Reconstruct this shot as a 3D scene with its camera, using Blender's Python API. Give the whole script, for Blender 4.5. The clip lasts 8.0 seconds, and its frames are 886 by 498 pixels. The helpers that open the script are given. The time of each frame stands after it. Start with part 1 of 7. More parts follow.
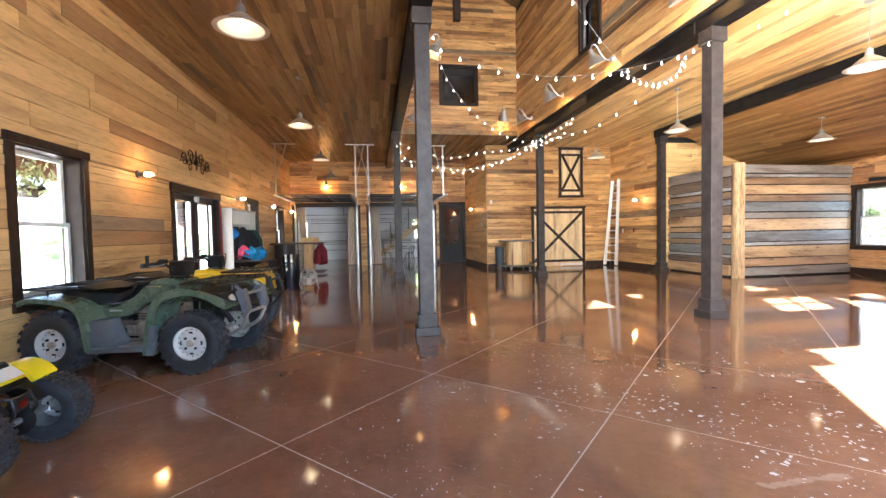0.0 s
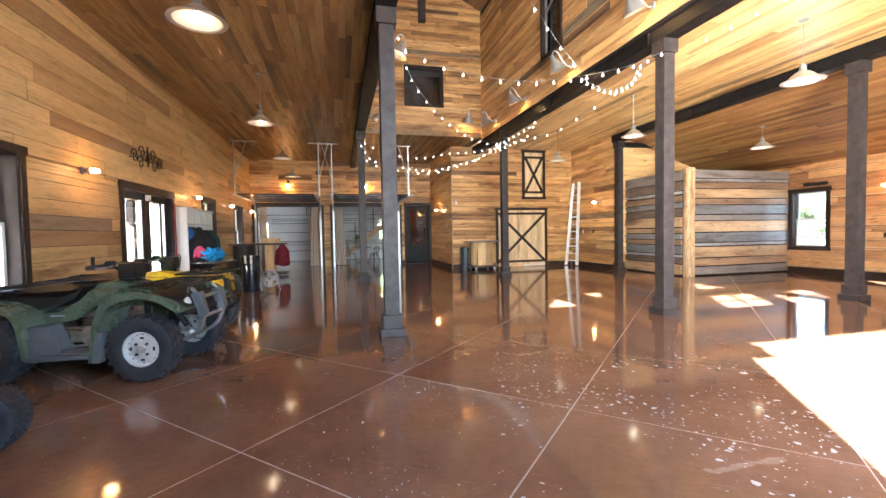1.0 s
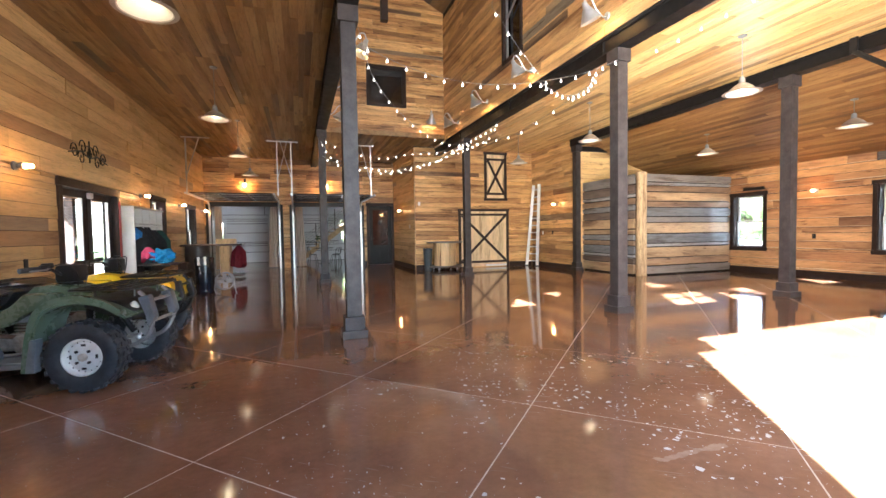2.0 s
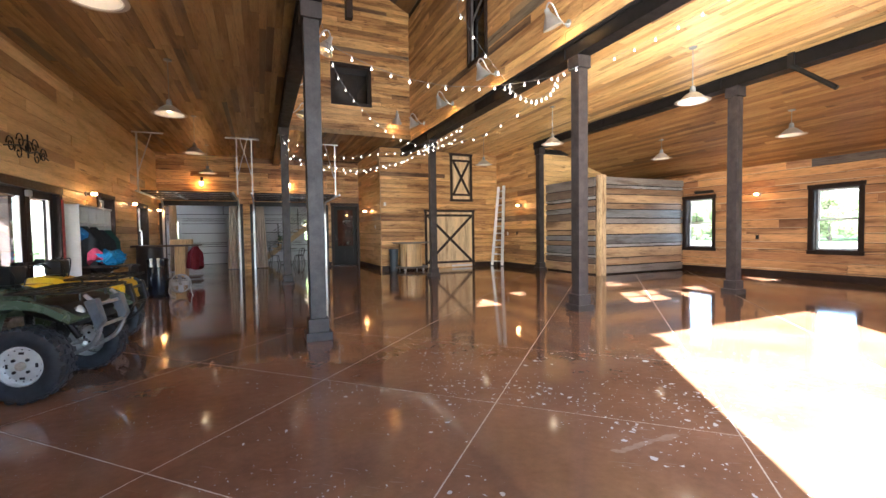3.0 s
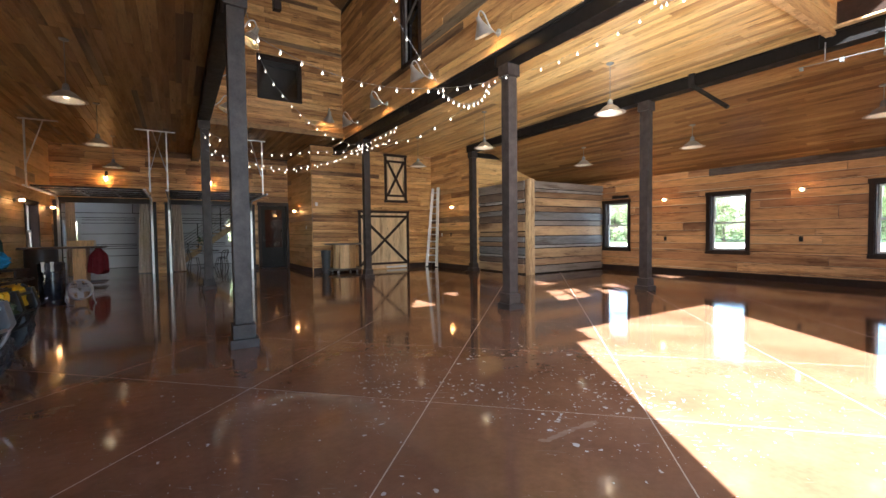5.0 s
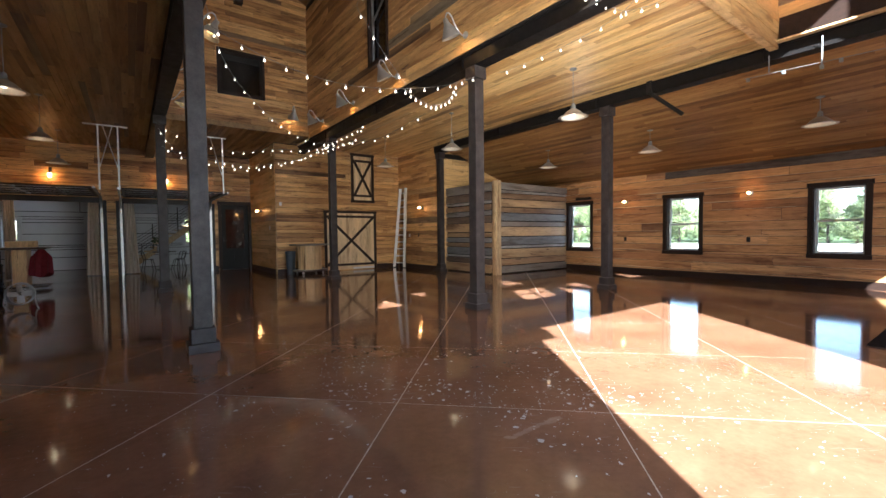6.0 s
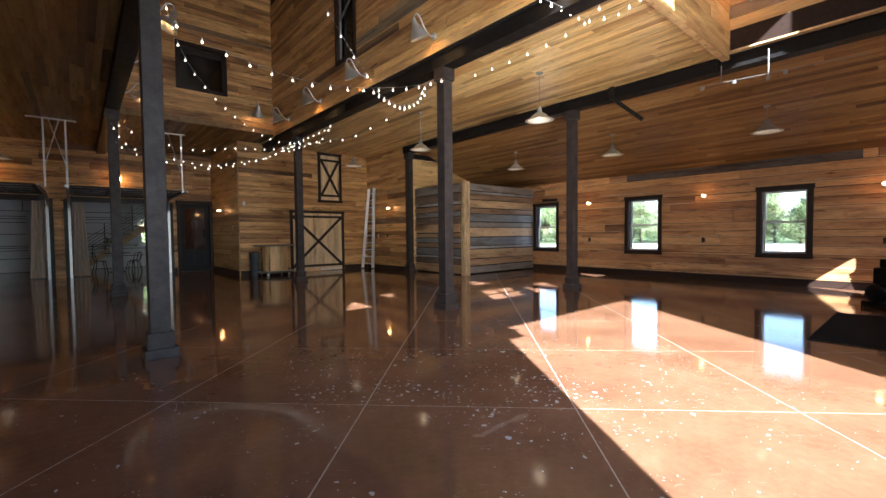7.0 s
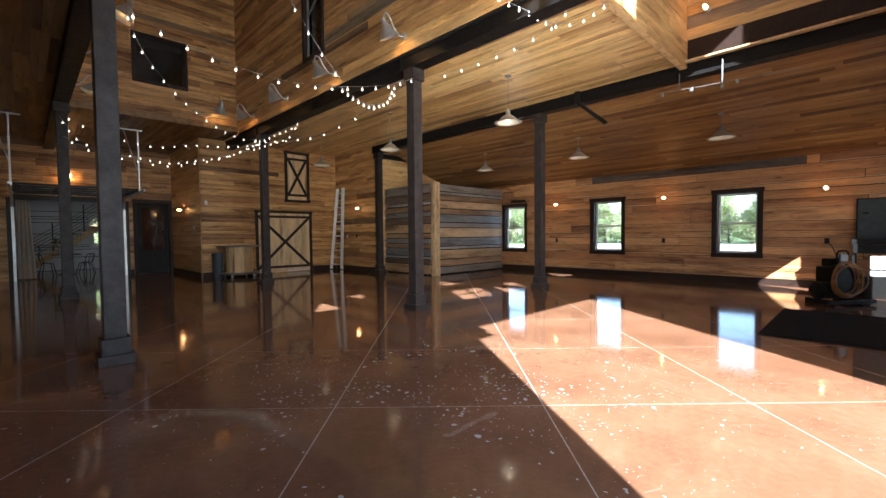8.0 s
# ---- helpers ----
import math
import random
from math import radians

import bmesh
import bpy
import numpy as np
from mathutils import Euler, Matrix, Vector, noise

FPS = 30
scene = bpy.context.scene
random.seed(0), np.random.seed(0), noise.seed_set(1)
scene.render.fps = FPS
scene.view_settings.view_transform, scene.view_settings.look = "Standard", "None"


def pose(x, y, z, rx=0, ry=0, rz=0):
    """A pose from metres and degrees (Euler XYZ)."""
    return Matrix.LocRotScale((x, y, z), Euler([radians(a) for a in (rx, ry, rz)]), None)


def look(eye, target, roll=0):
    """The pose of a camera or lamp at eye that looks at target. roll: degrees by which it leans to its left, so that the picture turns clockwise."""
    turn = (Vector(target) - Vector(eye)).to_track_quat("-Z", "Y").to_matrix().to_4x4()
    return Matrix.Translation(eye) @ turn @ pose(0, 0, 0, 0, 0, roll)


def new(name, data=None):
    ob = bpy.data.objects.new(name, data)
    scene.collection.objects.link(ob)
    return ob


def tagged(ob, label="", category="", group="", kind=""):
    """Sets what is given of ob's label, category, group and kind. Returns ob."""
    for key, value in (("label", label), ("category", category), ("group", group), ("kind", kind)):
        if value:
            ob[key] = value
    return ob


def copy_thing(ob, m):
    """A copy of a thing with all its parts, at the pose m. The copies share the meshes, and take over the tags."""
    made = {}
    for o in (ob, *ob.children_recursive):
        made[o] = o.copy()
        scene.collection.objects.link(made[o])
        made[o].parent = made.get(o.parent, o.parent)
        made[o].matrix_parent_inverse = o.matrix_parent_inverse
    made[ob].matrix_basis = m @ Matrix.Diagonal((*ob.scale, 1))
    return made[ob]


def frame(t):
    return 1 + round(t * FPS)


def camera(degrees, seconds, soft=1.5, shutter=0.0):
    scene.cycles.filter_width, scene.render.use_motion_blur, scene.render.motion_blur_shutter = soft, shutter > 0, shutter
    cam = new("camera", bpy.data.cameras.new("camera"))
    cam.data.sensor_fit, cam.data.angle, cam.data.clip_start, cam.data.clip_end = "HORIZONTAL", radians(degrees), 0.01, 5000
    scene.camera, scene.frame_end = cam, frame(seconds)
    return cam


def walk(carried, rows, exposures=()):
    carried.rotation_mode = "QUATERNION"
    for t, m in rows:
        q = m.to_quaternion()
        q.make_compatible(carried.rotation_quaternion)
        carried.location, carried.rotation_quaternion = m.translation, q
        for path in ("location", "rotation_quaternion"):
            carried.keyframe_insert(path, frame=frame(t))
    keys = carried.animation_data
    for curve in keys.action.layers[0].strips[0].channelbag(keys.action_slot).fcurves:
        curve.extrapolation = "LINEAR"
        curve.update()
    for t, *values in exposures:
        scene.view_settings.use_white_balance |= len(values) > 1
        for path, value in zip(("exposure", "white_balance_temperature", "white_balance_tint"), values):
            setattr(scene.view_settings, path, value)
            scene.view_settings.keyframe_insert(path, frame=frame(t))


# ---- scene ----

# ---------------------------------------------------------------- camera
cam = camera(92.96, 8.0)
# seconds, x, y, yaw, pitch, roll
PATH = [
    (0.0, 0.000, 0.000, -9.13, -2.16, 1.13),
    (0.5, 0.001, -0.008, -11.56, -2.15, 1.07),
    (1.0, 0.002, -0.016, -13.82, -2.15, 1.02),
    (1.5, 0.003, -0.023, -16.34, -2.14, 0.97),
    (3.0, 0.005, -0.044, -23.42, -2.12, 0.84),
    (3.5, 0.005, -0.050, -25.57, -2.11, 0.80),
    (4.0, 0.005, -0.056, -27.73, -2.10, 0.76),
    (4.5, 0.004, -0.061, -30.02, -2.09, 0.73),
    (6.0, 0.002, -0.075, -36.64, -2.05, 0.64),
    (6.5, 0.001, -0.080, -38.82, -2.04, 0.62),
    (7.0, 0.000, -0.083, -40.84, -2.02, 0.60),
    (7.5, -0.001, -0.087, -42.95, -2.01, 0.58),
    (8.0, -0.003, -0.090, -44.90, -1.99, 0.56),
]
EYE = 1.25
EXPOSURES = [(t, e, k, 8) for t, e, k in ((0.0, 5.38, 5600), (1.5, 5.28, 5600), (3.5, 4.6, 5650), (5.0, 4.05, 5650), (6.5, 3.5, 5600), (8.0, 3.3, 5600))]
walk(cam, [(t, pose(x, y, EYE, 90 + p, r, w)) for t, x, y, w, p, r in PATH], EXPOSURES)

# ---------------------------------------------------------------- world, sun, large lights
SUN_WAY = Vector((0.578, 0.816, -0.683)).normalized()      # the way the sunlight travels
SUN_EL = math.asin(-SUN_WAY.z)
world = bpy.data.worlds.new("world")
scene.world = world
world.use_nodes = True
sky = world.node_tree.nodes.new("ShaderNodeTexSky")
sky.sky_type, sky.sun_disc = "NISHITA", False
sky.sun_elevation, sky.sun_rotation = SUN_EL, math.atan2(-SUN_WAY.x, -SUN_WAY.y)
back = world.node_tree.nodes["Background"]
world.node_tree.links.new(sky.outputs[0], back.inputs[0])
back.inputs[1].default_value = 0.06
sun_data = bpy.data.lights.new("sun", "SUN")
sun_data.energy, sun_data.angle, sun_data.color = 3.9, radians(0.5), (1.0, 0.955, 0.88)
sun = new("sun", sun_data)
sun.matrix_world = Matrix.Translation((-10, -14, 14)) @ SUN_WAY.to_track_quat("-Z", "Y").to_matrix().to_4x4()


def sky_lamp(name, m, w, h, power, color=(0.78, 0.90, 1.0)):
    """An area lamp added in an opening, for daylight and bounced sunlight; m looks inwards."""
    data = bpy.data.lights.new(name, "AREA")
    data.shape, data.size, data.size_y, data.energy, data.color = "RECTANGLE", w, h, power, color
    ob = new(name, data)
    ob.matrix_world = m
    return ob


# ---------------------------------------------------------------- materials
def material(name):
    m = bpy.data.materials.new(name)
    m.use_nodes = True
    nt = m.node_tree
    return m, nt, nt.nodes["Principled BSDF"]


def node(nt, kind, **values):
    n = nt.nodes.new("ShaderNode" + kind)
    for k, v in values.items():
        if k == "op":
            n.operation = v
        elif k == "blend":
            n.data_type, n.blend_type = "RGBA", v
        else:
            n.inputs[k].default_value = v
    return n


def ramp(nt, source, stops, flat=False):
    n = nt.nodes.new("ShaderNodeValToRGB")
    el = n.color_ramp.elements
    while len(el) < len(stops):
        el.new(0.5)
    for e, (p, c) in zip(el, stops):
        e.position, e.color = p, (*c, 1) if len(c) == 3 else c
    if flat:
        n.color_ramp.interpolation = "CONSTANT"
    nt.links.new(source, n.inputs[0])
    return n.outputs[0]


def mixed(nt, fac, a, b, blend="MIX"):
    n = nt.nodes.new("ShaderNodeMix")
    n.data_type, n.blend_type = "RGBA", blend
    for v, s in ((fac, n.inputs[0]), (a, n.inputs[6]), (b, n.inputs[7])):
        if isinstance(v, (int, float)):
            s.default_value = v
        elif isinstance(v, tuple):
            s.default_value = (*v, 1)
        else:
            nt.links.new(v, s)
    return n.outputs[2]


def maths(nt, op, a, b=0.0):
    n = nt.nodes.new("ShaderNodeMath")
    n.operation = op
    for v, s in ((a, n.inputs[0]), (b, n.inputs[1])):
        if isinstance(v, (int, float)):
            s.default_value = v
        else:
            nt.links.new(v, s)
    return n.outputs[0]


def noise_at(nt, vector, scale, detail=4.0, rough=0.6):
    n = node(nt, "TexNoise", Scale=scale, Detail=detail, Roughness=rough)
    if vector is not None:
        nt.links.new(vector, n.inputs["Vector"])
    return n.outputs[0]


def stretched(nt, along, shift=None):
    """World position, stretched along one axis so that grain runs that way; shift moves it piece by piece."""
    geo = nt.nodes.new("ShaderNodeNewGeometry")
    mul = nt.nodes.new("ShaderNodeVectorMath")
    mul.operation = "MULTIPLY"
    k = [1.0, 1.0, 1.0]
    k["xyz".index(along)] = 0.11
    mul.inputs[1].default_value = k
    nt.links.new(geo.outputs["Position"], mul.inputs[0])
    if shift is None:
        return mul.outputs[0]
    add = nt.nodes.new("ShaderNodeVectorMath")
    com = nt.nodes.new("ShaderNodeCombineXYZ")
    s = maths(nt, "MULTIPLY", shift, 37.0)
    for i in range(3):
        nt.links.new(s, com.inputs[i])
    nt.links.new(mul.outputs[0], add.inputs[0])
    nt.links.new(com.outputs[0], add.inputs[1])
    return add.outputs[0]


def piece_random(nt):
    """A number of its own for each piece, whether it is an object or an island of a joined mesh."""
    info = nt.nodes.new("ShaderNodeObjectInfo")
    geo = nt.nodes.new("ShaderNodeNewGeometry")
    return maths(nt, "FRACT", maths(nt, "ADD", info.outputs["Random"], geo.outputs["Random Per Island"]))


def bump(nt, b, height, strength, distance=0.01):
    n = node(nt, "Bump", Strength=strength, Distance=distance)
    nt.links.new(height, n.inputs["Height"])
    nt.links.new(n.outputs[0], b.inputs["Normal"])


def plank_wood(name, along, stops, rough=(0.38, 0.58), knots=True, grain=0.32, wear=1.0, pale_edge=0.0):
    """Reclaimed boards; pale_edge is the strength of an uneven pale strip along a board's lower edge."""
    m, nt, b = material(name)
    r = piece_random(nt)
    v = stretched(nt, along, r)
    tone = ramp(nt, r, stops)
    fine = noise_at(nt, v, 46.0, 7.0, 0.72)
    broad = noise_at(nt, v, 5.5, 4.0, 0.6)
    streak = noise_at(nt, v, 13.0, 5.0, 0.75)
    stain = noise_at(nt, v, 2.6, 5.0, 0.7)
    col = mixed(nt, grain, tone, ramp(nt, fine, [(0.36, (0.22, 0.15, 0.11)), (0.50, (1.0, 1.0, 1.0)), (0.66, (1.25, 1.24, 1.2))]), "MULTIPLY")
    col = mixed(nt, 0.55 * wear, col, ramp(nt, broad, [(0.32, (0.40, 0.30, 0.24)), (0.46, (0.95, 0.93, 0.92)), (0.66, (1.35, 1.33, 1.26))]), "MULTIPLY")
    col = mixed(nt, 0.8, col, ramp(nt, streak, [(0.32 + 0.08 * (wear - 1), (0.14, 0.08, 0.055)), (0.38 + 0.09 * (wear - 1), (1, 1, 1))]), "MULTIPLY")
    col = mixed(nt, 0.8, col, ramp(nt, stain, [(0.30 + 0.08 * (wear - 1), (0.16, 0.10, 0.075)), (0.37 + 0.09 * (wear - 1), (0.60, 0.50, 0.43)), (0.42 + 0.12 * (wear - 1), (1, 1, 1))]), "MULTIPLY")
    if knots:
        vor = node(nt, "TexVoronoi", Scale=3.2)
        v2 = stretched(nt, along, r)
        nt.links.new(v2, vor.inputs["Vector"])
        kn = ramp(nt, vor.outputs["Distance"], [(0.035, (0.16, 0.1, 0.07)), (0.09, (1, 1, 1))])
        col = mixed(nt, 0.8, col, kn, "MULTIPLY")
    if pale_edge:
        gen = nt.nodes.new("ShaderNodeTexCoord")
        up = nt.nodes.new("ShaderNodeSeparateXYZ")
        nt.links.new(gen.outputs["Generated"], up.inputs[0])
        reach = maths(nt, "MULTIPLY", maths(nt, "SUBTRACT", noise_at(nt, v, 4.0, 3.0), 0.36), 0.62)
        edge = maths(nt, "LESS_THAN", up.outputs[2], maths(nt, "MULTIPLY", reach, r))
        col = mixed(nt, maths(nt, "MULTIPLY", edge, pale_edge), col, (0.80, 0.62, 0.40))
    nt.links.new(col, b.inputs["Base Color"])
    nt.links.new(ramp(nt, broad, [(0.3, (rough[1],) * 3), (0.7, (rough[0],) * 3)]), b.inputs["Roughness"])
    bump(nt, b, fine, 0.25, 0.004)
    return m


def plain(name, color, rough=0.5, metal=0.0, vary=0.25, scale=9.0, relief=0.1, spec=0.5):
    """A painted, cast or moulded surface with faint mottling at two scales."""
    m, nt, b = material(name)
    geo = nt.nodes.new("ShaderNodeNewGeometry")
    n1 = noise_at(nt, geo.outputs["Position"], scale, 5.0)
    n2 = noise_at(nt, geo.outputs["Position"], scale * 9, 3.0)
    k = maths(nt, "ADD", maths(nt, "MULTIPLY", n1, 0.7), maths(nt, "MULTIPLY", n2, 0.3))
    lo, hi = tuple(c * (1 - vary) for c in color), tuple(min(1, c * (1 + vary)) for c in color)
    nt.links.new(ramp(nt, k, [(0.3, lo), (0.7, hi)]), b.inputs["Base Color"])
    nt.links.new(ramp(nt, k, [(0.3, (min(1, rough + 0.1),) * 3), (0.7, (max(0.02, rough - 0.08),) * 3)]), b.inputs["Roughness"])
    b.inputs["Metallic"].default_value = metal
    b.inputs["Specular IOR Level"].default_value = spec
    if relief:
        bump(nt, b, n2, relief, 0.004)
    return m


def glowing(name, color, strength):
    m, nt, b = material(name)
    b.inputs["Base Color"].default_value = (*color, 1)
    b.inputs["Emission Color"].default_value = (*color, 1)
    b.inputs["Emission Strength"].default_value = strength
    return m


WALL_TONES = [(0.0, (0.56, 0.345, 0.138)), (0.14, (0.68, 0.45, 0.19)), (0.28, (0.53, 0.32, 0.125)), (0.42, (0.72, 0.485, 0.215)), (0.56, (0.62, 0.40, 0.162)), (0.70, (0.75, 0.51, 0.225)), (0.84, (0.54, 0.325, 0.13)), (0.95, (0.38, 0.215, 0.09)), (0.966, (0.25, 0.205, 0.15)), (0.976, (0.68, 0.45, 0.185)), (1.0, (0.74, 0.50, 0.21))]
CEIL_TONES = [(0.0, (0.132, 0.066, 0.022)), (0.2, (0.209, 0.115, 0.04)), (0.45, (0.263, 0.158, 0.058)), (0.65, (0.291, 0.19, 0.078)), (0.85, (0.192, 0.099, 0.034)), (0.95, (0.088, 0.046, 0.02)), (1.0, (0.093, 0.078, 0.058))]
NAVE_TONES = [(0.0, (0.50, 0.28, 0.10)), (0.14, (0.66, 0.40, 0.155)), (0.28, (0.45, 0.245, 0.088)), (0.42, (0.70, 0.44, 0.18)), (0.56, (0.57, 0.335, 0.127)), (0.70, (0.74, 0.475, 0.205)), (0.84, (0.47, 0.26, 0.094)), (0.93, (0.25, 0.13, 0.05)), (0.955, (0.21, 0.177, 0.125)), (0.97, (0.66, 0.40, 0.15)), (1.0, (0.74, 0.47, 0.18))]
# Likely the same wood as CEIL_TONES; bounced sunlight is put into this colour.
BOUNCE_TONES = [(0.0, (0.572, 0.345, 0.121)), (0.25, (0.726, 0.499, 0.198)), (0.5, (0.814, 0.594, 0.264)), (0.75, (0.704, 0.47, 0.182)), (0.9, (0.506, 0.285, 0.099)), (0.96, (0.264, 0.149, 0.061)), (1.0, (0.77, 0.546, 0.231))]
LOG_TONES = {"tan": ((0.37, 0.245, 0.132), (0.48, 0.335, 0.19)), "brown": ((0.22, 0.14, 0.083), (0.32, 0.205, 0.12)), "dark": ((0.095, 0.066, 0.05), (0.15, 0.105, 0.08)),
             "grey": ((0.16, 0.146, 0.136), (0.235, 0.215, 0.20)), "blue": ((0.135, 0.148, 0.168), (0.22, 0.232, 0.25)), "pale": ((0.27, 0.28, 0.30), (0.36, 0.365, 0.375))}
M_WALL_Y = plank_wood("wall_boards_lengthwise", "y", WALL_TONES, grain=0.26, wear=0.75)
M_WALL_X = plank_wood("wall_boards_crosswise", "x", WALL_TONES)
RIGHT_TONES = [(0.0, (0.58, 0.309, 0.128)), (0.12, (0.72, 0.418, 0.19)), (0.24, (0.4, 0.195, 0.084)), (0.36, (0.66, 0.37, 0.157)), (0.5, (0.5, 0.257, 0.109)), (0.62, (0.74, 0.437, 0.204)), (0.76, (0.36, 0.171, 0.076)), (0.86, (0.62, 0.337, 0.142)), (0.95, (0.28, 0.138, 0.067)), (1.0, (0.7, 0.408, 0.185))]
M_WALL_WORN = plank_wood("streaked_wall_boards", "y", RIGHT_TONES, grain=0.36, wear=1.22, pale_edge=0.6)
M_WEATHERED = plank_wood("weathered_grey_board", "y", [(0.0, (0.115, 0.098, 0.088)), (1.0, (0.150, 0.125, 0.108))], grain=0.5)
M_NAVE_Y = plank_wood("nave_boards_lengthwise", "y", NAVE_TONES, wear=1.2)
M_NAVE_X = plank_wood("nave_boards_crosswise", "x", NAVE_TONES, grain=0.4, wear=1.4)
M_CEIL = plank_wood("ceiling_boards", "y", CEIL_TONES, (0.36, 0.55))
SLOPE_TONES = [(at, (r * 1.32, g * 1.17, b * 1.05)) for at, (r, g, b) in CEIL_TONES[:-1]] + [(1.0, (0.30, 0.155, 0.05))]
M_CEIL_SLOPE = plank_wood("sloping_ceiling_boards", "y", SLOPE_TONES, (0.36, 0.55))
M_CEIL_BOUNCE = plank_wood("golden_ceiling_boards", "y", BOUNCE_TONES, (0.27, 0.42))
M_CEIL_BOUNCE.node_tree.nodes["Principled BSDF"].inputs["Coat Weight"].default_value = 0.12
M_CEIL_BOUNCE.node_tree.nodes["Principled BSDF"].inputs["Coat Roughness"].default_value = 0.38
M_LOG = {(tone, way): plank_wood(f"hewn_{tone}_boards_{way}", way, [(0.0, lo), (1.0, hi)], (0.27, 0.5), grain=0.42, wear=1.2) for tone, (lo, hi) in LOG_TONES.items() for way in "xy"}
M_POST = plank_wood("peeled_log", "z", [(0.0, (0.50, 0.36, 0.20)), (1.0, (0.56, 0.41, 0.24))], (0.5, 0.7), grain=0.8)
M_PINE = plank_wood("pine_panel", "z", [(0.0, (0.62, 0.42, 0.20)), (1.0, (0.68, 0.48, 0.25))], (0.4, 0.6))
M_DOORPINE = plank_wood("pale_pine_door", "z", [(0.0, (0.70, 0.53, 0.31)), (1.0, (0.76, 0.60, 0.37))], (0.4, 0.6), grain=0.25)
M_TRIM = plain("espresso_stained_trim", (0.027, 0.015, 0.011), 0.5, vary=0.35, scale=12, spec=0.3)
M_STEEL = plain("raw_steel_dark", (0.052, 0.047, 0.047), 0.42, 0.55, vary=0.3, scale=5)
M_COLUMN = plain("brown_black_steel_column", (0.037, 0.030, 0.029), 0.5, 0.0, vary=0.55, scale=7, relief=0.2, spec=0.35)
M_BEAM = plain("black_steel_beam", (0.009, 0.008, 0.008), 0.5, 0.0, vary=0.3, spec=0.25)
M_VINYL = plain("white_vinyl_sash", (0.75, 0.77, 0.76), 0.35, vary=0.04, relief=0)
M_WHITE = plain("white_shiplap_paint", (0.57, 0.585, 0.60), 0.5, vary=0.06, scale=3)
# Near black stands in for the shade behind boards and in the unlit room.
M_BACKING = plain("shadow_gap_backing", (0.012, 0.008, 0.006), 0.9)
M_GALV = plain("galvanised_steel", (0.55, 0.57, 0.58), 0.35, 0.8, vary=0.15)
M_ENAMEL = plain("white_enamel", (0.78, 0.74, 0.66), 0.3, vary=0.05, relief=0)
M_SHADE = plain("grey_galvanised_shade", (0.30, 0.32, 0.33), 0.38, 0.6, vary=0.15)
M_BLACK = plain("black_metal", (0.018, 0.017, 0.017), 0.45, 0.3)
M_BULB = glowing("warm_bulb", (1.0, 0.74, 0.42), 1.0)
M_SPOTBULB = glowing("orange_filament_bulb", (1.0, 0.52, 0.16), 9.0)
M_STRINGBULB = glowing("string_bulb", (1.0, 0.86, 0.62), 0.5)
M_STRINGBULB.cycles.emission_sampling = "NONE"
M_SCONCE = glowing("sconce_glass_lit", (1.0, 0.46, 0.14), 6.5)


def glass(name, tint=(1, 1, 1), rough=0.0):
    m, nt, b = material(name)
    b.inputs["Base Color"].default_value = (*tint, 1)
    b.inputs["Transmission Weight"].default_value = 1.0
    b.inputs["Roughness"].default_value = rough
    b.inputs["IOR"].default_value = 1.45
    return m


M_GLASS = glass("window_glass")
# Opaque pane; the darkness of the room behind is in its colour.
M_DARKGLASS = plain("dark_room_glass", (0.010, 0.010, 0.011), 0.06, vary=0.2, relief=0)


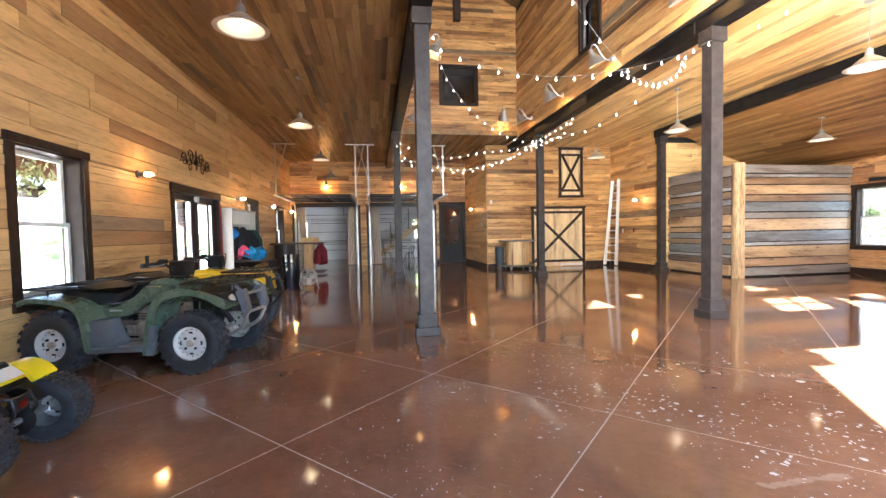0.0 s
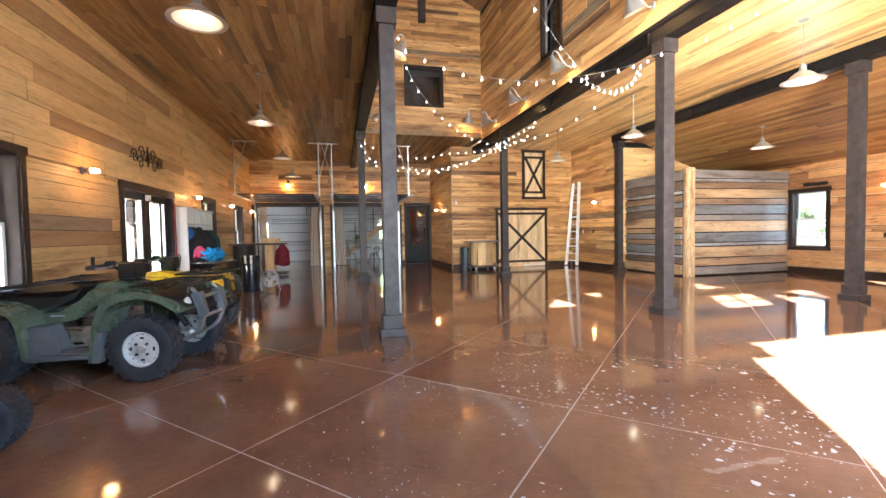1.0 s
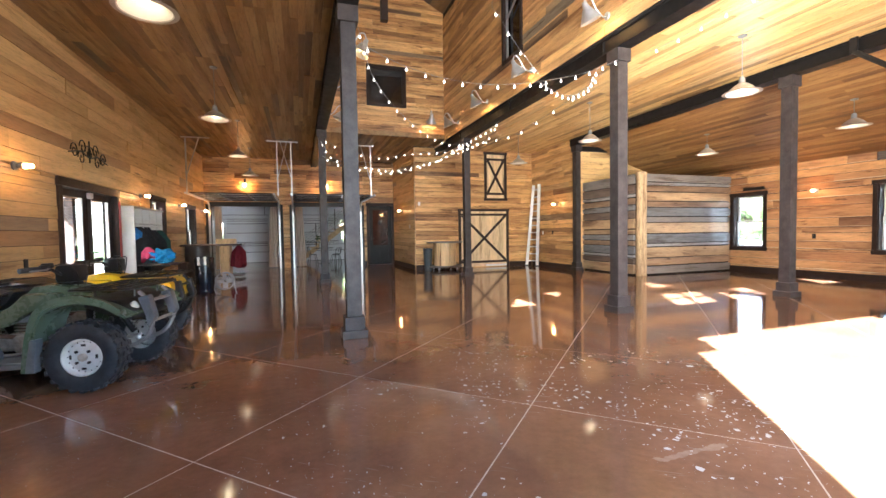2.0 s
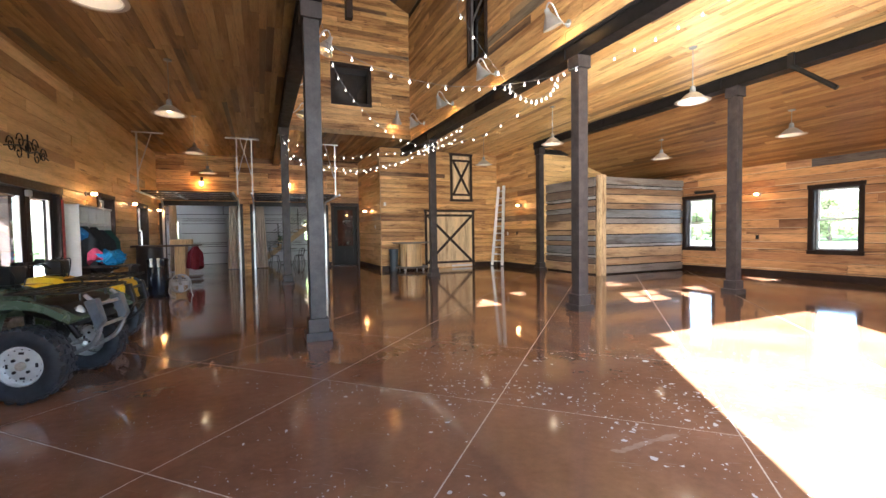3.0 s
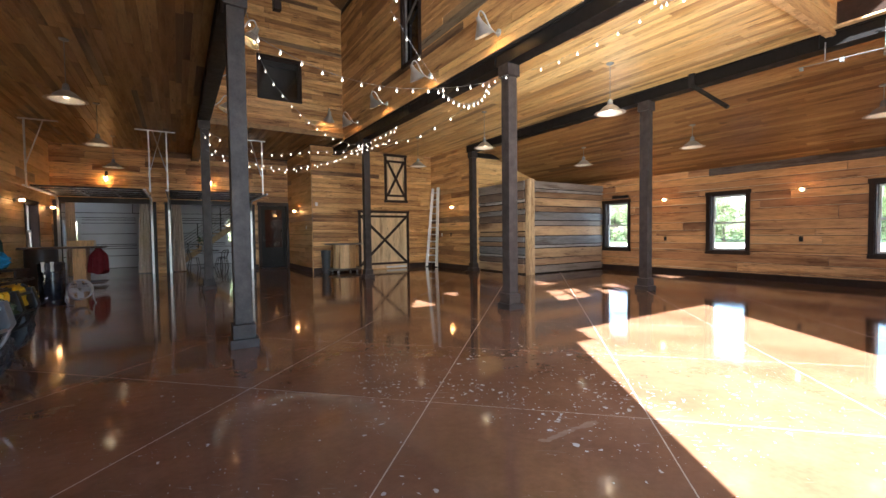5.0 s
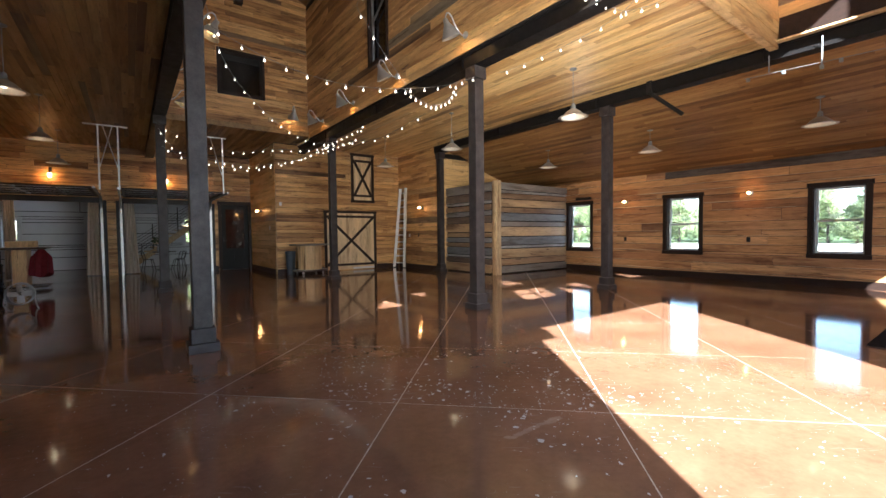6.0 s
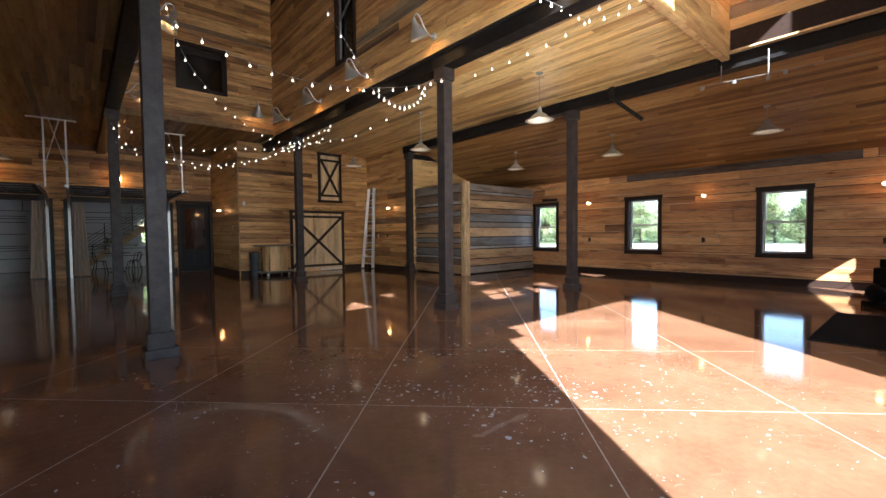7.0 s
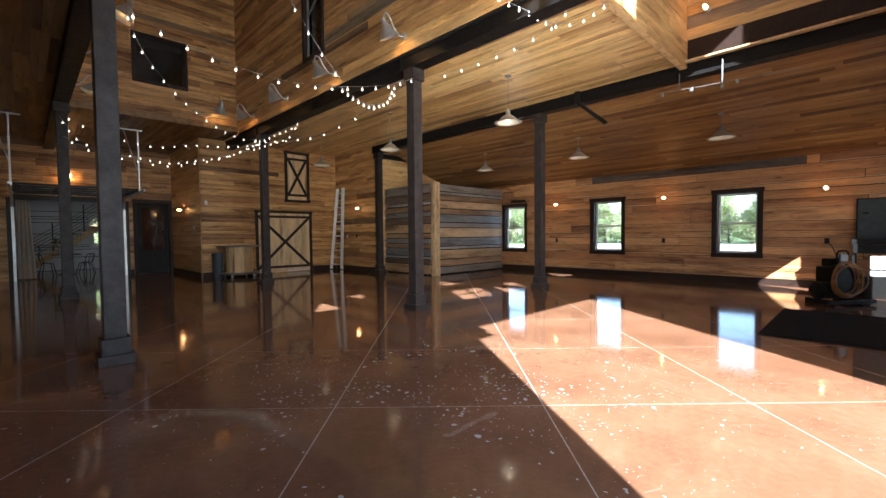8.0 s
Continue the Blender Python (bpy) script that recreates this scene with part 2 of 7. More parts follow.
def floor_material():
    """Brown acid-stained, sealed concrete with drips of white paint and fine scratches."""
    m, nt, b = material("stained_concrete")
    geo = nt.nodes.new("ShaderNodeNewGeometry")
    pos = geo.outputs["Position"]
    cloud = noise_at(nt, pos, 0.9, 6.0, 0.65)
    fine = noise_at(nt, pos, 14.0, 5.0, 0.7)
    col = ramp(nt, cloud, [(0.28, (0.146, 0.071, 0.040)), (0.5, (0.213, 0.110, 0.064)), (0.72, (0.282, 0.153, 0.094))])
    col = mixed(nt, 0.45, col, ramp(nt, fine, [(0.3, (0.68, 0.64, 0.6)), (0.7, (1.22, 1.2, 1.18))]), "MULTIPLY")
    # paint drips: small irregular flecks where a broad patch allows them
    warp = nt.nodes.new("ShaderNodeVectorMath")
    warp.operation = "ADD"
    jig = node(nt, "TexNoise", Scale=11.0, Detail=3.0)
    sc = nt.nodes.new("ShaderNodeVectorMath")
    sc.operation = "SCALE"
    sc.inputs["Scale"].default_value = 0.09
    nt.links.new(pos, jig.inputs["Vector"])
    nt.links.new(jig.outputs["Color"], sc.inputs[0])
    nt.links.new(pos, warp.inputs[0])
    nt.links.new(sc.outputs[0], warp.inputs[1])
    def drips(scale, start, most):
        vor = node(nt, "TexVoronoi", Scale=scale)
        vor.voronoi_dimensions = "2D"
        nt.links.new(warp.outputs[0], vor.inputs["Vector"])
        sep = nt.nodes.new("ShaderNodeSeparateColor")
        nt.links.new(vor.outputs["Color"], sep.inputs[0])
        return vor.outputs["Distance"], ramp(nt, sep.outputs[0], [(start, (0.0,) * 3), (1.0, (most,) * 3)])

    patch = noise_at(nt, pos, 0.8, 3.0)
    way = nt.nodes.new("ShaderNodeVectorMath")
    way.operation = "DISTANCE"
    way.inputs[1].default_value = (2.1, 2.3, 0.0)
    nt.links.new(pos, way.inputs[0])
    trodden = ramp(nt, maths(nt, "DIVIDE", way.outputs["Value"], 8.0), [(0.10, (1, 1, 1)), (0.26, (0.45, 0.45, 0.45)), (0.5, (0.12, 0.12, 0.12)), (1.0, (0.05, 0.05, 0.05))])
    allow = maths(nt, "MULTIPLY", ramp(nt, patch, [(0.42, (0, 0, 0)), (0.56, (1, 1, 1))]), trodden)
    rare = maths(nt, "MULTIPLY", ramp(nt, noise_at(nt, pos, 1.7, 2.0), [(0.50, (0, 0, 0)), (0.58, (1, 1, 1))]), trodden)
    def kept(found, share):
        """Flecks shrink and thin out where the floor is less trodden."""
        return maths(nt, "LESS_THAN", found[0], maths(nt, "MULTIPLY", found[1], share))

    big = kept(drips(5.0, 0.84, 0.20), rare)
    mid_ = kept(drips(13.0, 0.70, 0.28), rare)
    small = kept(drips(34.0, 0.80, 0.40), allow)
    flecks = maths(nt, "MULTIPLY", maths(nt, "MAXIMUM", maths(nt, "MAXIMUM", big, mid_), small), 0.85)
    col = mixed(nt, flecks, col, (0.44, 0.44, 0.46))
    # fine scratches, this way and that
    for turn, way in ((0.5, "x"), (-0.9, "y")):
        rot = nt.nodes.new("ShaderNodeVectorRotate")
        rot.inputs["Angle"].default_value = turn
        nt.links.new(pos, rot.inputs["Vector"])
        mul = nt.nodes.new("ShaderNodeVectorMath")
        mul.operation = "MULTIPLY"
        mul.inputs[1].default_value = (0.10, 1, 1) if way == "x" else (1, 0.10, 1)
        nt.links.new(rot.outputs[0], mul.inputs[0])
        line = ramp(nt, noise_at(nt, mul.outputs[0], 42.0, 1.0), [(0.70, (0, 0, 0)), (0.72, (1, 1, 1))])
        col = mixed(nt, maths(nt, "MULTIPLY", maths(nt, "MULTIPLY", line, 0.45), allow), col, (0.40, 0.36, 0.34))
    # one long pale scrape in the sealer
    off = nt.nodes.new("ShaderNodeVectorMath")
    off.operation = "SUBTRACT"
    off.inputs[1].default_value = (2.100, 1.759, 0.0)
    nt.links.new(warp.outputs[0], off.inputs[0])
    turn_ = nt.nodes.new("ShaderNodeVectorRotate")
    turn_.inputs["Angle"].default_value = 0.017
    nt.links.new(off.outputs[0], turn_.inputs["Vector"])
    split = nt.nodes.new("ShaderNodeSeparateXYZ")
    nt.links.new(turn_.outputs[0], split.inputs[0])
    scrape = maths(nt, "MULTIPLY", maths(nt, "LESS_THAN", maths(nt, "ABSOLUTE", split.outputs[0]), 0.258), maths(nt, "LESS_THAN", maths(nt, "ABSOLUTE", split.outputs[1]), 0.022))
    col = mixed(nt, maths(nt, "MULTIPLY", scrape, maths(nt, "MULTIPLY", fine, 0.75)), col, (0.42, 0.33, 0.27))
    nt.links.new(col, b.inputs["Base Color"])
    rough = maths(nt, "ADD", ramp(nt, cloud, [(0.3, (0.06,) * 3), (0.75, (0.10,) * 3)]), maths(nt, "MULTIPLY", flecks, 0.3))
    nt.links.new(rough, b.inputs["Roughness"])
    b.inputs["Specular IOR Level"].default_value = 0.85
    bump(nt, b, maths(nt, "ADD", noise_at(nt, pos, 3.0, 3.0), maths(nt, "MULTIPLY", fine, 0.03)), 0.012, 0.02)
    return m


M_FLOOR = floor_material()
M_JOINT = plain("pale_dust_in_saw_cut", (0.46, 0.38, 0.32), 0.85, vary=0.3, scale=20)


# ---------------------------------------------------------------- building blocks
def box_into(bm, x0, x1, y0, y1, z0, z1, bevel=0.0):
    r = bmesh.ops.create_cube(bm, size=1.0)
    vs = r["verts"]
    bmesh.ops.scale(bm, vec=(x1 - x0, y1 - y0, z1 - z0), verts=vs)
    bmesh.ops.translate(bm, vec=((x0 + x1) / 2, (y0 + y1) / 2, (z0 + z1) / 2), verts=vs)
    if bevel:
        es = list({e for v in vs for e in v.link_edges})
        bmesh.ops.bevel(bm, geom=es, offset=bevel, segments=2, affect="EDGES", profile=0.6)
    return bm


def box(x0, x1, y0, y1, z0, z1, bevel=0.0):
    return box_into(bmesh.new(), x0, x1, y0, y1, z0, z1, bevel)


def lathe(profile, seg=24, bm=None, m=None):
    """A turned form: profile of (radius, height), about z."""
    bm = bm or bmesh.new()
    rings = []
    for r, z in profile:
        rings.append([bm.verts.new((r * math.cos(a), r * math.sin(a), z)) for a in (2 * math.pi * i / seg for i in range(seg))])
    for a, b in zip(rings, rings[1:]):
        for i in range(seg):
            bm.faces.new((a[i], a[(i + 1) % seg], b[(i + 1) % seg], b[i]))
    if m is not None:
        bmesh.ops.transform(bm, matrix=m, verts=[v for ring in rings for v in ring])
    return bm


def tube(points, radius, seg=8, bm=None, closed=False):
    """A round bar along points."""
    bm = bm or bmesh.new()
    pts = [Vector(p) for p in points]
    rings = []
    n = len(pts)
    up = Vector((0, 0, 1))
    for i, p in enumerate(pts):
        a = pts[(i - 1) % n] if closed or i else p
        b = pts[(i + 1) % n] if closed or i < n - 1 else p
        d = (b - a).normalized()
        side = d.cross(up)
        if side.length < 0.05:
            side = d.cross(Vector((1, 0, 0)))
        side.normalize()
        top = side.cross(d)
        r = radius[i] if isinstance(radius, (list, tuple)) else radius
        rings.append([bm.verts.new(p + side * (r * math.cos(q)) + top * (r * math.sin(q))) for q in (2 * math.pi * k / seg for k in range(seg))])
    pairs = list(zip(rings, rings[1:])) + ([(rings[-1], rings[0])] if closed else [])
    for a, b in pairs:
        for i in range(seg):
            bm.faces.new((a[i], a[(i + 1) % seg], b[(i + 1) % seg], b[i]))
    if not closed:
        bm.faces.new(list(reversed(rings[0])))
        bm.faces.new(rings[-1])
    return bm


def arc(points, steps=8):
    """A smooth line through points (Catmull-Rom)."""
    p = [Vector(q) for q in points]
    p = [p[0] * 2 - p[1]] + p + [p[-1] * 2 - p[-2]]
    out = []
    for i in range(1, len(p) - 2):
        for k in range(steps):
            t = k / steps
            a, b, c, d = p[i - 1], p[i], p[i + 1], p[i + 2]
            out.append(0.5 * ((2 * b) + (c - a) * t + (2 * a - 5 * b + 4 * c - d) * t * t + (3 * b - a - 3 * c + d) * t ** 3))
    out.append(p[-2])
    return out


def finish(name, bm, mat, smooth=False):
    bmesh.ops.recalc_face_normals(bm, faces=bm.faces)
    me = bpy.data.meshes.new(name)
    bm.to_mesh(me)
    bm.free()
    for m in mat if isinstance(mat, (list, tuple)) else (mat,):
        me.materials.append(m)
    if smooth:
        me.polygons.foreach_set("use_smooth", [True] * len(me.polygons))
        me.set_sharp_from_angle(angle=radians(38))
    return me


def part(name, bm, mat, parent=None, label="", smooth=False, m=None):
    ob = new(name, finish(name, bm, mat, smooth))
    if parent is not None:
        ob.parent = parent
    if m is not None:
        ob.matrix_basis = m
    return tagged(ob, label) if label else ob


def thing(name, m, label, category, group="", kind=""):
    ob = new(name)
    ob.empty_display_size = 0.2
    ob.matrix_basis = m
    return tagged(ob, label, category, group, kind)


UNIT = finish("piece", box(-0.5, 0.5, -0.5, 0.5, -0.5, 0.5), M_WALL_Y)


def unit_for(mat):
    me = UNIT.copy()
    me.materials.clear()
    me.materials.append(mat)
    return me


def split_rows(length, height, holes, rows, lens, rng, start=0.0):
    """Boards in courses with staggered butt joints, cut round the holes: (u0, u1, v0, v1) each. rows: the least and the greatest height, or a list of all of them."""
    out, courses, listed = [], [], len(rows) > 2
    v = start
    while v < height - 0.01:
        h = rows[len(courses) % len(rows)] if listed else rng.uniform(*rows)
        courses.append(h)
        v1 = min(v + h, height)
        if height - v1 < rows[0] * 0.4:
            v1 = height
        cuts = sorted({v, v1, *(z for _, _, a, b in holes for z in (a, b) if v + 0.005 < z < v1 - 0.005)})
        joints = [0.0]
        u = -rng.uniform(0, lens[1])
        while u < length:
            u += rng.uniform(*lens)
            if 0.12 < u < length - 0.12:
                joints.append(u)
        joints.append(length)
        for a, b in zip(cuts, cuts[1:]):
            blocked = [(h0, h1) for h0, h1, z0, z1 in holes if z0 < (a + b) / 2 < z1]
            for u0, u1 in zip(joints, joints[1:]):
                spans = [(u0, u1)]
                for h0, h1 in blocked:
                    spans = [q for s0, s1 in spans for q in ((s0, min(s1, h0)), (max(s0, h1), s1)) if q[1] - q[0] > 0.02]
                out += [(s0, s1, a, b) for s0, s1 in spans]
        v = v1
    return out


def boards(parent, boards_list, mat, rng, thick=0.02, gap=0.007, near=None, limit=300, name="board"):
    """Boards on the face y = 0 of a wall, towards -y. Those with near(u, v) true are pieces of their own, up to limit; the rest one mesh."""
    me = unit_for(mat)
    verts, faces, count = [], [], 0
    for u0, u1, v0, v1 in boards_list:
        t = thick + rng.uniform(-0.006, 0.006)
        if near and count < limit and near((u0 + u1) / 2, (v0 + v1) / 2):
            ob = new(name, me)
            ob.parent = parent
            ob.matrix_basis = Matrix.LocRotScale(((u0 + u1) / 2, -t / 2, (v0 + v1) / 2), None, (u1 - u0 - gap, t, v1 - v0 - gap))
            count += 1
            continue
        k = len(verts)
        a, b, c, d = u0 + gap / 2, u1 - gap / 2, v0 + gap / 2, v1 - gap / 2
        verts += [(a, 0, c), (b, 0, c), (b, -t, c), (a, -t, c), (a, 0, d), (b, 0, d), (b, -t, d), (a, -t, d)]
        faces += [(k + 0, k + 3, k + 2, k + 1), (k + 4, k + 5, k + 6, k + 7), (k + 3, k + 7, k + 6, k + 2), (k + 0, k + 4, k + 7, k + 3), (k + 1, k + 2, k + 6, k + 5)]
    if verts:
        rest = bpy.data.meshes.new("boarding")
        rest.from_pydata(verts, [], faces)
        rest.materials.append(mat)
        ob = new("boarding", rest)
        ob.parent = parent
        tagged(ob, kind="stuff")


def beam_between(bm, a, b, width, y0, y1):
    """A flat bar in the wall plane between (u, z) points."""
    a, b = Vector(a), Vector(b)
    d = (b - a).normalized()
    n = Vector((-d.y, d.x)) * (width / 2)
    c = [a + n, a - n, b - n, b + n]
    lo = [bm.verts.new((p.x, y0, p.y)) for p in c]
    hi = [bm.verts.new((p.x, y1, p.y)) for p in c]
    for f in (lo, list(reversed(hi)), *([lo[i], hi[i], hi[(i + 1) % 4], lo[(i + 1) % 4]] for i in range(4))):
        bm.faces.new(f)
    return bm


def wall(name, m, length, z0, z1, holes=(), thick=0.2, label="", mat=None):
    """A wall with its inner face at local y = 0, running along local x; the holes (u0, u1, z0, z1) go through it."""
    us = sorted({0.0, length, *(min(max(u, 0), length) for h in holes for u in h[:2])})
    zs = sorted({z0, z1, *(min(max(z, z0), z1) for h in holes for z in h[2:])})
    bm = bmesh.new()
    for a, b in zip(us, us[1:]):
        for c, d in zip(zs, zs[1:]):
            if not any(h[0] < (a + b) / 2 < h[1] and h[2] < (c + d) / 2 < h[3] for h in holes):
                box_into(bm, a, b, 0, thick, c, d)
    ob = new(name, finish(name, bm, mat or M_BACKING))
    ob.matrix_basis = m
    return tagged(ob, label, "wall", kind="structure")

# ---------------------------------------------------------------- plan
XR, YG, YS = 12.21, 17.45, -1.6             # right wall, wall with the overhead doors, entrance wall
CX, CY = (0.61, 4.62, 8.40), (5.19, 11.33)  # column rows
ZC, ZB0, ZB1 = 4.21, 3.96, 4.18            # aisle ceilings, underside and top of the beams
YN, YX = 12.78, 14.01                        # end of the nave above, wall with the sliding barn door
L0 = Vector((-3.3, 2.0, 0.0))
XN0, XN1 = CX[0] + 0.14, CX[1] - 0.14         # faces of the nave walls
ZS = 2.90                                  # sloping ceiling where it meets the right wall
PX, PY = 8.7, 9.1                          # corner of the plank room
YF = 2.18                                  # front edge of the aisle ceilings
LEFT = pose(L0.x, L0.y, 0, 0, 0, 90)      # along the left wall, u from y = 2
rng = random.Random(7)


def at_left(u, out, z=0.0):
    return LEFT @ Vector((u, -out, z))


# ---- floor
slab = part("floor", box(-4.6, 13.8, -2.2, 24.4, -0.30, -0.0015), M_JOINT)
tagged(slab, "polished brown stained concrete floor with pale diagonal saw cuts", "floor", kind="structure")

# ---- left wall
LW_HOLES = [(2.48, 3.40, 0.68, 2.17), (5.60, 7.54, 0.02, 2.04), (9.57, 10.57, 0.72, 2.18), (12.80, 13.90, 0.74, 2.19)]
wall_left = wall("wall_left", LEFT @ pose(-3.7, 0, 0), 20.5, 0.0, 7.8, [(a + 3.7, b + 3.7, c, d) for a, b, c, d in LW_HOLES],
                 label="long wall of golden brown reclaimed boards")
LW_B = split_rows(20.5, ZC, [(a + 3.7, b + 3.7, c, d) for a, b, c, d in LW_HOLES], (0.17, 0.25), (1.6, 4.6), rng)

# ---- right wall; u runs from the far end towards the entrance
RIGHT = pose(XR, YX, 0, 0, 0, -90)
RW_Y = [(8.59, 0.85), (5.29, 0.86), (2.11, 0.85)]
RW_HOLES = [(YX - y - w / 2, YX - y + w / 2, 0.71, 2.19) for y, w in RW_Y]
wall_right = wall("wall_right", RIGHT, YX - YS, 0.0, ZS + 0.33, RW_HOLES, label="long side wall of golden brown reclaimed boards")
RW_COURSES = (0.198, 0.222, 0.235, 0.245, 0.21, 0.15, 0.22, 0.30, 0.20, 0.20, 0.16, 0.18, 0.20, 0.20)
GREY_Y = (0.85, 5.76)                      # one long weathered board in the top course
RW_B, RW_GREY = [], []
for u0, u1, v0, v1 in split_rows(YX - YS, ZS + 0.02, RW_HOLES, RW_COURSES, (2.6, 7.0), rng):
    if v0 < 2.69:
        RW_B.append((u0, u1, v0, v1))
        continue
    RW_GREY = [(YX - GREY_Y[1], YX - GREY_Y[0], v0, v1)]
    RW_B += [(a, b, v0, v1) for a, b in ((u0, min(u1, YX - GREY_Y[1])), (max(u0, YX - GREY_Y[0]), u1)) if b - a > 0.02]

# ---- wall with the sliding barn door, its return, and the wall behind the ladder
XW0, XW1 = 3.79, 8.37
wall_barn_door = wall("wall_barn_door", pose(XW0, YX, 0), XR + 0.2 - XW0, 0.0, ZC + 0.1, label="end wall of pale brown reclaimed boards")
XW_B = split_rows(XW1 - XW0, ZC, [], (0.12, 0.21), (1.6, 5.0), rng)
wall_return = wall("wall_return", pose(XW0, YG, 0, 0, 0, -90), YG - YX, 0.0, ZC + 0.1, label="short return wall of brown reclaimed boards")
RT_B = split_rows(YG - YX, ZC, [], (0.12, 0.21), (1.6, 5.0), rng)
wall_ladder = wall("wall_ladder", pose(XW1, YX, 0, 0, 0, -90), YX - CY[1] - 0.16, 0.0, ZC + 0.1, label="short side wall of brown reclaimed boards")
LD_B = split_rows(YX - CY[1] - 0.16, ZC, [], (0.12, 0.21), (1.6, 5.0), rng)

# ---- wall with the two overhead doors and the grey door
GX0 = -3.3
GW_HOLES = [(-3.10, -0.71, 0.00, 2.46), (-0.21, 2.40, 0.00, 2.46), (2.75, 3.68, 0.00, 2.42)]
wall_overhead_doors = wall("wall_overhead_doors", pose(GX0, YG, 0), XW0 - GX0, 0.0, ZC + 0.1, [(a - GX0, b - GX0, c, d) for a, b, c, d in GW_HOLES],
                           label="cross wall of brown boards with two overhead door openings")
GW_B = split_rows(XW0 - GX0, ZC, [(a - GX0, b - GX0, c, d) for a, b, c, d in GW_HOLES], (0.12, 0.2), (0.6, 2.6), rng)

# ---- nave walls above the beams, the wall that closes the nave, and the upper front walls
NR_HOLES = [(YN - 8.56, YN - 7.82, 5.07, 6.68)]
wall_nave_right = wall("wall_nave_right", pose(XN1, YN, 0, 0, 0, -90), YN - YF, ZB1, 8.2, NR_HOLES, 0.12, "tall upper nave wall of golden boards")
NR_B = split_rows(YN - YF, 8.0, NR_HOLES, (0.13, 0.19), (2.0, 5.5), rng, ZB1 + 0.02)
wall_nave_left = wall("wall_nave_left", pose(XN0, YF, 0, 0, 0, 90), YN - YF, ZB1, 8.2, (), 0.12, "tall upper nave wall of golden boards")
NL_B = split_rows(YN - YF, 8.0, [], (0.13, 0.19), (2.0, 5.5), rng, ZB1 + 0.02)
NE_HOLES = [(2.09 - XN0, 3.156 - XN0, 5.20, 6.28)]
wall_nave_end = wall("wall_nave_end", pose(XN0, YN, 0), XN1 - XN0, 4.26, 9.4, NE_HOLES, 0.15, "nave end wall of golden boards with an inner window")
NE_B = split_rows(XN1 - XN0, 9.3, NE_HOLES, (0.12, 0.18), (1.8, 4.6), rng, 4.236)
EXTRA = []
for nm, m, ln, z0, z1 in (("wall_front_header_right", pose(XN1, YF, 0), CX[2] - XN1 - 0.06, ZC - 0.1, 8.0), ("wall_front_header_left", pose(-3.4, YF, 0), XN0 + 3.38, ZC - 0.1, 8.0),
                          ("wall_upper_right", pose(CX[2] - 0.11, YF, 0, 0, 0, -90), YF - YS, ZB1 + 0.02, 8.0)):
    w = wall(nm, m, ln, z0, z1, (), 0.1 if "header" in nm else 0.06, "upper wall of pale golden boards", M_PINE)
    EXTRA.append((w, split_rows(ln, z1, [], (0.16, 0.22), (1.0, 3.0), rng, z0 + (0.36 if "upper" in nm else 0.0)), M_WALL_Y if "upper" in nm else M_WALL_X))

# ---- entrance wall behind the camera, with its large opening and the high windows that let the sun in
SU = lambda x: XR - x
SW_HOLES = [(SU(3.88), SU(0.42), 0.0, 4.36), (SU(10.41), SU(9.83), 0.10, 2.83), (SU(1.97), SU(0.95), 5.72, 6.69), (SU(1.97), SU(0.95), 7.26, 7.95),
            (SU(3.35), SU(2.31), 5.72, 6.69), (SU(3.35), SU(2.31), 7.26, 7.95), (SU(6.20), SU(5.45), 6.38, 7.16), (SU(-1.27), SU(-2.30), 6.50, 7.60)]
wall_entrance = wall("wall_entrance", pose(XR, YS, 0, 0, 0, 180), XR + 3.6, 0.0, 9.4, SW_HOLES, 0.05, "entrance wall of brown boards with a wide opening")
SW_B = split_rows(XR + 3.5, 9.0, SW_HOLES, (0.18, 0.24), (1.5, 4.0), rng)

# ---- ceilings: a deck and its boards in one mesh each


def ceiling(name, x0, z0, x1, z1, y0, y1, label, rows=(0.085, 0.14), lens=(0.9, 3.6), mat=None):
    width = math.hypot(x1 - x0, z1 - z0)
    across = Vector((x1 - x0, 0, z1 - z0)) / width
    down = Vector((across.z, 0, -across.x))
    verts, faces = [], []

    def slab_piece(u0, u1, v0, v1, t0, t1):
        k = len(verts)
        for t in (t0, t1):
            for v, u in ((v0, u0), (v1, u0), (v1, u1), (v0, u1)):
                p = Vector((x0, y0, z0)) + across * v + down * t
                verts.append((p.x, p.y + u, p.z))
        faces.extend([(k, k + 3, k + 2, k + 1), (k + 4, k + 5, k + 6, k + 7), (k, k + 1, k + 5, k + 4), (k + 1, k + 2, k + 6, k + 5), (k + 2, k + 3, k + 7, k + 6), (k + 3, k, k + 4, k + 7)])

    slab_piece(0, y1 - y0, 0, width, -0.12, 0.0)
    for u0, u1, v0, v1 in split_rows(y1 - y0, width, [], rows, lens, rng):
        slab_piece(u0 + 0.002, u1 - 0.002, v0 + 0.002, v1 - 0.002, 0.001, 0.016 + rng.uniform(-0.005, 0.005))
    me = bpy.data.meshes.new(name)
    me.from_pydata(verts, [], faces)
    me.materials.append(mat or M_CEIL)
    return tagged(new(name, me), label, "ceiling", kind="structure")


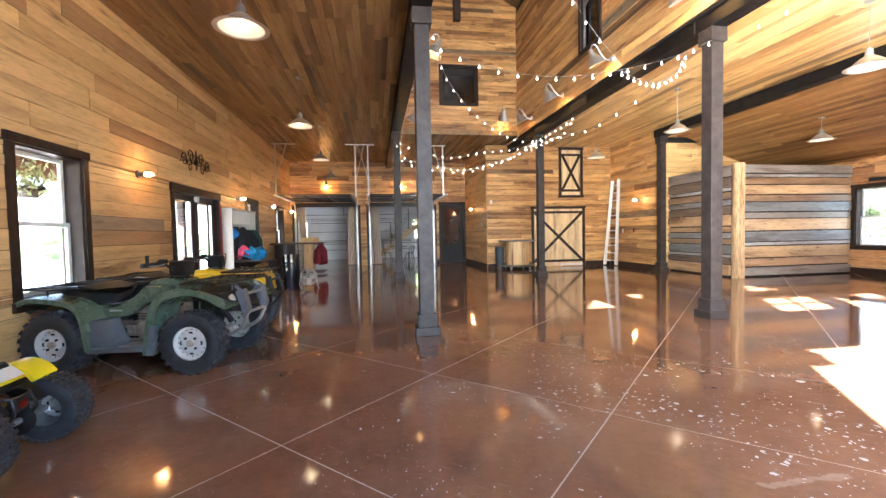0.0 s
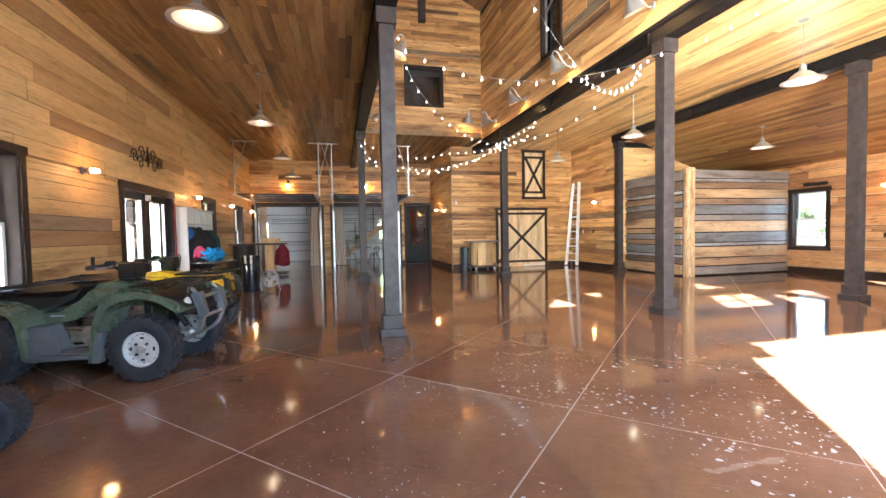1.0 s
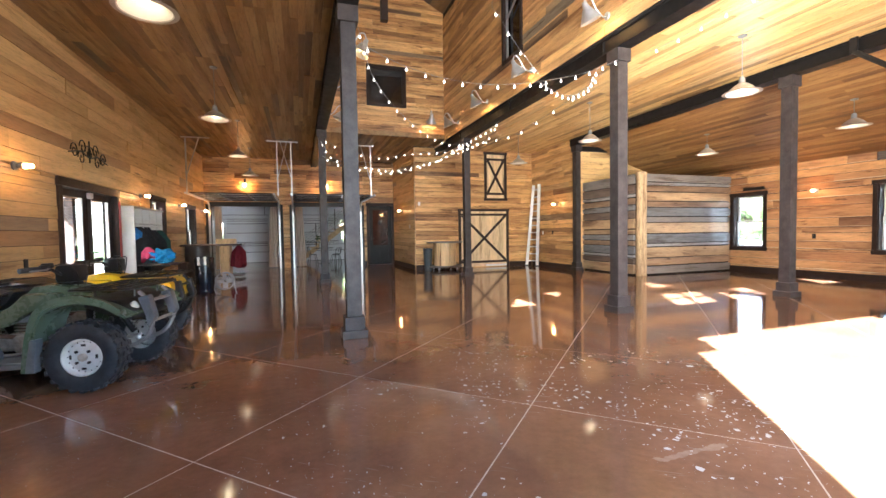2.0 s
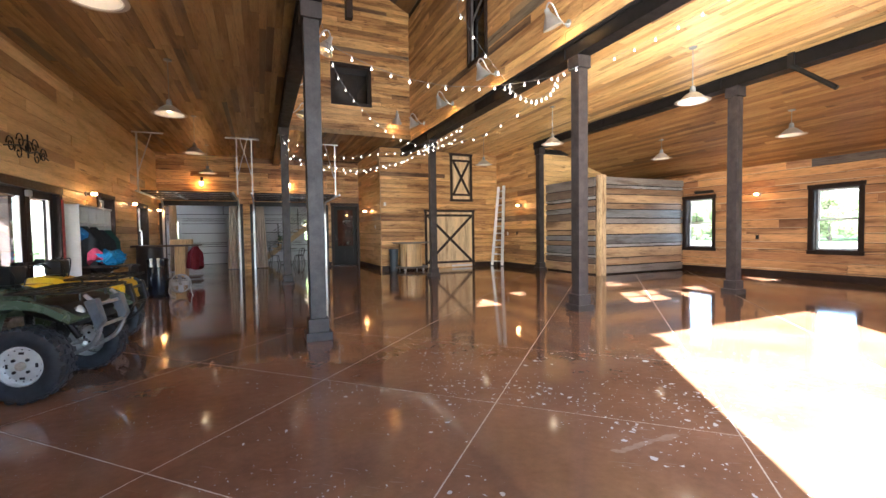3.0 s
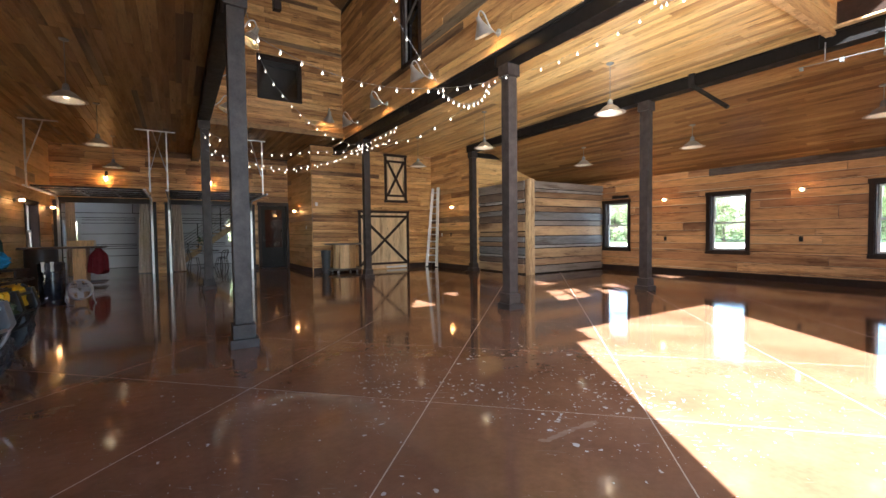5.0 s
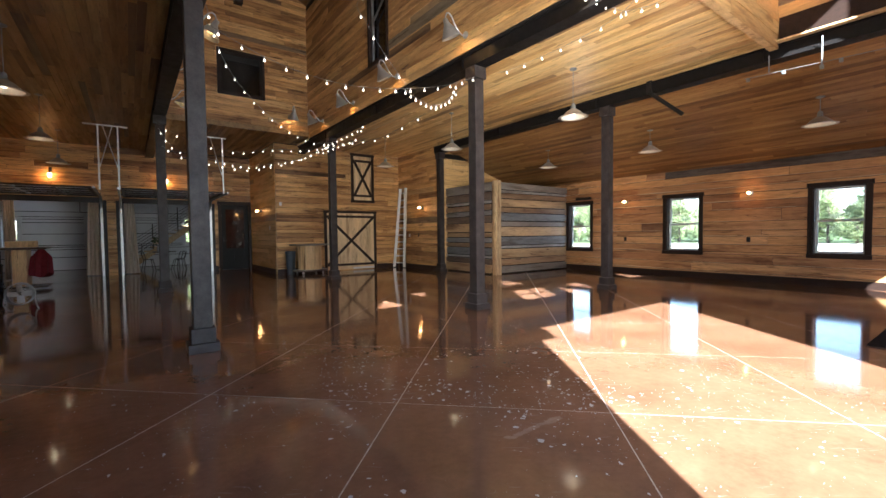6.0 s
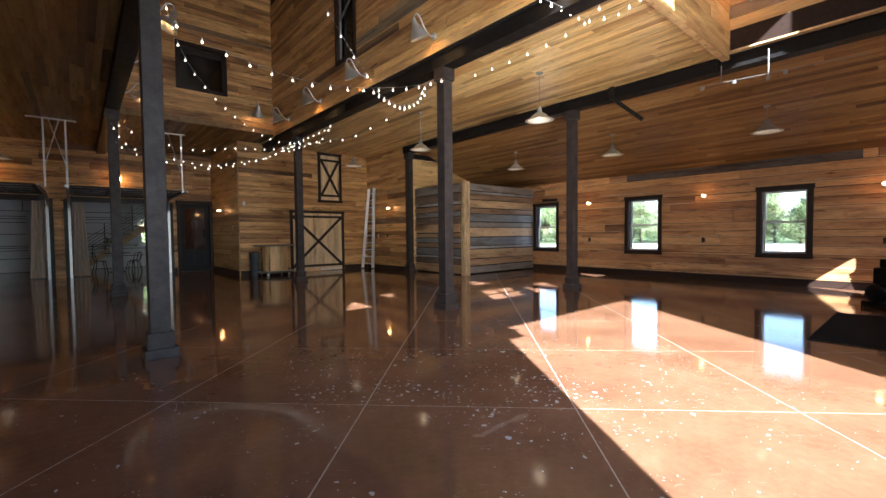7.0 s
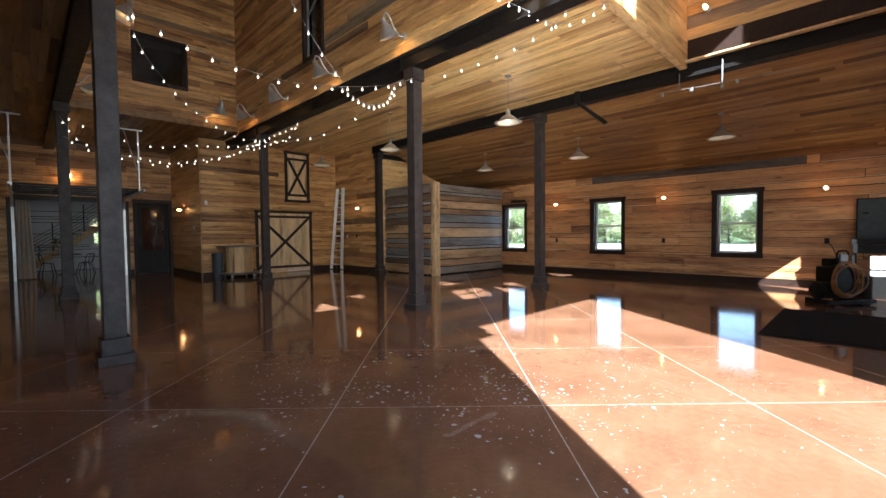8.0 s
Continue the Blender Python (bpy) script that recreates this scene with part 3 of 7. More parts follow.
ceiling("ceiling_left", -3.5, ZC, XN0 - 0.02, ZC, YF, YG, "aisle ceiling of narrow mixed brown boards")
# The gold of these two ceilings is sunlight off the floor, held in the colour.
ceiling("ceiling_middle", XN1 + 0.03, ZC, CX[2] + 0.04, ZC, YF, YX, "glossy aisle ceiling of narrow golden brown boards", mat=M_CEIL_BOUNCE)
ceiling("ceiling_middle_rear", CX[2] + 0.04, ZC, CX[2] + 0.2, ZC, CY[1] + 0.1, YX, "aisle ceiling of narrow golden brown boards", mat=M_CEIL_BOUNCE)
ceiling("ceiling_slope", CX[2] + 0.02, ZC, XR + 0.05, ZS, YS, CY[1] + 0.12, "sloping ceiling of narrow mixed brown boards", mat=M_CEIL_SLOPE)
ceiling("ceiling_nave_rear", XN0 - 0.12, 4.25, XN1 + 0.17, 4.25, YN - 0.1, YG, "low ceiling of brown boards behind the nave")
ceiling("ceiling_nave_left", XN0 - 0.17, 8.09, (XN0 + XN1) / 2, 9.13, YS, YN, "sloping nave roof boards", (0.13, 0.2))
ceiling("ceiling_nave_right", (XN0 + XN1) / 2, 9.13, XN1 + 0.17, 8.09, YS, YN, "sloping nave roof boards", (0.13, 0.2))
ceiling("ceiling_front_left", -3.6, 8.0, XN0 - 0.05, 8.0, YS, YF + 0.06, "upper front ceiling of brown boards", (0.13, 0.2))
ceiling("ceiling_front_right", XN1 + 0.07, 8.0, CX[2] + 0.04, 8.0, YS, YF + 0.06, "upper front ceiling of brown boards", (0.13, 0.2))

# ---- wall above and behind the hewn-board room
wall_hewn_room = wall("wall_hewn_room", pose(XW1, CY[1] + 0.12, 0), XR + 0.2 - XW1, 0.0, ZC + 0.1, label="cross wall of brown reclaimed boards above the plank room")
HR_B = split_rows(XR - XW1, ZC, [], (0.13, 0.2), (0.6, 2.4), rng)

# ---- white room behind the overhead doors
YW = 21.86
WX0 = -4.19
WHITE_HOLES = [(0.41, 0.88, 0.80, 1.98), (2.83, 3.42, 0.80, 2.07), (6.14, 6.56, 0.90, 2.07)]
white_room = wall("wall_white_room", pose(WX0, YW, 0), 8.4, 0.0, 4.4, WHITE_HOLES,
                  label="far wall of white painted shiplap", mat=M_BACKING)
for nm, m, ln in (("wall_white_left", pose(WX0, YG + 0.2, 0, 0, 0, 90), YW - YG - 0.2), ("wall_white_right", pose(WX0 + 8.4, YW, 0, 0, 0, -90), YW - YG - 0.2)):
    wall(nm, m, ln, 0.0, 4.4, (), 0.15, "side wall of white painted shiplap", M_WHITE)
tagged(part("ceiling_white_room", box(WX0 - 0.1, WX0 + 8.5, YG + 0.2, YW + 0.1, 4.4, 4.5), M_WHITE), "plain white ceiling", "ceiling", kind="structure")

# ---- windows


def sash_window(name, m, u0, u1, z0, z1, label, casing=0.09, proud=0.045, depth=0.2, sash=M_VINYL, trim=M_TRIM):
    """A double-hung window in a hole of a wall: dark casing, deep dark jambs, white sashes, two panes."""
    w = thing(name, m, label, "window", kind="structure")
    c = casing
    part("casing_head", box(u0 - c - 0.02, u1 + c + 0.02, -proud - 0.008, 0.0, z1, z1 + c, 0.004), trim, w)
    part("window_sill", box(u0 - c - 0.01, u1 + c + 0.01, -proud - 0.012, 0.0, z0 - c, z0, 0.004), trim, w)
    for a, b in ((u0 - c, u0), (u1, u1 + c)):
        part("casing_side", box(a, b, -proud, 0.0, z0, z1, 0.003), trim, w)
    bm = bmesh.new()
    t = 0.02
    for q in ((u0, u0 + t, z0 + t, z1 - t), (u1 - t, u1, z0 + t, z1 - t), (u0, u1, z0, z0 + t), (u0, u1, z1 - t, z1)):
        box_into(bm, q[0], q[1], -0.02, depth, q[2], q[3])
    part("jamb", bm, trim, w)
    a, b, c0, d = u0 + t, u1 - t, z0 + t, z1 - t
    mid = (c0 + d) / 2
    for k, (lo, hi, y) in enumerate(((c0, mid + 0.02, depth - 0.09), (mid - 0.02, d, depth - 0.05))):
        bm = bmesh.new()
        s = 0.045
        for q in ((a, a + s, lo + s, hi - s), (b - s, b, lo + s, hi - s), (a, b, lo, lo + s), (a, b, hi - s, hi)):
            box_into(bm, q[0], q[1], y, y + 0.035, q[2], q[3])
        sh = part("sash", bm, sash, w)
        pane = part("pane", box(a + s, b - s, y + 0.014, y + 0.02, lo + s, hi - s), M_GLASS, sh)
        pane.visible_shadow = False
    return w


for i, h in enumerate((LW_HOLES[0], LW_HOLES[2], LW_HOLES[3])):
    sash_window(f"window_{i + 1}", LEFT, *h, "white double-hung window in a dark stained casing")
for i, h in enumerate(RW_HOLES):
    sash_window(f"window_{i + 4}", RIGHT, *h, "white double-hung window in a dark stained casing")
for i, h in enumerate(SW_HOLES[2:]):
    u0, u1, z0, z1 = h
    w = thing(f"window_{i + 7}", pose(XR, YS, 0, 0, 0, 180), "high fixed window with a dark cross bar", "window", kind="structure")
    t = 0.05
    bm = bmesh.new()
    for q in ((u0, u0 + t, z0 + t, z1 - t), (u1 - t, u1, z0 + t, z1 - t), (u0, u1, z0, z0 + t), (u0, u1, z1 - t, z1)):
        box_into(bm, q[0], q[1], 0.0, 0.04, q[2], q[3])
    part("window_frame", bm, M_TRIM, w)
    cu, cz = (u0 + u1) / 2, (z0 + z1) / 2
    if i == 4:
        continue
    if i == 5:      # a broad rake board crosses this opening
        part("rake_board", beam_between(bmesh.new(), (cu + 0.42, z1 + 0.08), (cu - 0.42, z0 + 0.22), 0.56, 0.045, 0.075), M_TRIM, w)
        continue
    part("muntin", box(cu - 0.03, cu + 0.03, 0.005, 0.035, z0 + t, z1 - t), M_TRIM, w)
    part("muntin", box(u0 + t, cu - 0.03, 0.005, 0.035, cz - 0.03, cz + 0.03), M_TRIM, w)
    part("muntin", box(cu + 0.03, u1 - t, 0.005, 0.035, cz - 0.03, cz + 0.03), M_TRIM, w)

# ---- baseboards


def baseboard(m, u0, u1, h=0.165, y=-0.024):
    ob = part("baseboard", box(u0, u1, y - 0.02, y, 0.0, h, 0.004), M_TRIM, m=m)
    return tagged(ob, "tall dark stained baseboard", "baseboard", kind="structure")


for a, b in ((-3.6, 5.48), (7.66, YG - 2.03)):
    baseboard(LEFT, a, b)
baseboard(RIGHT, 0.1, YX - YS - 0.02)
baseboard(pose(XW0, YX, 0), 0.0, 1.56)
baseboard(pose(XW0, YX, 0), 3.58, XW1 - XW0 - 0.05)
baseboard(pose(XW0, YG, 0, 0, 0, -90), 0.05, YG - YX)
baseboard(pose(XW1, YX, 0, 0, 0, -90), 0.05, YX - CY[1] - 0.16)
baseboard(pose(GX0, YG, 0), 2.44 - GX0, 2.63 - GX0)
tagged(part("trim", box(CX[2] - 0.155, CX[2] - 0.13, YS, YF - 0.04, ZB1 + 0.03, ZB1 + 0.38), M_TRIM), "tall dark stained baseboard above the beam", "trim", kind="structure")

# ---- steel columns and beams


def steel_column(x, y, top=ZB0, label="grey-brown square steel column with a stepped plinth"):
    c = thing("steel_column", pose(x, y, 0), label, "column", "steel columns")
    bm = box(-0.15, 0.15, -0.15, 0.15, 0.0, 0.10, 0.006)
    part("plinth", bm, M_COLUMN, c)
    part("plinth_block", box(-0.118, 0.118, -0.118, 0.118, 0.10, 0.26, 0.006), M_COLUMN, c)
    part("shaft", box(-0.09, 0.09, -0.09, 0.09, 0.26, top - 0.2, 0.006), M_COLUMN, c)
    part("cap", box(-0.122, 0.122, -0.122, 0.122, top - 0.2, top - 0.012, 0.006), M_COLUMN, c)
    return c


col = steel_column(CX[0], CY[0])
for x, y in ((CX[0], CY[1]), (CX[1], CY[0]), (CX[1], CY[1]), (CX[2], CY[0]), (CX[2], CY[1])):
    copy_thing(col, pose(x, y, 0))


def steel_beam(x, y0, y1, label, turn=0.0):
    b = thing("steel_beam", pose(x, y0, 0, 0, 0, turn), label, "beam", "steel beams", "structure")
    n = y1 - y0
    part("lower_flange", box(-0.12, 0.12, 0, n, ZB0 - 0.01, ZB0 + 0.015), M_BEAM, b)
    part("upper_flange", box(-0.12, 0.12, 0, n, ZB1 - 0.02, ZB1), M_BEAM, b)
    part("web", box(-0.085, 0.085, 0, n, ZB0 + 0.015, ZB1 - 0.02), M_BEAM, b)
    k = 0.9
    while k < n:
        part("stiffener", box(-0.115, 0.115, k, k + 0.02, ZB0 + 0.015, ZB1 - 0.02), M_BEAM, b)
        k += 3.05
    return b


steel_beam(CX[0], YS, YG, "long black steel beam on columns")
steel_beam(CX[1], YS, YX, "long black steel beam on columns")
steel_beam(CX[2], YS, CY[1] + 0.18, "long black steel beam on columns")
tie = part("steel_beam", box(CX[2] + 0.2, XR, CY[1] - 0.06, CY[1] + 0.06, 3.80, 3.94, 0.004), M_BEAM)
tagged(tie, "short black steel tie from a column to the wall", "beam", "steel beams", "structure")

# ---- lamps added in the openings: for the sky and the sunlit yard through the entrance, and the high windows
yard = sky_lamp("daylight_entrance", look((2.15, YS + 0.1, 2.2), (7.5, 8.0, 2.9)), 3.4, 4.0, 7.5, (1.0, 0.94, 0.82))
yard.data.spread = radians(95)
# Added lamp aimed at the middle ceiling, in place of sun reflected by the floor.
bounce_lamp = sky_lamp("daylight_yard", look((2.15, YS + 0.1, 0.8), (7.0, 6.0, 4.3)), 3.4, 1.4, 4.3, (1.0, 0.92, 0.76))
bounce_lamp.data.spread = radians(48)
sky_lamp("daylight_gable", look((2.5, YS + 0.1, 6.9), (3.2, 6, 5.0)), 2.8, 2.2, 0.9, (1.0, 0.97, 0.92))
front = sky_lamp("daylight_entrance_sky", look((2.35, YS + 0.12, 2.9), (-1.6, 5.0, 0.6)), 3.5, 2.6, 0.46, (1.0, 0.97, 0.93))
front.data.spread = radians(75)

# ---------------------------------------------------------------- quad bikes
M_TYRE = plain("dusty_black_rubber", (0.026, 0.029, 0.035), 0.42, vary=0.6, scale=14, relief=0.4)
M_RIM = plain("silver_painted_rim", (0.62, 0.63, 0.62), 0.35, 0.4, vary=0.15)
M_GREEN = plain("dark_green_plastic", (0.086, 0.118, 0.078), 0.26, vary=0.10, scale=3)
M_GREYPL = plain("scuffed_grey_plastic", (0.105, 0.111, 0.120), 0.34, vary=0.4, scale=5)
M_YELLOW = plain("yellow_plastic", (0.72, 0.44, 0.006), 0.3, vary=0.12, scale=5)
M_LEMON = plain("lemon_yellow_plastic", (0.75, 0.62, 0.01), 0.3, vary=0.1, scale=5)
M_SEAT = plain("black_vinyl_seat", (0.012, 0.012, 0.013), 0.35, vary=0.3)
M_RACK = plain("black_rack_tube", (0.014, 0.014, 0.015), 0.38, 0.3)
M_ENGINE = plain("cast_engine_metal", (0.42, 0.37, 0.31), 0.45, 0.3, vary=0.5, scale=22, relief=0.4)
M_EXHAUST = plain("rusty_exhaust", (0.14, 0.09, 0.07), 0.6, 0.4, vary=0.45, scale=12)
M_BARE = plain("worn_bare_metal", (0.42, 0.42, 0.42), 0.38, 0.8, vary=0.25)
M_REDLENS = plain("red_lens", (0.09, 0.007, 0.006), 0.2, vary=0.1, relief=0)
M_LENS = plain("clear_lens", (0.55, 0.56, 0.56), 0.1, 0.3, vary=0.1, relief=0)
M_WHITEPL = plain("white_plastic", (0.68, 0.68, 0.66), 0.35, vary=0.1)

ABOUT_Y = Matrix.Rotation(radians(90), 4, "X")


def wheel_parts(parent, x, y, radius, width, rim_r, side, knobs=22, rim_mat=M_RIM):
    """A knobbly tyre with its dished rim; side is -1 or 1, the way the hub looks."""
    m = Matrix.Translation((x, y, radius)) @ ABOUT_Y
    h = width / 2
    prof = [(rim_r, -h * 0.78), (rim_r + 0.03, -h * 0.95), (radius * 0.82, -h), (radius * 0.93, -h * 0.86), (radius * 0.975, -h * 0.5), (radius * 0.985, 0),
            (radius * 0.975, h * 0.5), (radius * 0.93, h * 0.86), (radius * 0.82, h), (rim_r + 0.03, h * 0.95), (rim_r, h * 0.78)]
    body = lathe(prof, 36)
    bm = bmesh.new()
    for i in range(knobs):
        for row, (z, dz, off) in enumerate(((-h * 0.74, 0.42, 0.0), (-h * 0.26, 0.36, 0.5), (h * 0.26, 0.36, 0.0), (h * 0.74, 0.42, 0.5))):
            a = 2 * math.pi * (i + off) / knobs
            r = radius * (0.985 if row in (1, 2) else 0.955)
            k = bmesh.ops.create_cube(bm, size=1.0)["verts"]
            q = Matrix.Rotation(a, 4, "Z") @ Matrix.Translation((r, 0, z)) @ Matrix.Rotation(0.35 if row % 2 else -0.35, 4, "X") @ Matrix.Diagonal((radius * 0.06, 2.9 * radius / knobs, h * dz, 1))
            bmesh.ops.transform(bm, matrix=q, verts=k)
    tyre = part("tyre", body, M_TYRE, parent, m=m, smooth=True)
    tagged(part("tread", bm, M_TYRE, tyre), kind="stuff")
    s = -side
    rp = [(rim_r + 0.008, -h * 0.8), (rim_r + 0.012, h * 0.8 ), (rim_r - 0.004, h * 0.84), (rim_r - 0.012, h * 0.5), (rim_r * 0.82, h * 0.42), (rim_r * 0.72, h * 0.46),
          (rim_r * 0.55, h * 0.62), (rim_r * 0.34, h * 0.6), (0.0005, h * 0.6)]
    bm = lathe([(r, z * s) for r, z in rp], 32)
    rim = part("rim", bm, rim_mat, tyre, smooth=True)
    part("hub", lathe([(0.034, s * h * 0.58), (0.034, s * h * 0.78), (0.0005, s * h * 0.8)], 14), M_ENGINE, tyre, smooth=True)
    bm = bmesh.new()
    for i in range(4):
        a = math.pi / 4 + i * math.pi / 2
        lathe([(0.012, -0.01), (0.012, 0.012), (0.0005, 0.014)], 8, bm, Matrix.Rotation(a, 4, "Z") @ Matrix.Translation((rim_r * 0.43, 0, s * h * 0.63)))
        k = bmesh.ops.create_cube(bm, size=1.0)["verts"]
        bmesh.ops.transform(bm, matrix=Matrix.Rotation(a + 0.78, 4, "Z") @ Matrix.Translation((rim_r * 0.62, 0, s * h * 0.56)) @ Matrix.Diagonal((0.026, 0.034, 0.004, 1)), verts=k)
    for i in range(16):
        a = i * math.pi / 8
        lathe([(0.007, 0.0), (0.0005, 0.002)], 6, bm, Matrix.Rotation(a, 4, "Z") @ Matrix.Translation((rim_r * 0.84, 0, s * (h * 0.445))))
    tagged(part("bolt_ring", bm, M_RACK, tyre), kind="stuff")
    return tyre


def band(path, y0, y1, thick, bm=None):
    """A curved sheet that follows a side-view path (x, z), from y0 to y1."""
    bm = bm or bmesh.new()
    pts = [Vector((p.x, 0, p.z)) for p in arc([(x, 0, z) for x, z in path], 6)]
    rows = []
    for i, p in enumerate(pts):
        d = (pts[min(i + 1, len(pts) - 1)] - pts[max(i - 1, 0)]).normalized()
        n = Vector((-d.z, 0, d.x)) * thick
        rows.append([bm.verts.new((p.x, y0, p.z)), bm.verts.new((p.x, y1, p.z)), bm.verts.new((p.x + n.x, y1, p.z + n.z)), bm.verts.new((p.x + n.x, y0, p.z + n.z))])
    for a, b in zip(rows, rows[1:]):
        for i in range(4):
            bm.faces.new((a[i], a[(i + 1) % 4], b[(i + 1) % 4], b[i]))
    bm.faces.new(list(reversed(rows[0])))
    bm.faces.new(rows[-1])
    return bm


def outline(points, y0, y1, bevel=0.012, bm=None):
    """A side-view outline (x, z), extruded from y0 to y1 and rounded."""
    one = bmesh.new()
    vs = [one.verts.new((x, y0, z)) for x, z in points]
    f = one.faces.new(vs)
    r = bmesh.ops.extrude_face_region(one, geom=[f])
    bmesh.ops.translate(one, vec=(0, y1 - y0, 0), verts=[v for v in r["geom"] if isinstance(v, bmesh.types.BMVert)])
    if bevel:
        bmesh.ops.bevel(one, geom=list(one.edges), offset=bevel, segments=2, affect="EDGES", profile=0.6)
    if bm is None:
        return one
    me = bpy.data.meshes.new("tmp")
    one.to_mesh(me)
    one.free()
    bm.from_mesh(me)
    bpy.data.meshes.remove(me)
    return bm


def cargo_rack(parent, name, x0, x1, w, z, bars):
    """A rack of bent tube with its cross bars and legs."""
    loop = [(x0, -w, z), (x0 - 0.02, 0, z), (x0, w, z), ((x0 + x1) / 2, w + 0.02, z), (x1, w, z), (x1 + 0.02, 0, z), (x1, -w, z), ((x0 + x1) / 2, -w - 0.02, z)]
    r = part(name, tube(arc(loop, 5), 0.011, 8, closed=True), M_RACK, parent, "black tubular cargo rack")
    for i in range(bars):
        x = x0 + (x1 - x0) * (i + 0.5) / bars
        part("rack_bar", tube([(x, -w, z), (x, w, z)], 0.008, 6), M_RACK, r)
    for y in (-w * 0.5, w * 0.5):
        part("rack_bar", tube([(x0, y, z), (x1, y, z)], 0.008, 6), M_RACK, r)
        for x in (x0 + 0.08, x1 - 0.08):
            part("rack_leg", tube([(x, y, z), (x, y, z - 0.09)], 0.009, 6), M_RACK, r)
    return r


def handlebar(parent, x, z, w=0.36):
    bm = tube(arc([(x - 0.1, -w, z + 0.02), (x - 0.03, -w * 0.55, z + 0.03), (x + 0.02, -0.08, z - 0.04), (x + 0.02, 0.08, z - 0.04), (x - 0.03, w * 0.55, z + 0.03), (x - 0.1, w, z + 0.02)], 6), 0.015)
    tube([(x + 0.02, 0, z - 0.04), (x + 0.08, 0, z - 0.25)], 0.045, 8, bm)
    part("handlebar", bm, M_RACK, parent)
    for s in (-1, 1):
        part("grip", tube([(x - 0.105, s * (w + 0.01), z + 0.02), (x - 0.06, s * (w - 0.12), z + 0.026)], 0.023, 8), M_TYRE, parent)
        part("brake_lever", tube(arc([(x + 0.0, s * (w - 0.16), z + 0.03), (x + 0.02, s * (w - 0.08), z + 0.02), (x - 0.03, s * (w + 0.01), z + 0.015)], 4), 0.007, 6), M_BARE, parent)
    part("instrument_pod", box(x - 0.04, x + 0.12, -0.10, 0.10, z - 0.11, z + 0.05, 0.035), M_RACK, parent, smooth=True)
    for sy in (-1, 1):
        part("brake_reservoir", box(x - 0.05, x + 0.01, *sorted((sy * (w - 0.2), sy * (w - 0.13))), z + 0.03, z + 0.075, 0.01), M_RACK, parent)
        part("cable", tube(arc([(x - 0.02, sy * (w - 0.12), z + 0.03), (x + 0.1, sy * 0.14, z + 0.06), (x + 0.13, sy * 0.06, z - 0.06), (x + 0.1, sy * 0.04, z - 0.2)], 6), 0.006, 6), M_RACK, parent)
    part("switch_box", box(x - 0.06, x + 0.0, -0.24, -0.17, z + 0.0, z + 0.06, 0.012), M_RACK, parent)


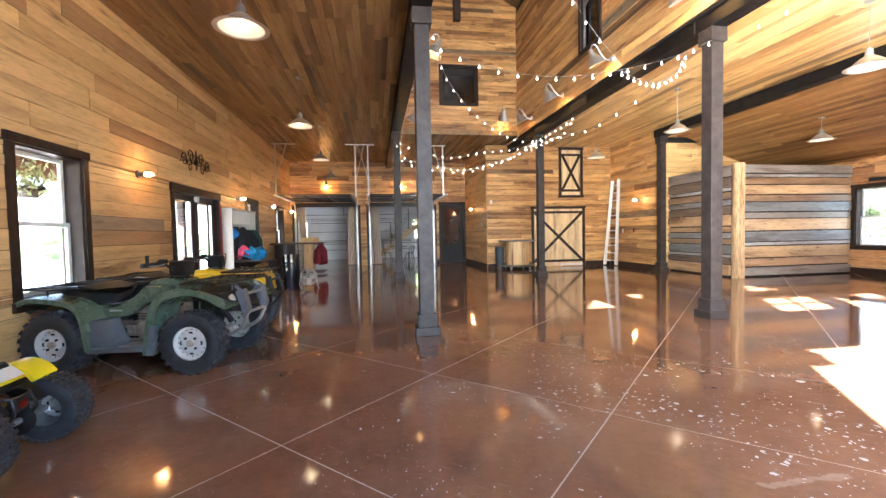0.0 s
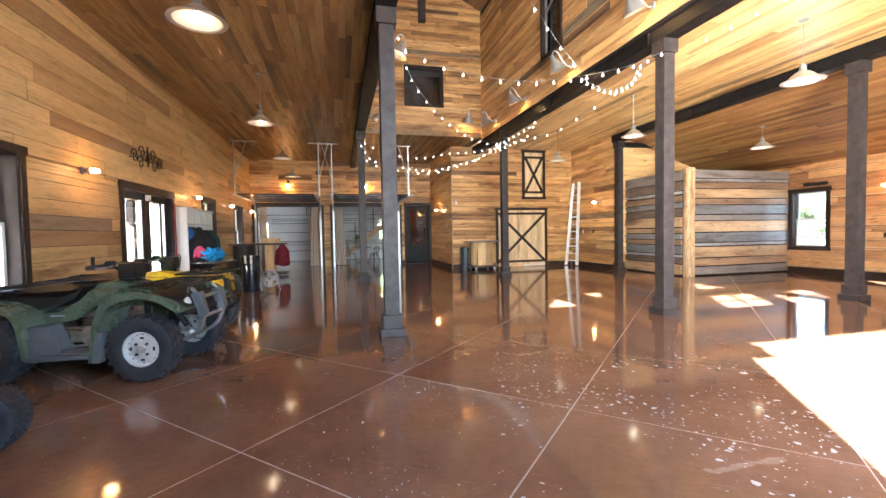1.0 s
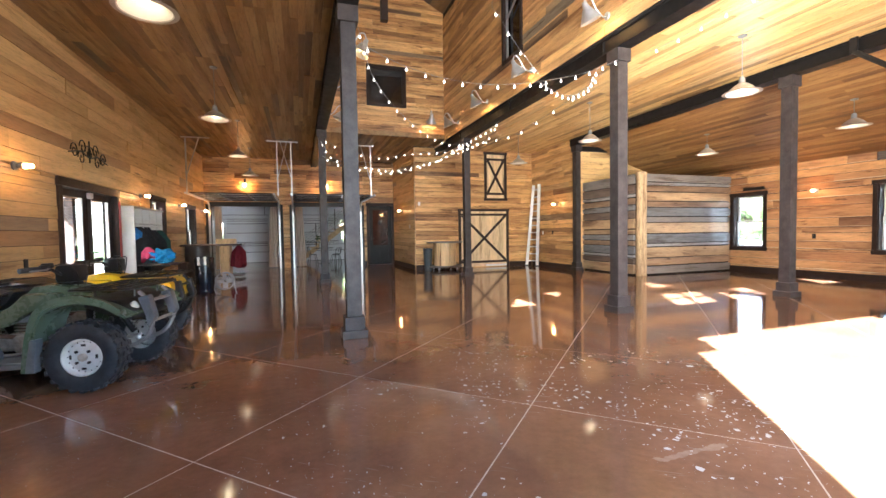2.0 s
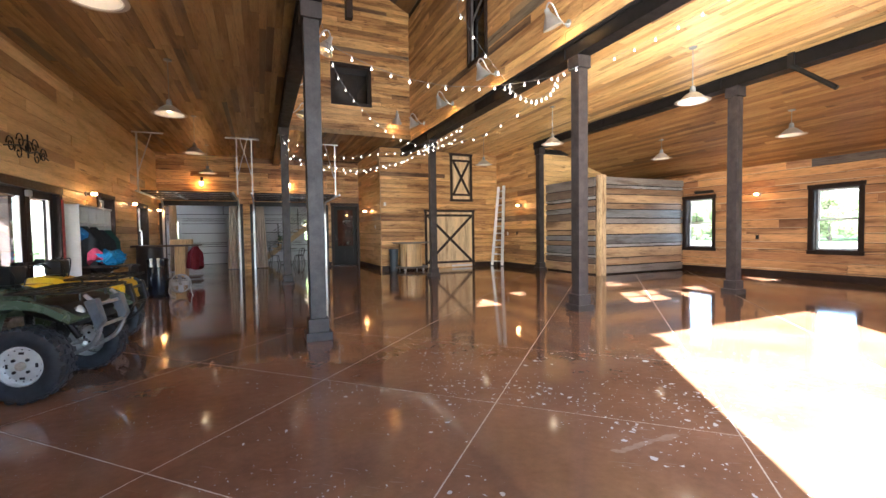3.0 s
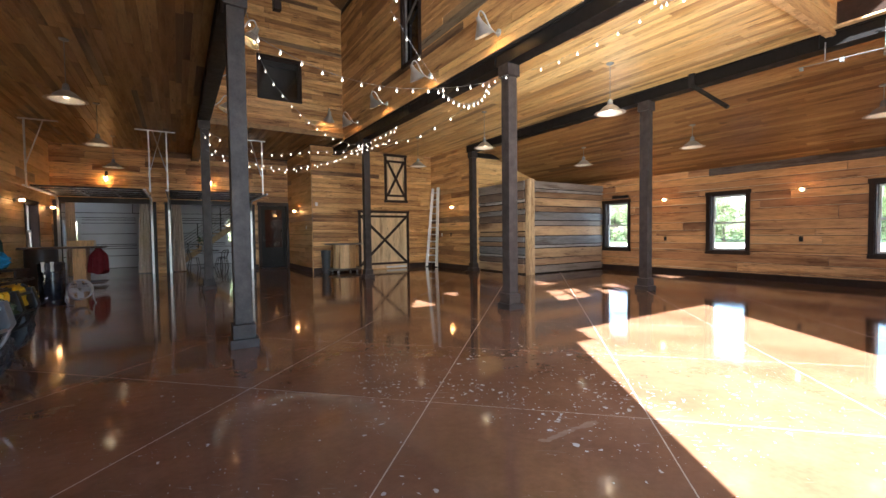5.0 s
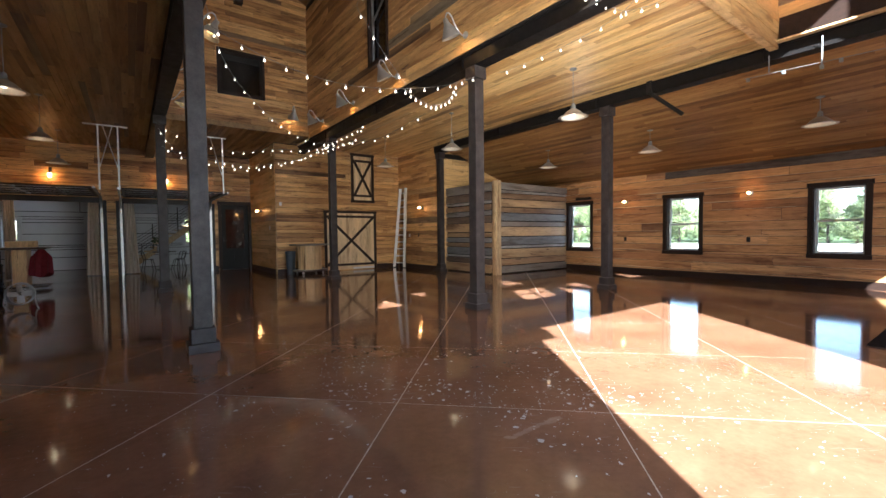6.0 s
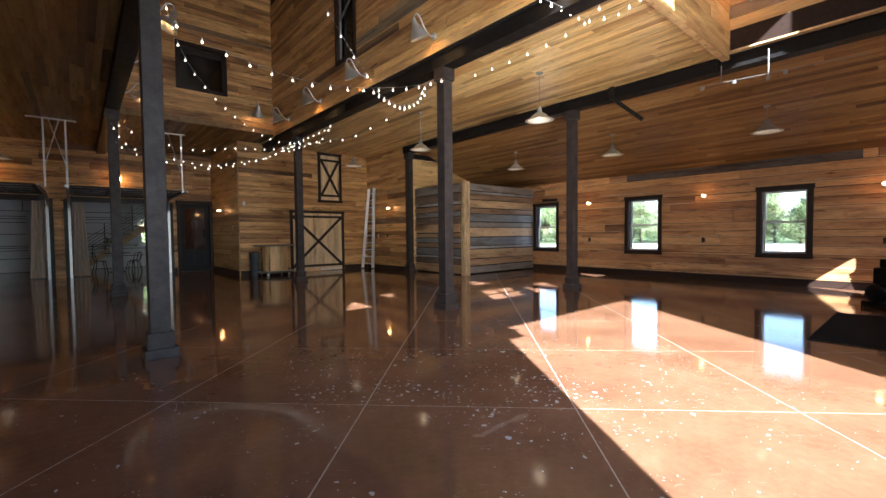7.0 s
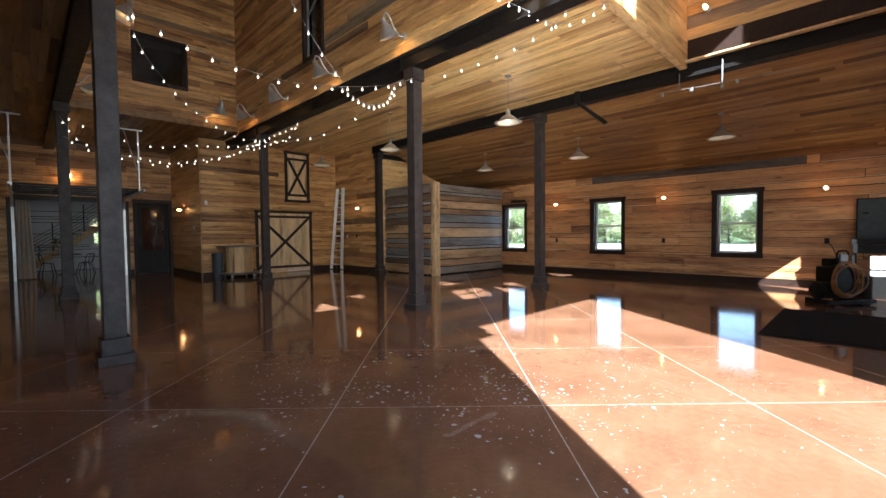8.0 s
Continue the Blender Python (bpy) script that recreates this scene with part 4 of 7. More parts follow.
def utility_atv(m, body, label, group):
    a = thing("utility_atv", m, label, "quad bike", group)
    for x, r, w, rr in ((0.67, 0.295, 0.20, 0.150), (-0.62, 0.30, 0.25, 0.145)):
        for s in (-1, 1):
            wheel_parts(a, x, s * 0.42, r, w, rr, s)
    # one moulded body: nose, tank and tail, over separate fenders
    part("frame", box(-0.62, 0.66, -0.12, 0.12, 0.24, 0.32, 0.03), M_RACK, a)
    part("tank", outline([(-0.04, 0.66), (0.02, 0.79), (0.10, 0.855), (0.22, 0.875), (0.36, 0.85), (0.62, 0.76), (0.74, 0.70), (0.74, 0.63), (0.3, 0.62), (0.0, 0.60)], -0.17, 0.17, 0.04), body, a, smooth=True)
    for s in (-1, 1):
        y0, y1 = sorted((s * 0.16, s * 0.50))
        part("front_fender", band([(0.33, 0.42), (0.345, 0.54), (0.42, 0.675), (0.62, 0.735), (0.84, 0.695), (1.0, 0.60)], y0, y1, 0.022), body, a, smooth=True)
        part("fender_flare", band([(0.285, 0.19), (0.32, 0.46), (0.40, 0.68), (0.60, 0.755), (0.80, 0.72), (0.96, 0.63)], *sorted((s * 0.47, s * 0.515)), 0.05), body, a, smooth=True)
        part("mud_flap", outline([(0.265, 0.19), (0.335, 0.19), (0.36, 0.46), (0.31, 0.46)], *sorted((s * 0.44, s * 0.522)), 0.012), M_GREYPL, a, smooth=True)
        part("rear_fender", band([(-1.0, 0.555), (-0.965, 0.635), (-0.86, 0.705), (-0.66, 0.70), (-0.44, 0.655), (-0.34, 0.54), (-0.30, 0.40)], y0, y1, 0.024), body, a, smooth=True)
        part("fender_lip", band([(-1.005, 0.53), (-0.97, 0.615), (-0.86, 0.685), (-0.66, 0.68), (-0.45, 0.635), (-0.36, 0.52), (-0.31, 0.23)], *sorted((s * 0.475, s * 0.512)), 0.042), body, a, smooth=True)
        part("side_cover", outline([(-0.46, 0.58), (-0.20, 0.61), (-0.02, 0.70), (0.08, 0.80), (0.34, 0.80), (0.36, 0.70), (0.12, 0.64), (-0.06, 0.52), (-0.30, 0.48), (-0.40, 0.54)], *sorted((s * 0.15, s * 0.26)), 0.025), body, a, smooth=True)
        part("mud_guard", outline([(-0.33, 0.50), (-0.12, 0.52), (-0.10, 0.44), (-0.02, 0.30), (-0.05, 0.25), (-0.32, 0.225)], *sorted((s * 0.30, s * 0.46)), 0.025), M_GREYPL, a, smooth=True)
        part("footwell", outline([(-0.32, 0.255), (0.30, 0.265), (0.30, 0.225), (-0.30, 0.205)], *sorted((s * 0.16, s * 0.50)), 0.012), M_GREYPL, a, smooth=True)
        part("foot_peg", box(-0.02, 0.26, *sorted((s * 0.30, s * 0.48)), 0.265, 0.275, 0.002), M_BARE, a)
        part("headlight", lathe([(0.0005, -0.02), (0.05, -0.015), (0.058, 0.01), (0.03, 0.03), (0.0005, 0.034)], 16, m=Matrix.Translation((0.94, s * 0.24, 0.655)) @ Matrix.Rotation(radians(80), 4, "Y")), M_LENS, a, smooth=True)
        part("side_badge", box(-0.26, -0.14, *sorted((s * 0.257, s * 0.264)), 0.562, 0.578), M_BARE, a)
        part("shock_absorber", tube([(0.64, s * 0.30, 0.34), (0.54, s * 0.17, 0.64)], 0.03, 10), M_RACK, a)
        part("shock_spring", tube([(0.64 - 0.1 * i / 60 + 0.036 * math.cos(i * 0.9), s * (0.30 - 0.13 * i / 60), 0.36 + 0.26 * i / 60 + 0.036 * math.sin(i * 0.9)) for i in range(61)], 0.006, 5), M_BARE, a)
        part("suspension_arm", tube([(0.56, s * 0.12, 0.30), (0.67, s * 0.34, 0.29)], 0.018, 8), M_BARE, a)
        part("suspension_arm", tube([(0.78, s * 0.12, 0.32), (0.67, s * 0.34, 0.30)], 0.016, 8), M_BARE, a)
    part("nose_cover", outline([(0.62, 0.77), (0.86, 0.735), (1.0, 0.63), (0.98, 0.55), (0.80, 0.60), (0.6, 0.68)] if body is M_GREEN else [(0.60, 0.79), (0.90, 0.79), (1.01, 0.74), (1.0, 0.55), (0.85, 0.55), (0.6, 0.66)], -0.36, 0.36, 0.03), M_RACK if body is M_GREEN else body, a, smooth=True)
    part("seat", outline([(-0.76, 0.74), (-0.74, 0.80), (-0.56, 0.825), (-0.36, 0.785), (-0.16, 0.785), (0.0, 0.845), (0.05, 0.825), (-0.04, 0.72), (-0.22, 0.64), (-0.40, 0.61), (-0.58, 0.68)], -0.27, 0.27, 0.045), M_SEAT, a, smooth=True)
    part("engine", box(-0.16, 0.24, -0.20, 0.20, 0.30, 0.44, 0.03), M_ENGINE, a, smooth=True)
    part("cylinder", box(-0.04, 0.14, -0.16, 0.16, 0.44, 0.53, 0.02), M_EXHAUST, a, smooth=True)
    for k in range(5):
        part("cooling_fin", box(-0.06, 0.16, -0.17, 0.17, 0.45 + k * 0.026, 0.458 + k * 0.026), M_ENGINE, a)
    part("carburettor", box(-0.10, 0.10, -0.19, 0.19, 0.545, 0.605, 0.02), M_BARE, a, smooth=True)
    part("gear_cover", lathe([(0.0005, 0.0), (0.085, 0.0), (0.09, -0.03), (0.06, -0.05), (0.0005, -0.055)], 20, m=Matrix.Translation((0.05, -0.2, 0.37)) @ Matrix.Rotation(radians(-90), 4, "X")), M_ENGINE, a, smooth=True)
    part("brake_pedal", tube(arc([(0.24, -0.22, 0.36), (0.10, -0.30, 0.31), (-0.04, -0.32, 0.30)], 4), 0.01, 6), M_BARE, a)
    part("exhaust", tube([(-0.52, -0.34, 0.50), (-0.57, -0.34, 0.505), (-0.90, -0.34, 0.545), (-0.94, -0.34, 0.55)], [0.03, 0.06, 0.064, 0.035], 14), M_EXHAUST, a, smooth=True)
    part("exhaust_pipe", tube(arc([(0.16, -0.1, 0.52), (0.26, -0.16, 0.50), (0.22, -0.19, 0.40), (-0.1, -0.21, 0.44), (-0.52, -0.34, 0.50)], 5), 0.02, 8), M_EXHAUST, a, smooth=True)
    cargo_rack(a, "rear_rack", -1.02, -0.60, 0.40, 0.80, 4)
    cargo_rack(a, "front_rack", 0.52, 1.0, 0.38, 0.835, 5)
    bm = bmesh.new()
    for s in (-1, 1):
        tube(arc([(0.78, s * 0.15, 0.27), (0.98, s * 0.17, 0.36), (1.06, s * 0.19, 0.52), (1.03, s * 0.20, 0.70), (0.96, s * 0.2, 0.79)], 5), 0.019, 8, bm)
    tube([(1.06, -0.19, 0.52), (1.06, 0.19, 0.52)], 0.016, 8, bm)
    tube([(1.03, -0.20, 0.70), (1.03, 0.20, 0.70)], 0.016, 8, bm)
    part("front_bumper", bm, M_BARE if body is M_GREEN else M_RACK, a, "worn silver tube bumper" if body is M_GREEN else "black tube bumper")
    for s in (-1, 1):
        part("bumper_guard", outline([(0.96, 0.74), (1.05, 0.76), (1.10, 0.56), (1.04, 0.46), (1.02, 0.58)], *sorted((s * 0.15, s * 0.24)), 0.015), M_GREYPL if body is M_GREEN else M_RACK, a, smooth=True)
    part("tail_light", box(-1.09, -1.06, -0.1, 0.1, 0.62, 0.67, 0.008), M_REDLENS, a)
    part("steering_cover", outline([(0.20, 0.86), (0.25, 0.93), (0.31, 0.93), (0.38, 0.85)], -0.06, 0.06, 0.02), M_RACK, a, smooth=True)
    handlebar(a, 0.26, 0.985)
    return a


utility_atv(pose(-2.25, 4.71, 0, 0, 0, -10.6) @ Matrix.Scale(0.990, 4), M_GREEN, "dusty dark green utility quad bike with black racks", "parked quad bikes")
utility_atv(pose(-2.35, 5.89, 0, 0, 0, -4.6) @ Matrix.Scale(0.986, 4), M_YELLOW, "yellow utility quad bike with black cargo racks", "parked quad bikes")


def sport_quad(m):
    a = thing("sport_quad", m, "lemon yellow and black sport quad bike", "quad bike", "parked quad bikes")
    for s in (-1, 1):
        wheel_parts(a, -0.52, s * 0.34, 0.238, 0.20, 0.115, s, 32, M_BARE)
        wheel_parts(a, 0.52, s * 0.36, 0.262, 0.17, 0.13, s, 26, M_BARE)
        y0, y1 = sorted((s * 0.13, s * 0.46))
        part("rear_fender", band([(-0.50, 0.47), (-0.44, 0.535), (-0.34, 0.57), (-0.25, 0.545), (-0.18, 0.46)], *sorted((s * 0.20, s * 0.42)), 0.028), M_LEMON, a, smooth=True)
        part("front_fender", band([(0.22, 0.46), (0.34, 0.62), (0.56, 0.67), (0.80, 0.60)], y0, y1, 0.025), M_LEMON, a, smooth=True)
        part("fender_skirt", outline([(-0.60, 0.36), (-0.53, 0.45), (-0.40, 0.53), (-0.18, 0.56), (-0.14, 0.50), (-0.36, 0.45), (-0.52, 0.37)], *sorted((s * 0.10, s * 0.21)), 0.012), M_RACK, a, smooth=True)
        part("subframe_tube", tube(arc([(-0.58, s * 0.07, 0.44), (-0.60, s * 0.09, 0.34), (-0.50, s * 0.10, 0.24)], 5), 0.013, 8), M_RACK, a)
        part("swing_arm", tube([(-0.1, s * 0.07, 0.30), (-0.52, s * 0.09, 0.26)], 0.026, 8), M_BARE, a)
        part("suspension_arm", tube([(0.46, s * 0.1, 0.26), (0.52, s * 0.3, 0.26)], 0.016, 8), M_RACK, a)
        part("nerf_bar", tube(arc([(-0.2, s * 0.14, 0.30), (-0.12, s * 0.38, 0.29), (0.16, s * 0.38, 0.29), (0.24, s * 0.16, 0.30)], 5), 0.014, 8), M_BARE, a)
    part("frame", box(-0.36, 0.56, -0.11, 0.11, 0.24, 0.32, 0.02), M_RACK, a)
    part("axle", tube([(-0.52, -0.28, 0.255), (-0.52, 0.28, 0.255)], 0.022, 10), M_BARE, a)
    part("brake_disc", lathe([(0.0005, -0.003), (0.075, -0.003), (0.075, 0.003), (0.0005, 0.003)], 20, m=Matrix.Translation((-0.52, 0.12, 0.255)) @ ABOUT_Y), M_BARE, a)
    part("sprocket", lathe([(0.0005, -0.004), (0.1, -0.004), (0.1, 0.004), (0.0005, 0.004)], 20, m=Matrix.Translation((-0.52, -0.06, 0.255)) @ ABOUT_Y), M_RACK, a)
    part("engine", box(-0.16, 0.2, -0.14, 0.14, 0.26, 0.46, 0.03), M_ENGINE, a, smooth=True)
    part("shock_absorber", tube([(-0.42, 0, 0.30), (-0.14, 0, 0.54)], 0.035, 10), M_REDLENS, a)
    part("tail_section", outline([(-0.54, 0.50), (-0.42, 0.555), (-0.1, 0.57), (-0.1, 0.50), (-0.5, 0.47)], -0.11, 0.11, 0.02), M_RACK, a, smooth=True)
    part("tank", outline([(-0.02, 0.66), (0.16, 0.74), (0.42, 0.72), (0.78, 0.58), (0.74, 0.52), (0.2, 0.5), (0.0, 0.54)], -0.13, 0.13, 0.03), M_LEMON, a, smooth=True)
    part("side_panel", outline([(-0.52, 0.55), (-0.42, 0.63), (-0.14, 0.65), (0.0, 0.57), (-0.26, 0.55)], -0.14, 0.14, 0.02), M_WHITEPL, a, "white panel beside the seat", smooth=True)
    part("panel_stripe", outline([(-0.53, 0.535), (-0.44, 0.572), (-0.16, 0.585), (-0.16, 0.56), (-0.44, 0.545)], -0.15, 0.15, 0.008), M_LEMON, a, smooth=True)
    part("seat", outline([(-0.46, 0.62), (-0.42, 0.66), (-0.2, 0.66), (0.06, 0.72), (0.1, 0.68), (-0.1, 0.60)], -0.11, 0.12, 0.025), M_SEAT, a, smooth=True)
    part("tail_light", box(-0.60, -0.575, -0.03, 0.045, 0.36, 0.42, 0.008), M_REDLENS, a, "red tail light")
    part("light_frame", box(-0.597, -0.56, -0.045, 0.06, 0.345, 0.435, 0.01), M_RACK, a)
    part("grab_bar", tube(arc([(-0.4, -0.10, 0.47), (-0.56, -0.09, 0.445), (-0.59, 0, 0.44), (-0.56, 0.09, 0.445), (-0.4, 0.10, 0.47)], 5), 0.012, 8), M_RACK, a)
    part("exhaust", tube([(-0.10, 0.12, 0.36), (-0.16, 0.12, 0.37), (-0.44, 0.12, 0.40), (-0.47, 0.12, 0.405)], [0.02, 0.04, 0.04, 0.03], 12), M_RACK, a, smooth=True)
    handlebar(a, 0.22, 0.90, 0.33)
    return a


sport_quad(pose(-2.50, 2.71, 0, 0, 0, 179.4) @ Matrix.Scale(0.85, 4))

# ---------------------------------------------------------------- lamps


def slope_z(x):
    return ZC - (x - CX[2] - 0.02) * (ZC - ZS) / (XR + 0.03 - CX[2])


M_PENDANT = plain("dull_tan_enamel", (0.40, 0.35, 0.29), 0.38, 0.2, vary=0.12)


def pendant(x, y, top, rim):
    p = thing("pendant_lamp", pose(x, y, top), "pale enamelled barn pendant lamp, lit", "pendant lamp", "barn pendant lamps")
    d = rim - top
    part("canopy", lathe([(0.0005, 0.0), (0.062, 0.0), (0.06, -0.018), (0.02, -0.03), (0.0005, -0.031)], 18), M_SHADE, p, smooth=True)
    part("cord", tube([(0, 0, -0.02), (0, 0, d + 0.23)], 0.006, 6), M_SHADE, p)
    part("socket_cap", lathe([(0.0005, d + 0.245), (0.03, d + 0.24), (0.042, d + 0.21), (0.045, d + 0.15), (0.06, d + 0.135)], 20), M_SHADE, p, smooth=True)
    part("shade", lathe([(0.0462, d + 0.14), (0.084, d + 0.125), (0.1344, d + 0.085), (0.1722, d + 0.045), (0.21, d + 0.012), (0.262, d), (0.2167, d - 0.006), (0.21, d + 0.004), (0.2083, d + 0.006)], 36), M_PENDANT, p, smooth=True)
    part("shade_lining", lathe([(0.2092, d + 0.003), (0.168, d + 0.036), (0.1302, d + 0.074), (0.084, d + 0.112), (0.0462, d + 0.126)], 36), M_ENAMEL, p, "white enamel lining", smooth=True)
    part("bulb", lathe([(0.0005, d + 0.03), (0.03, d + 0.042), (0.036, d + 0.07), (0.02, d + 0.115), (0.0005, d + 0.12)], 14), M_BULB, p, smooth=True)
    return p


for x, y, rim in ((-1.25, 4.48, 3.30), (-1.33, 8.25, 3.30), (-1.41, 11.83, 3.29), (-1.50, 15.41, 3.29)):
    pendant(x, y, ZC - 0.016, rim)
for x, y, rim in ((6.49, 4.67, 3.33), (6.38, 8.10, 3.32), (6.29, 11.27, 3.32)):
    pendant(x, y, ZC - 0.016, rim)
for x, y, rim in ((10.03, 2.00, 3.14), (9.98, 5.06, 3.15), (9.93, 8.05, 3.17)):
    pendant(x, y, slope_z(x) - 0.02, rim)


def sconce(m, label="lit jelly-jar wall lamp with a dark cast holder"):
    """m: a place on a wall face, local -y looks into the room."""
    s = thing("wall_lamp", m, label, "wall lamp", "jelly-jar wall lamps")
    out = Matrix.Rotation(radians(90), 4, "X")      # local z to -y
    part("back_plate", lathe([(0.0005, 0.0), (0.055, 0.0), (0.055, 0.02), (0.03, 0.035), (0.0005, 0.035)], 16, m=out), M_BARE, s, smooth=True)
    part("holder", lathe([(0.0005, 0.03), (0.03, 0.03), (0.034, 0.07), (0.05, 0.08), (0.05, 0.11), (0.0005, 0.11)], 16, m=out), M_BARE, s, smooth=True)
    part("glass_jar", lathe([(0.026, 0.11), (0.029, 0.14), (0.028, 0.175), (0.018, 0.197), (0.0005, 0.203)], 16, m=out), M_SCONCE, s, "glowing warm glass", smooth=True)
    return s


for u, z in ((4.55, 2.16), (8.85, 2.17), (11.93, 2.18), (14.89, 2.18)):
    sconce(LEFT @ pose(u, -0.022, z))
for y in (0.52, 3.71, 6.91):
    sconce(RIGHT @ pose(YX - y, -0.022, 2.16))
sconce(pose(XW0, 15.74, 2.13, 0, 0, -90) @ pose(0, -0.022, 0))
sconce(pose(XW1, 12.35, 2.18, 0, 0, -90) @ pose(0, -0.022, 0))
for x in (-1.89, 1.05):
    s = thing("wall_lamp", pose(x, YG - 0.022, 3.24), "lit caged wall lamp hanging from a dark arm", "wall lamp", "lamps above the overhead doors")
    part("arm", tube(arc([(0, 0, 0.12), (0, -0.12, 0.16), (0, -0.16, 0.06)], 5), 0.012, 8), M_BLACK, s)
    part("back_plate", box(-0.04, 0.04, -0.015, 0.0, 0.06, 0.18, 0.004), M_BLACK, s)
    part("glass_jar", lathe([(0.0005, -0.19), (0.03, -0.18), (0.048, -0.13), (0.046, -0.06), (0.0005, -0.05)], 14, m=Matrix.Translation((0, -0.16, 0.04))), M_SCONCE, s, "glowing warm glass", smooth=True)
    part("cap", lathe([(0.052, -0.06), (0.03, 0.0), (0.0005, 0.03)], 14, m=Matrix.Translation((0, -0.16, 0.04))), M_BLACK, s, smooth=True)
sconce(pose(CX[2] - 0.13, 1.85, 4.98, 0, 0, -90) @ pose(0, -0.022, 0))


def gooseneck(m, flip=1):
    """A gooseneck barn light on a wall face; local -y looks into the room."""
    g = thing("gooseneck_lamp", m, "galvanised gooseneck barn lamp, lit", "wall lamp", "gooseneck lamps")
    part("back_plate", lathe([(0.0005, 0.0), (0.06, 0.0), (0.055, 0.02), (0.0005, 0.03)], 18, m=Matrix.Rotation(radians(90), 4, "X")), M_GALV, g, smooth=True)
    part("arm", tube(arc([(0, 0, 0), (0, -0.09, -0.02), (0, -0.20, 0.07), (0, -0.30, 0.22), (0, -0.38, 0.235), (0, -0.42, 0.13)], 7), 0.012, 10), M_GALV, g, smooth=True)
    tilt = Matrix.Translation((0, -0.42, 0.14)) @ Matrix.Rotation(radians(26), 4, "X")
    part("shade", lathe([(0.0005, 0.0), (0.035, 0.0), (0.045, -0.07), (0.06, -0.10), (0.155, -0.28), (0.158, -0.286), (0.15, -0.28), (0.055, -0.098), (0.04, -0.07)], 28, m=tilt), M_GALV, g, smooth=True)
    part("bulb", lathe([(0.0005, -0.21), (0.028, -0.195), (0.034, -0.16), (0.02, -0.105), (0.0005, -0.10)], 14, m=tilt), M_SPOTBULB, g, smooth=True)
    return g


for y in (3.12, 5.24, 7.42, 9.50, 11.50):
    gooseneck(pose(XN1, y, 4.46, 0, 0, -90) @ pose(0, -0.022, 0))
for y in (5.3, 7.35, 9.45, 11.6):
    gooseneck(pose(XN0, y, 4.46, 0, 0, 90) @ pose(0, -0.022, 0))
gooseneck(pose(3.93, YN - 0.022, 4.76))


def string_lights(points, bulbs, sag_label="string of small clear round bulbs, lit"):
    line = arc(points, 10)
    s = thing("string_lights", Matrix.Identity(4), sag_label, "string lights", "string lights across the nave")
    part("cable", tube(line, 0.0028, 5), M_SHADE, s)
    total = sum((b - a).length for a, b in zip(line, line[1:]))
    step, want, run = total / bulbs, total / bulbs / 2, 0.0
    bulb, cap = None, None
    for a, b in zip(line, line[1:]):
        d = (b - a).length
        while want <= run + d:
            p = a.lerp(b, (want - run) / d)
            if bulb is None:
                bulb = part("bulb", lathe([(0.0005, -0.058), (0.009, -0.055), (0.0128, -0.047), (0.012, -0.038), (0.007, -0.03)], 10), M_STRINGBULB, s, smooth=True)
                cap = part("socket", lathe([(0.007, -0.032), (0.007, 0.0), (0.0005, 0.004)], 8), M_WHITEPL, s)
                bulb.matrix_basis = cap.matrix_basis = Matrix.Translation(p)
            else:
                for src in (bulb, cap):
                    o = new(src.name.split(".")[0], src.data)
                    o.parent = s
                    o.matrix_basis = Matrix.Translation(p)
            want += step
        run += d
    return s


string_lights([(0.72, 5.08, 3.53), (1.00, 5.08, 3.41), (1.38, 5.08, 3.29), (1.86, 5.08, 3.21), (2.44, 5.08, 3.20), (3.16, 5.08, 3.31), (3.93, 5.08, 3.51), (4.58, 5.08, 3.79)], 16)
string_lights([(5.11, 5.19, 3.98), (5.19, 4.89, 3.98), (5.20, 4.01, 3.98), (5.11, 3.21, 3.98), (4.97, 2.80, 3.98), (4.71, 2.43, 3.98)], 8)
string_lights([(3.90, 2.96, 4.00), (4.16, 2.95, 4.00), (4.53, 2.90, 4.00), (4.87, 2.88, 4.00), (5.02, 2.85, 4.00), (5.13, 2.69, 4.00), (5.17, 2.49, 4.00), (5.09, 2.31, 4.00), (5.00, 2.10, 4.00)], 11)
string_lights([(4.48, 5.71, 6.11), (3.56, 5.46, 5.35), (2.68, 5.41, 4.54), (2.77, 5.41, 4.26), (2.95, 5.41, 4.01), (3.12, 5.41, 3.81), (3.29, 5.41, 3.64), (3.41, 5.41, 3.52)], 12)
string_lights([(3.14, 5.05, 3.30), (3.41, 5.05, 3.19), (3.61, 5.05, 3.15), (3.81, 5.05, 3.20), (3.98, 5.05, 3.31), (4.04, 5.05, 3.44), (4.12, 5.05, 3.57)], 13)
string_lights([(0.82, 5.81, 4.08), (1.30, 7.32, 3.94), (2.07, 8.62, 3.76), (3.00, 9.83, 3.65), (3.94, 10.83, 3.68), (4.51, 11.13, 3.79)], 15)
string_lights([(0.57, 11.23, 3.67), (0.90, 11.23, 3.23), (1.69, 11.23, 3.06), (2.42, 11.23, 2.98), (3.05, 11.23, 3.12), (3.73, 11.23, 3.31), (4.32, 11.23, 3.64), (4.56, 11.21, 3.75)], 24)
string_lights([(0.61, 11.28, 3.73), (1.20, 11.28, 3.47), (2.13, 11.28, 3.32), (2.90, 11.28, 3.46), (3.87, 11.28, 3.56), (4.53, 11.28, 3.72)], 17)
string_lights([(4.49, 11.13, 3.74), (4.48, 10.33, 3.63), (4.50, 9.22, 3.49), (4.51, 8.22, 3.39), (4.52, 7.12, 3.46), (4.53, 6.01, 3.58), (4.55, 5.33, 3.73)], 10)
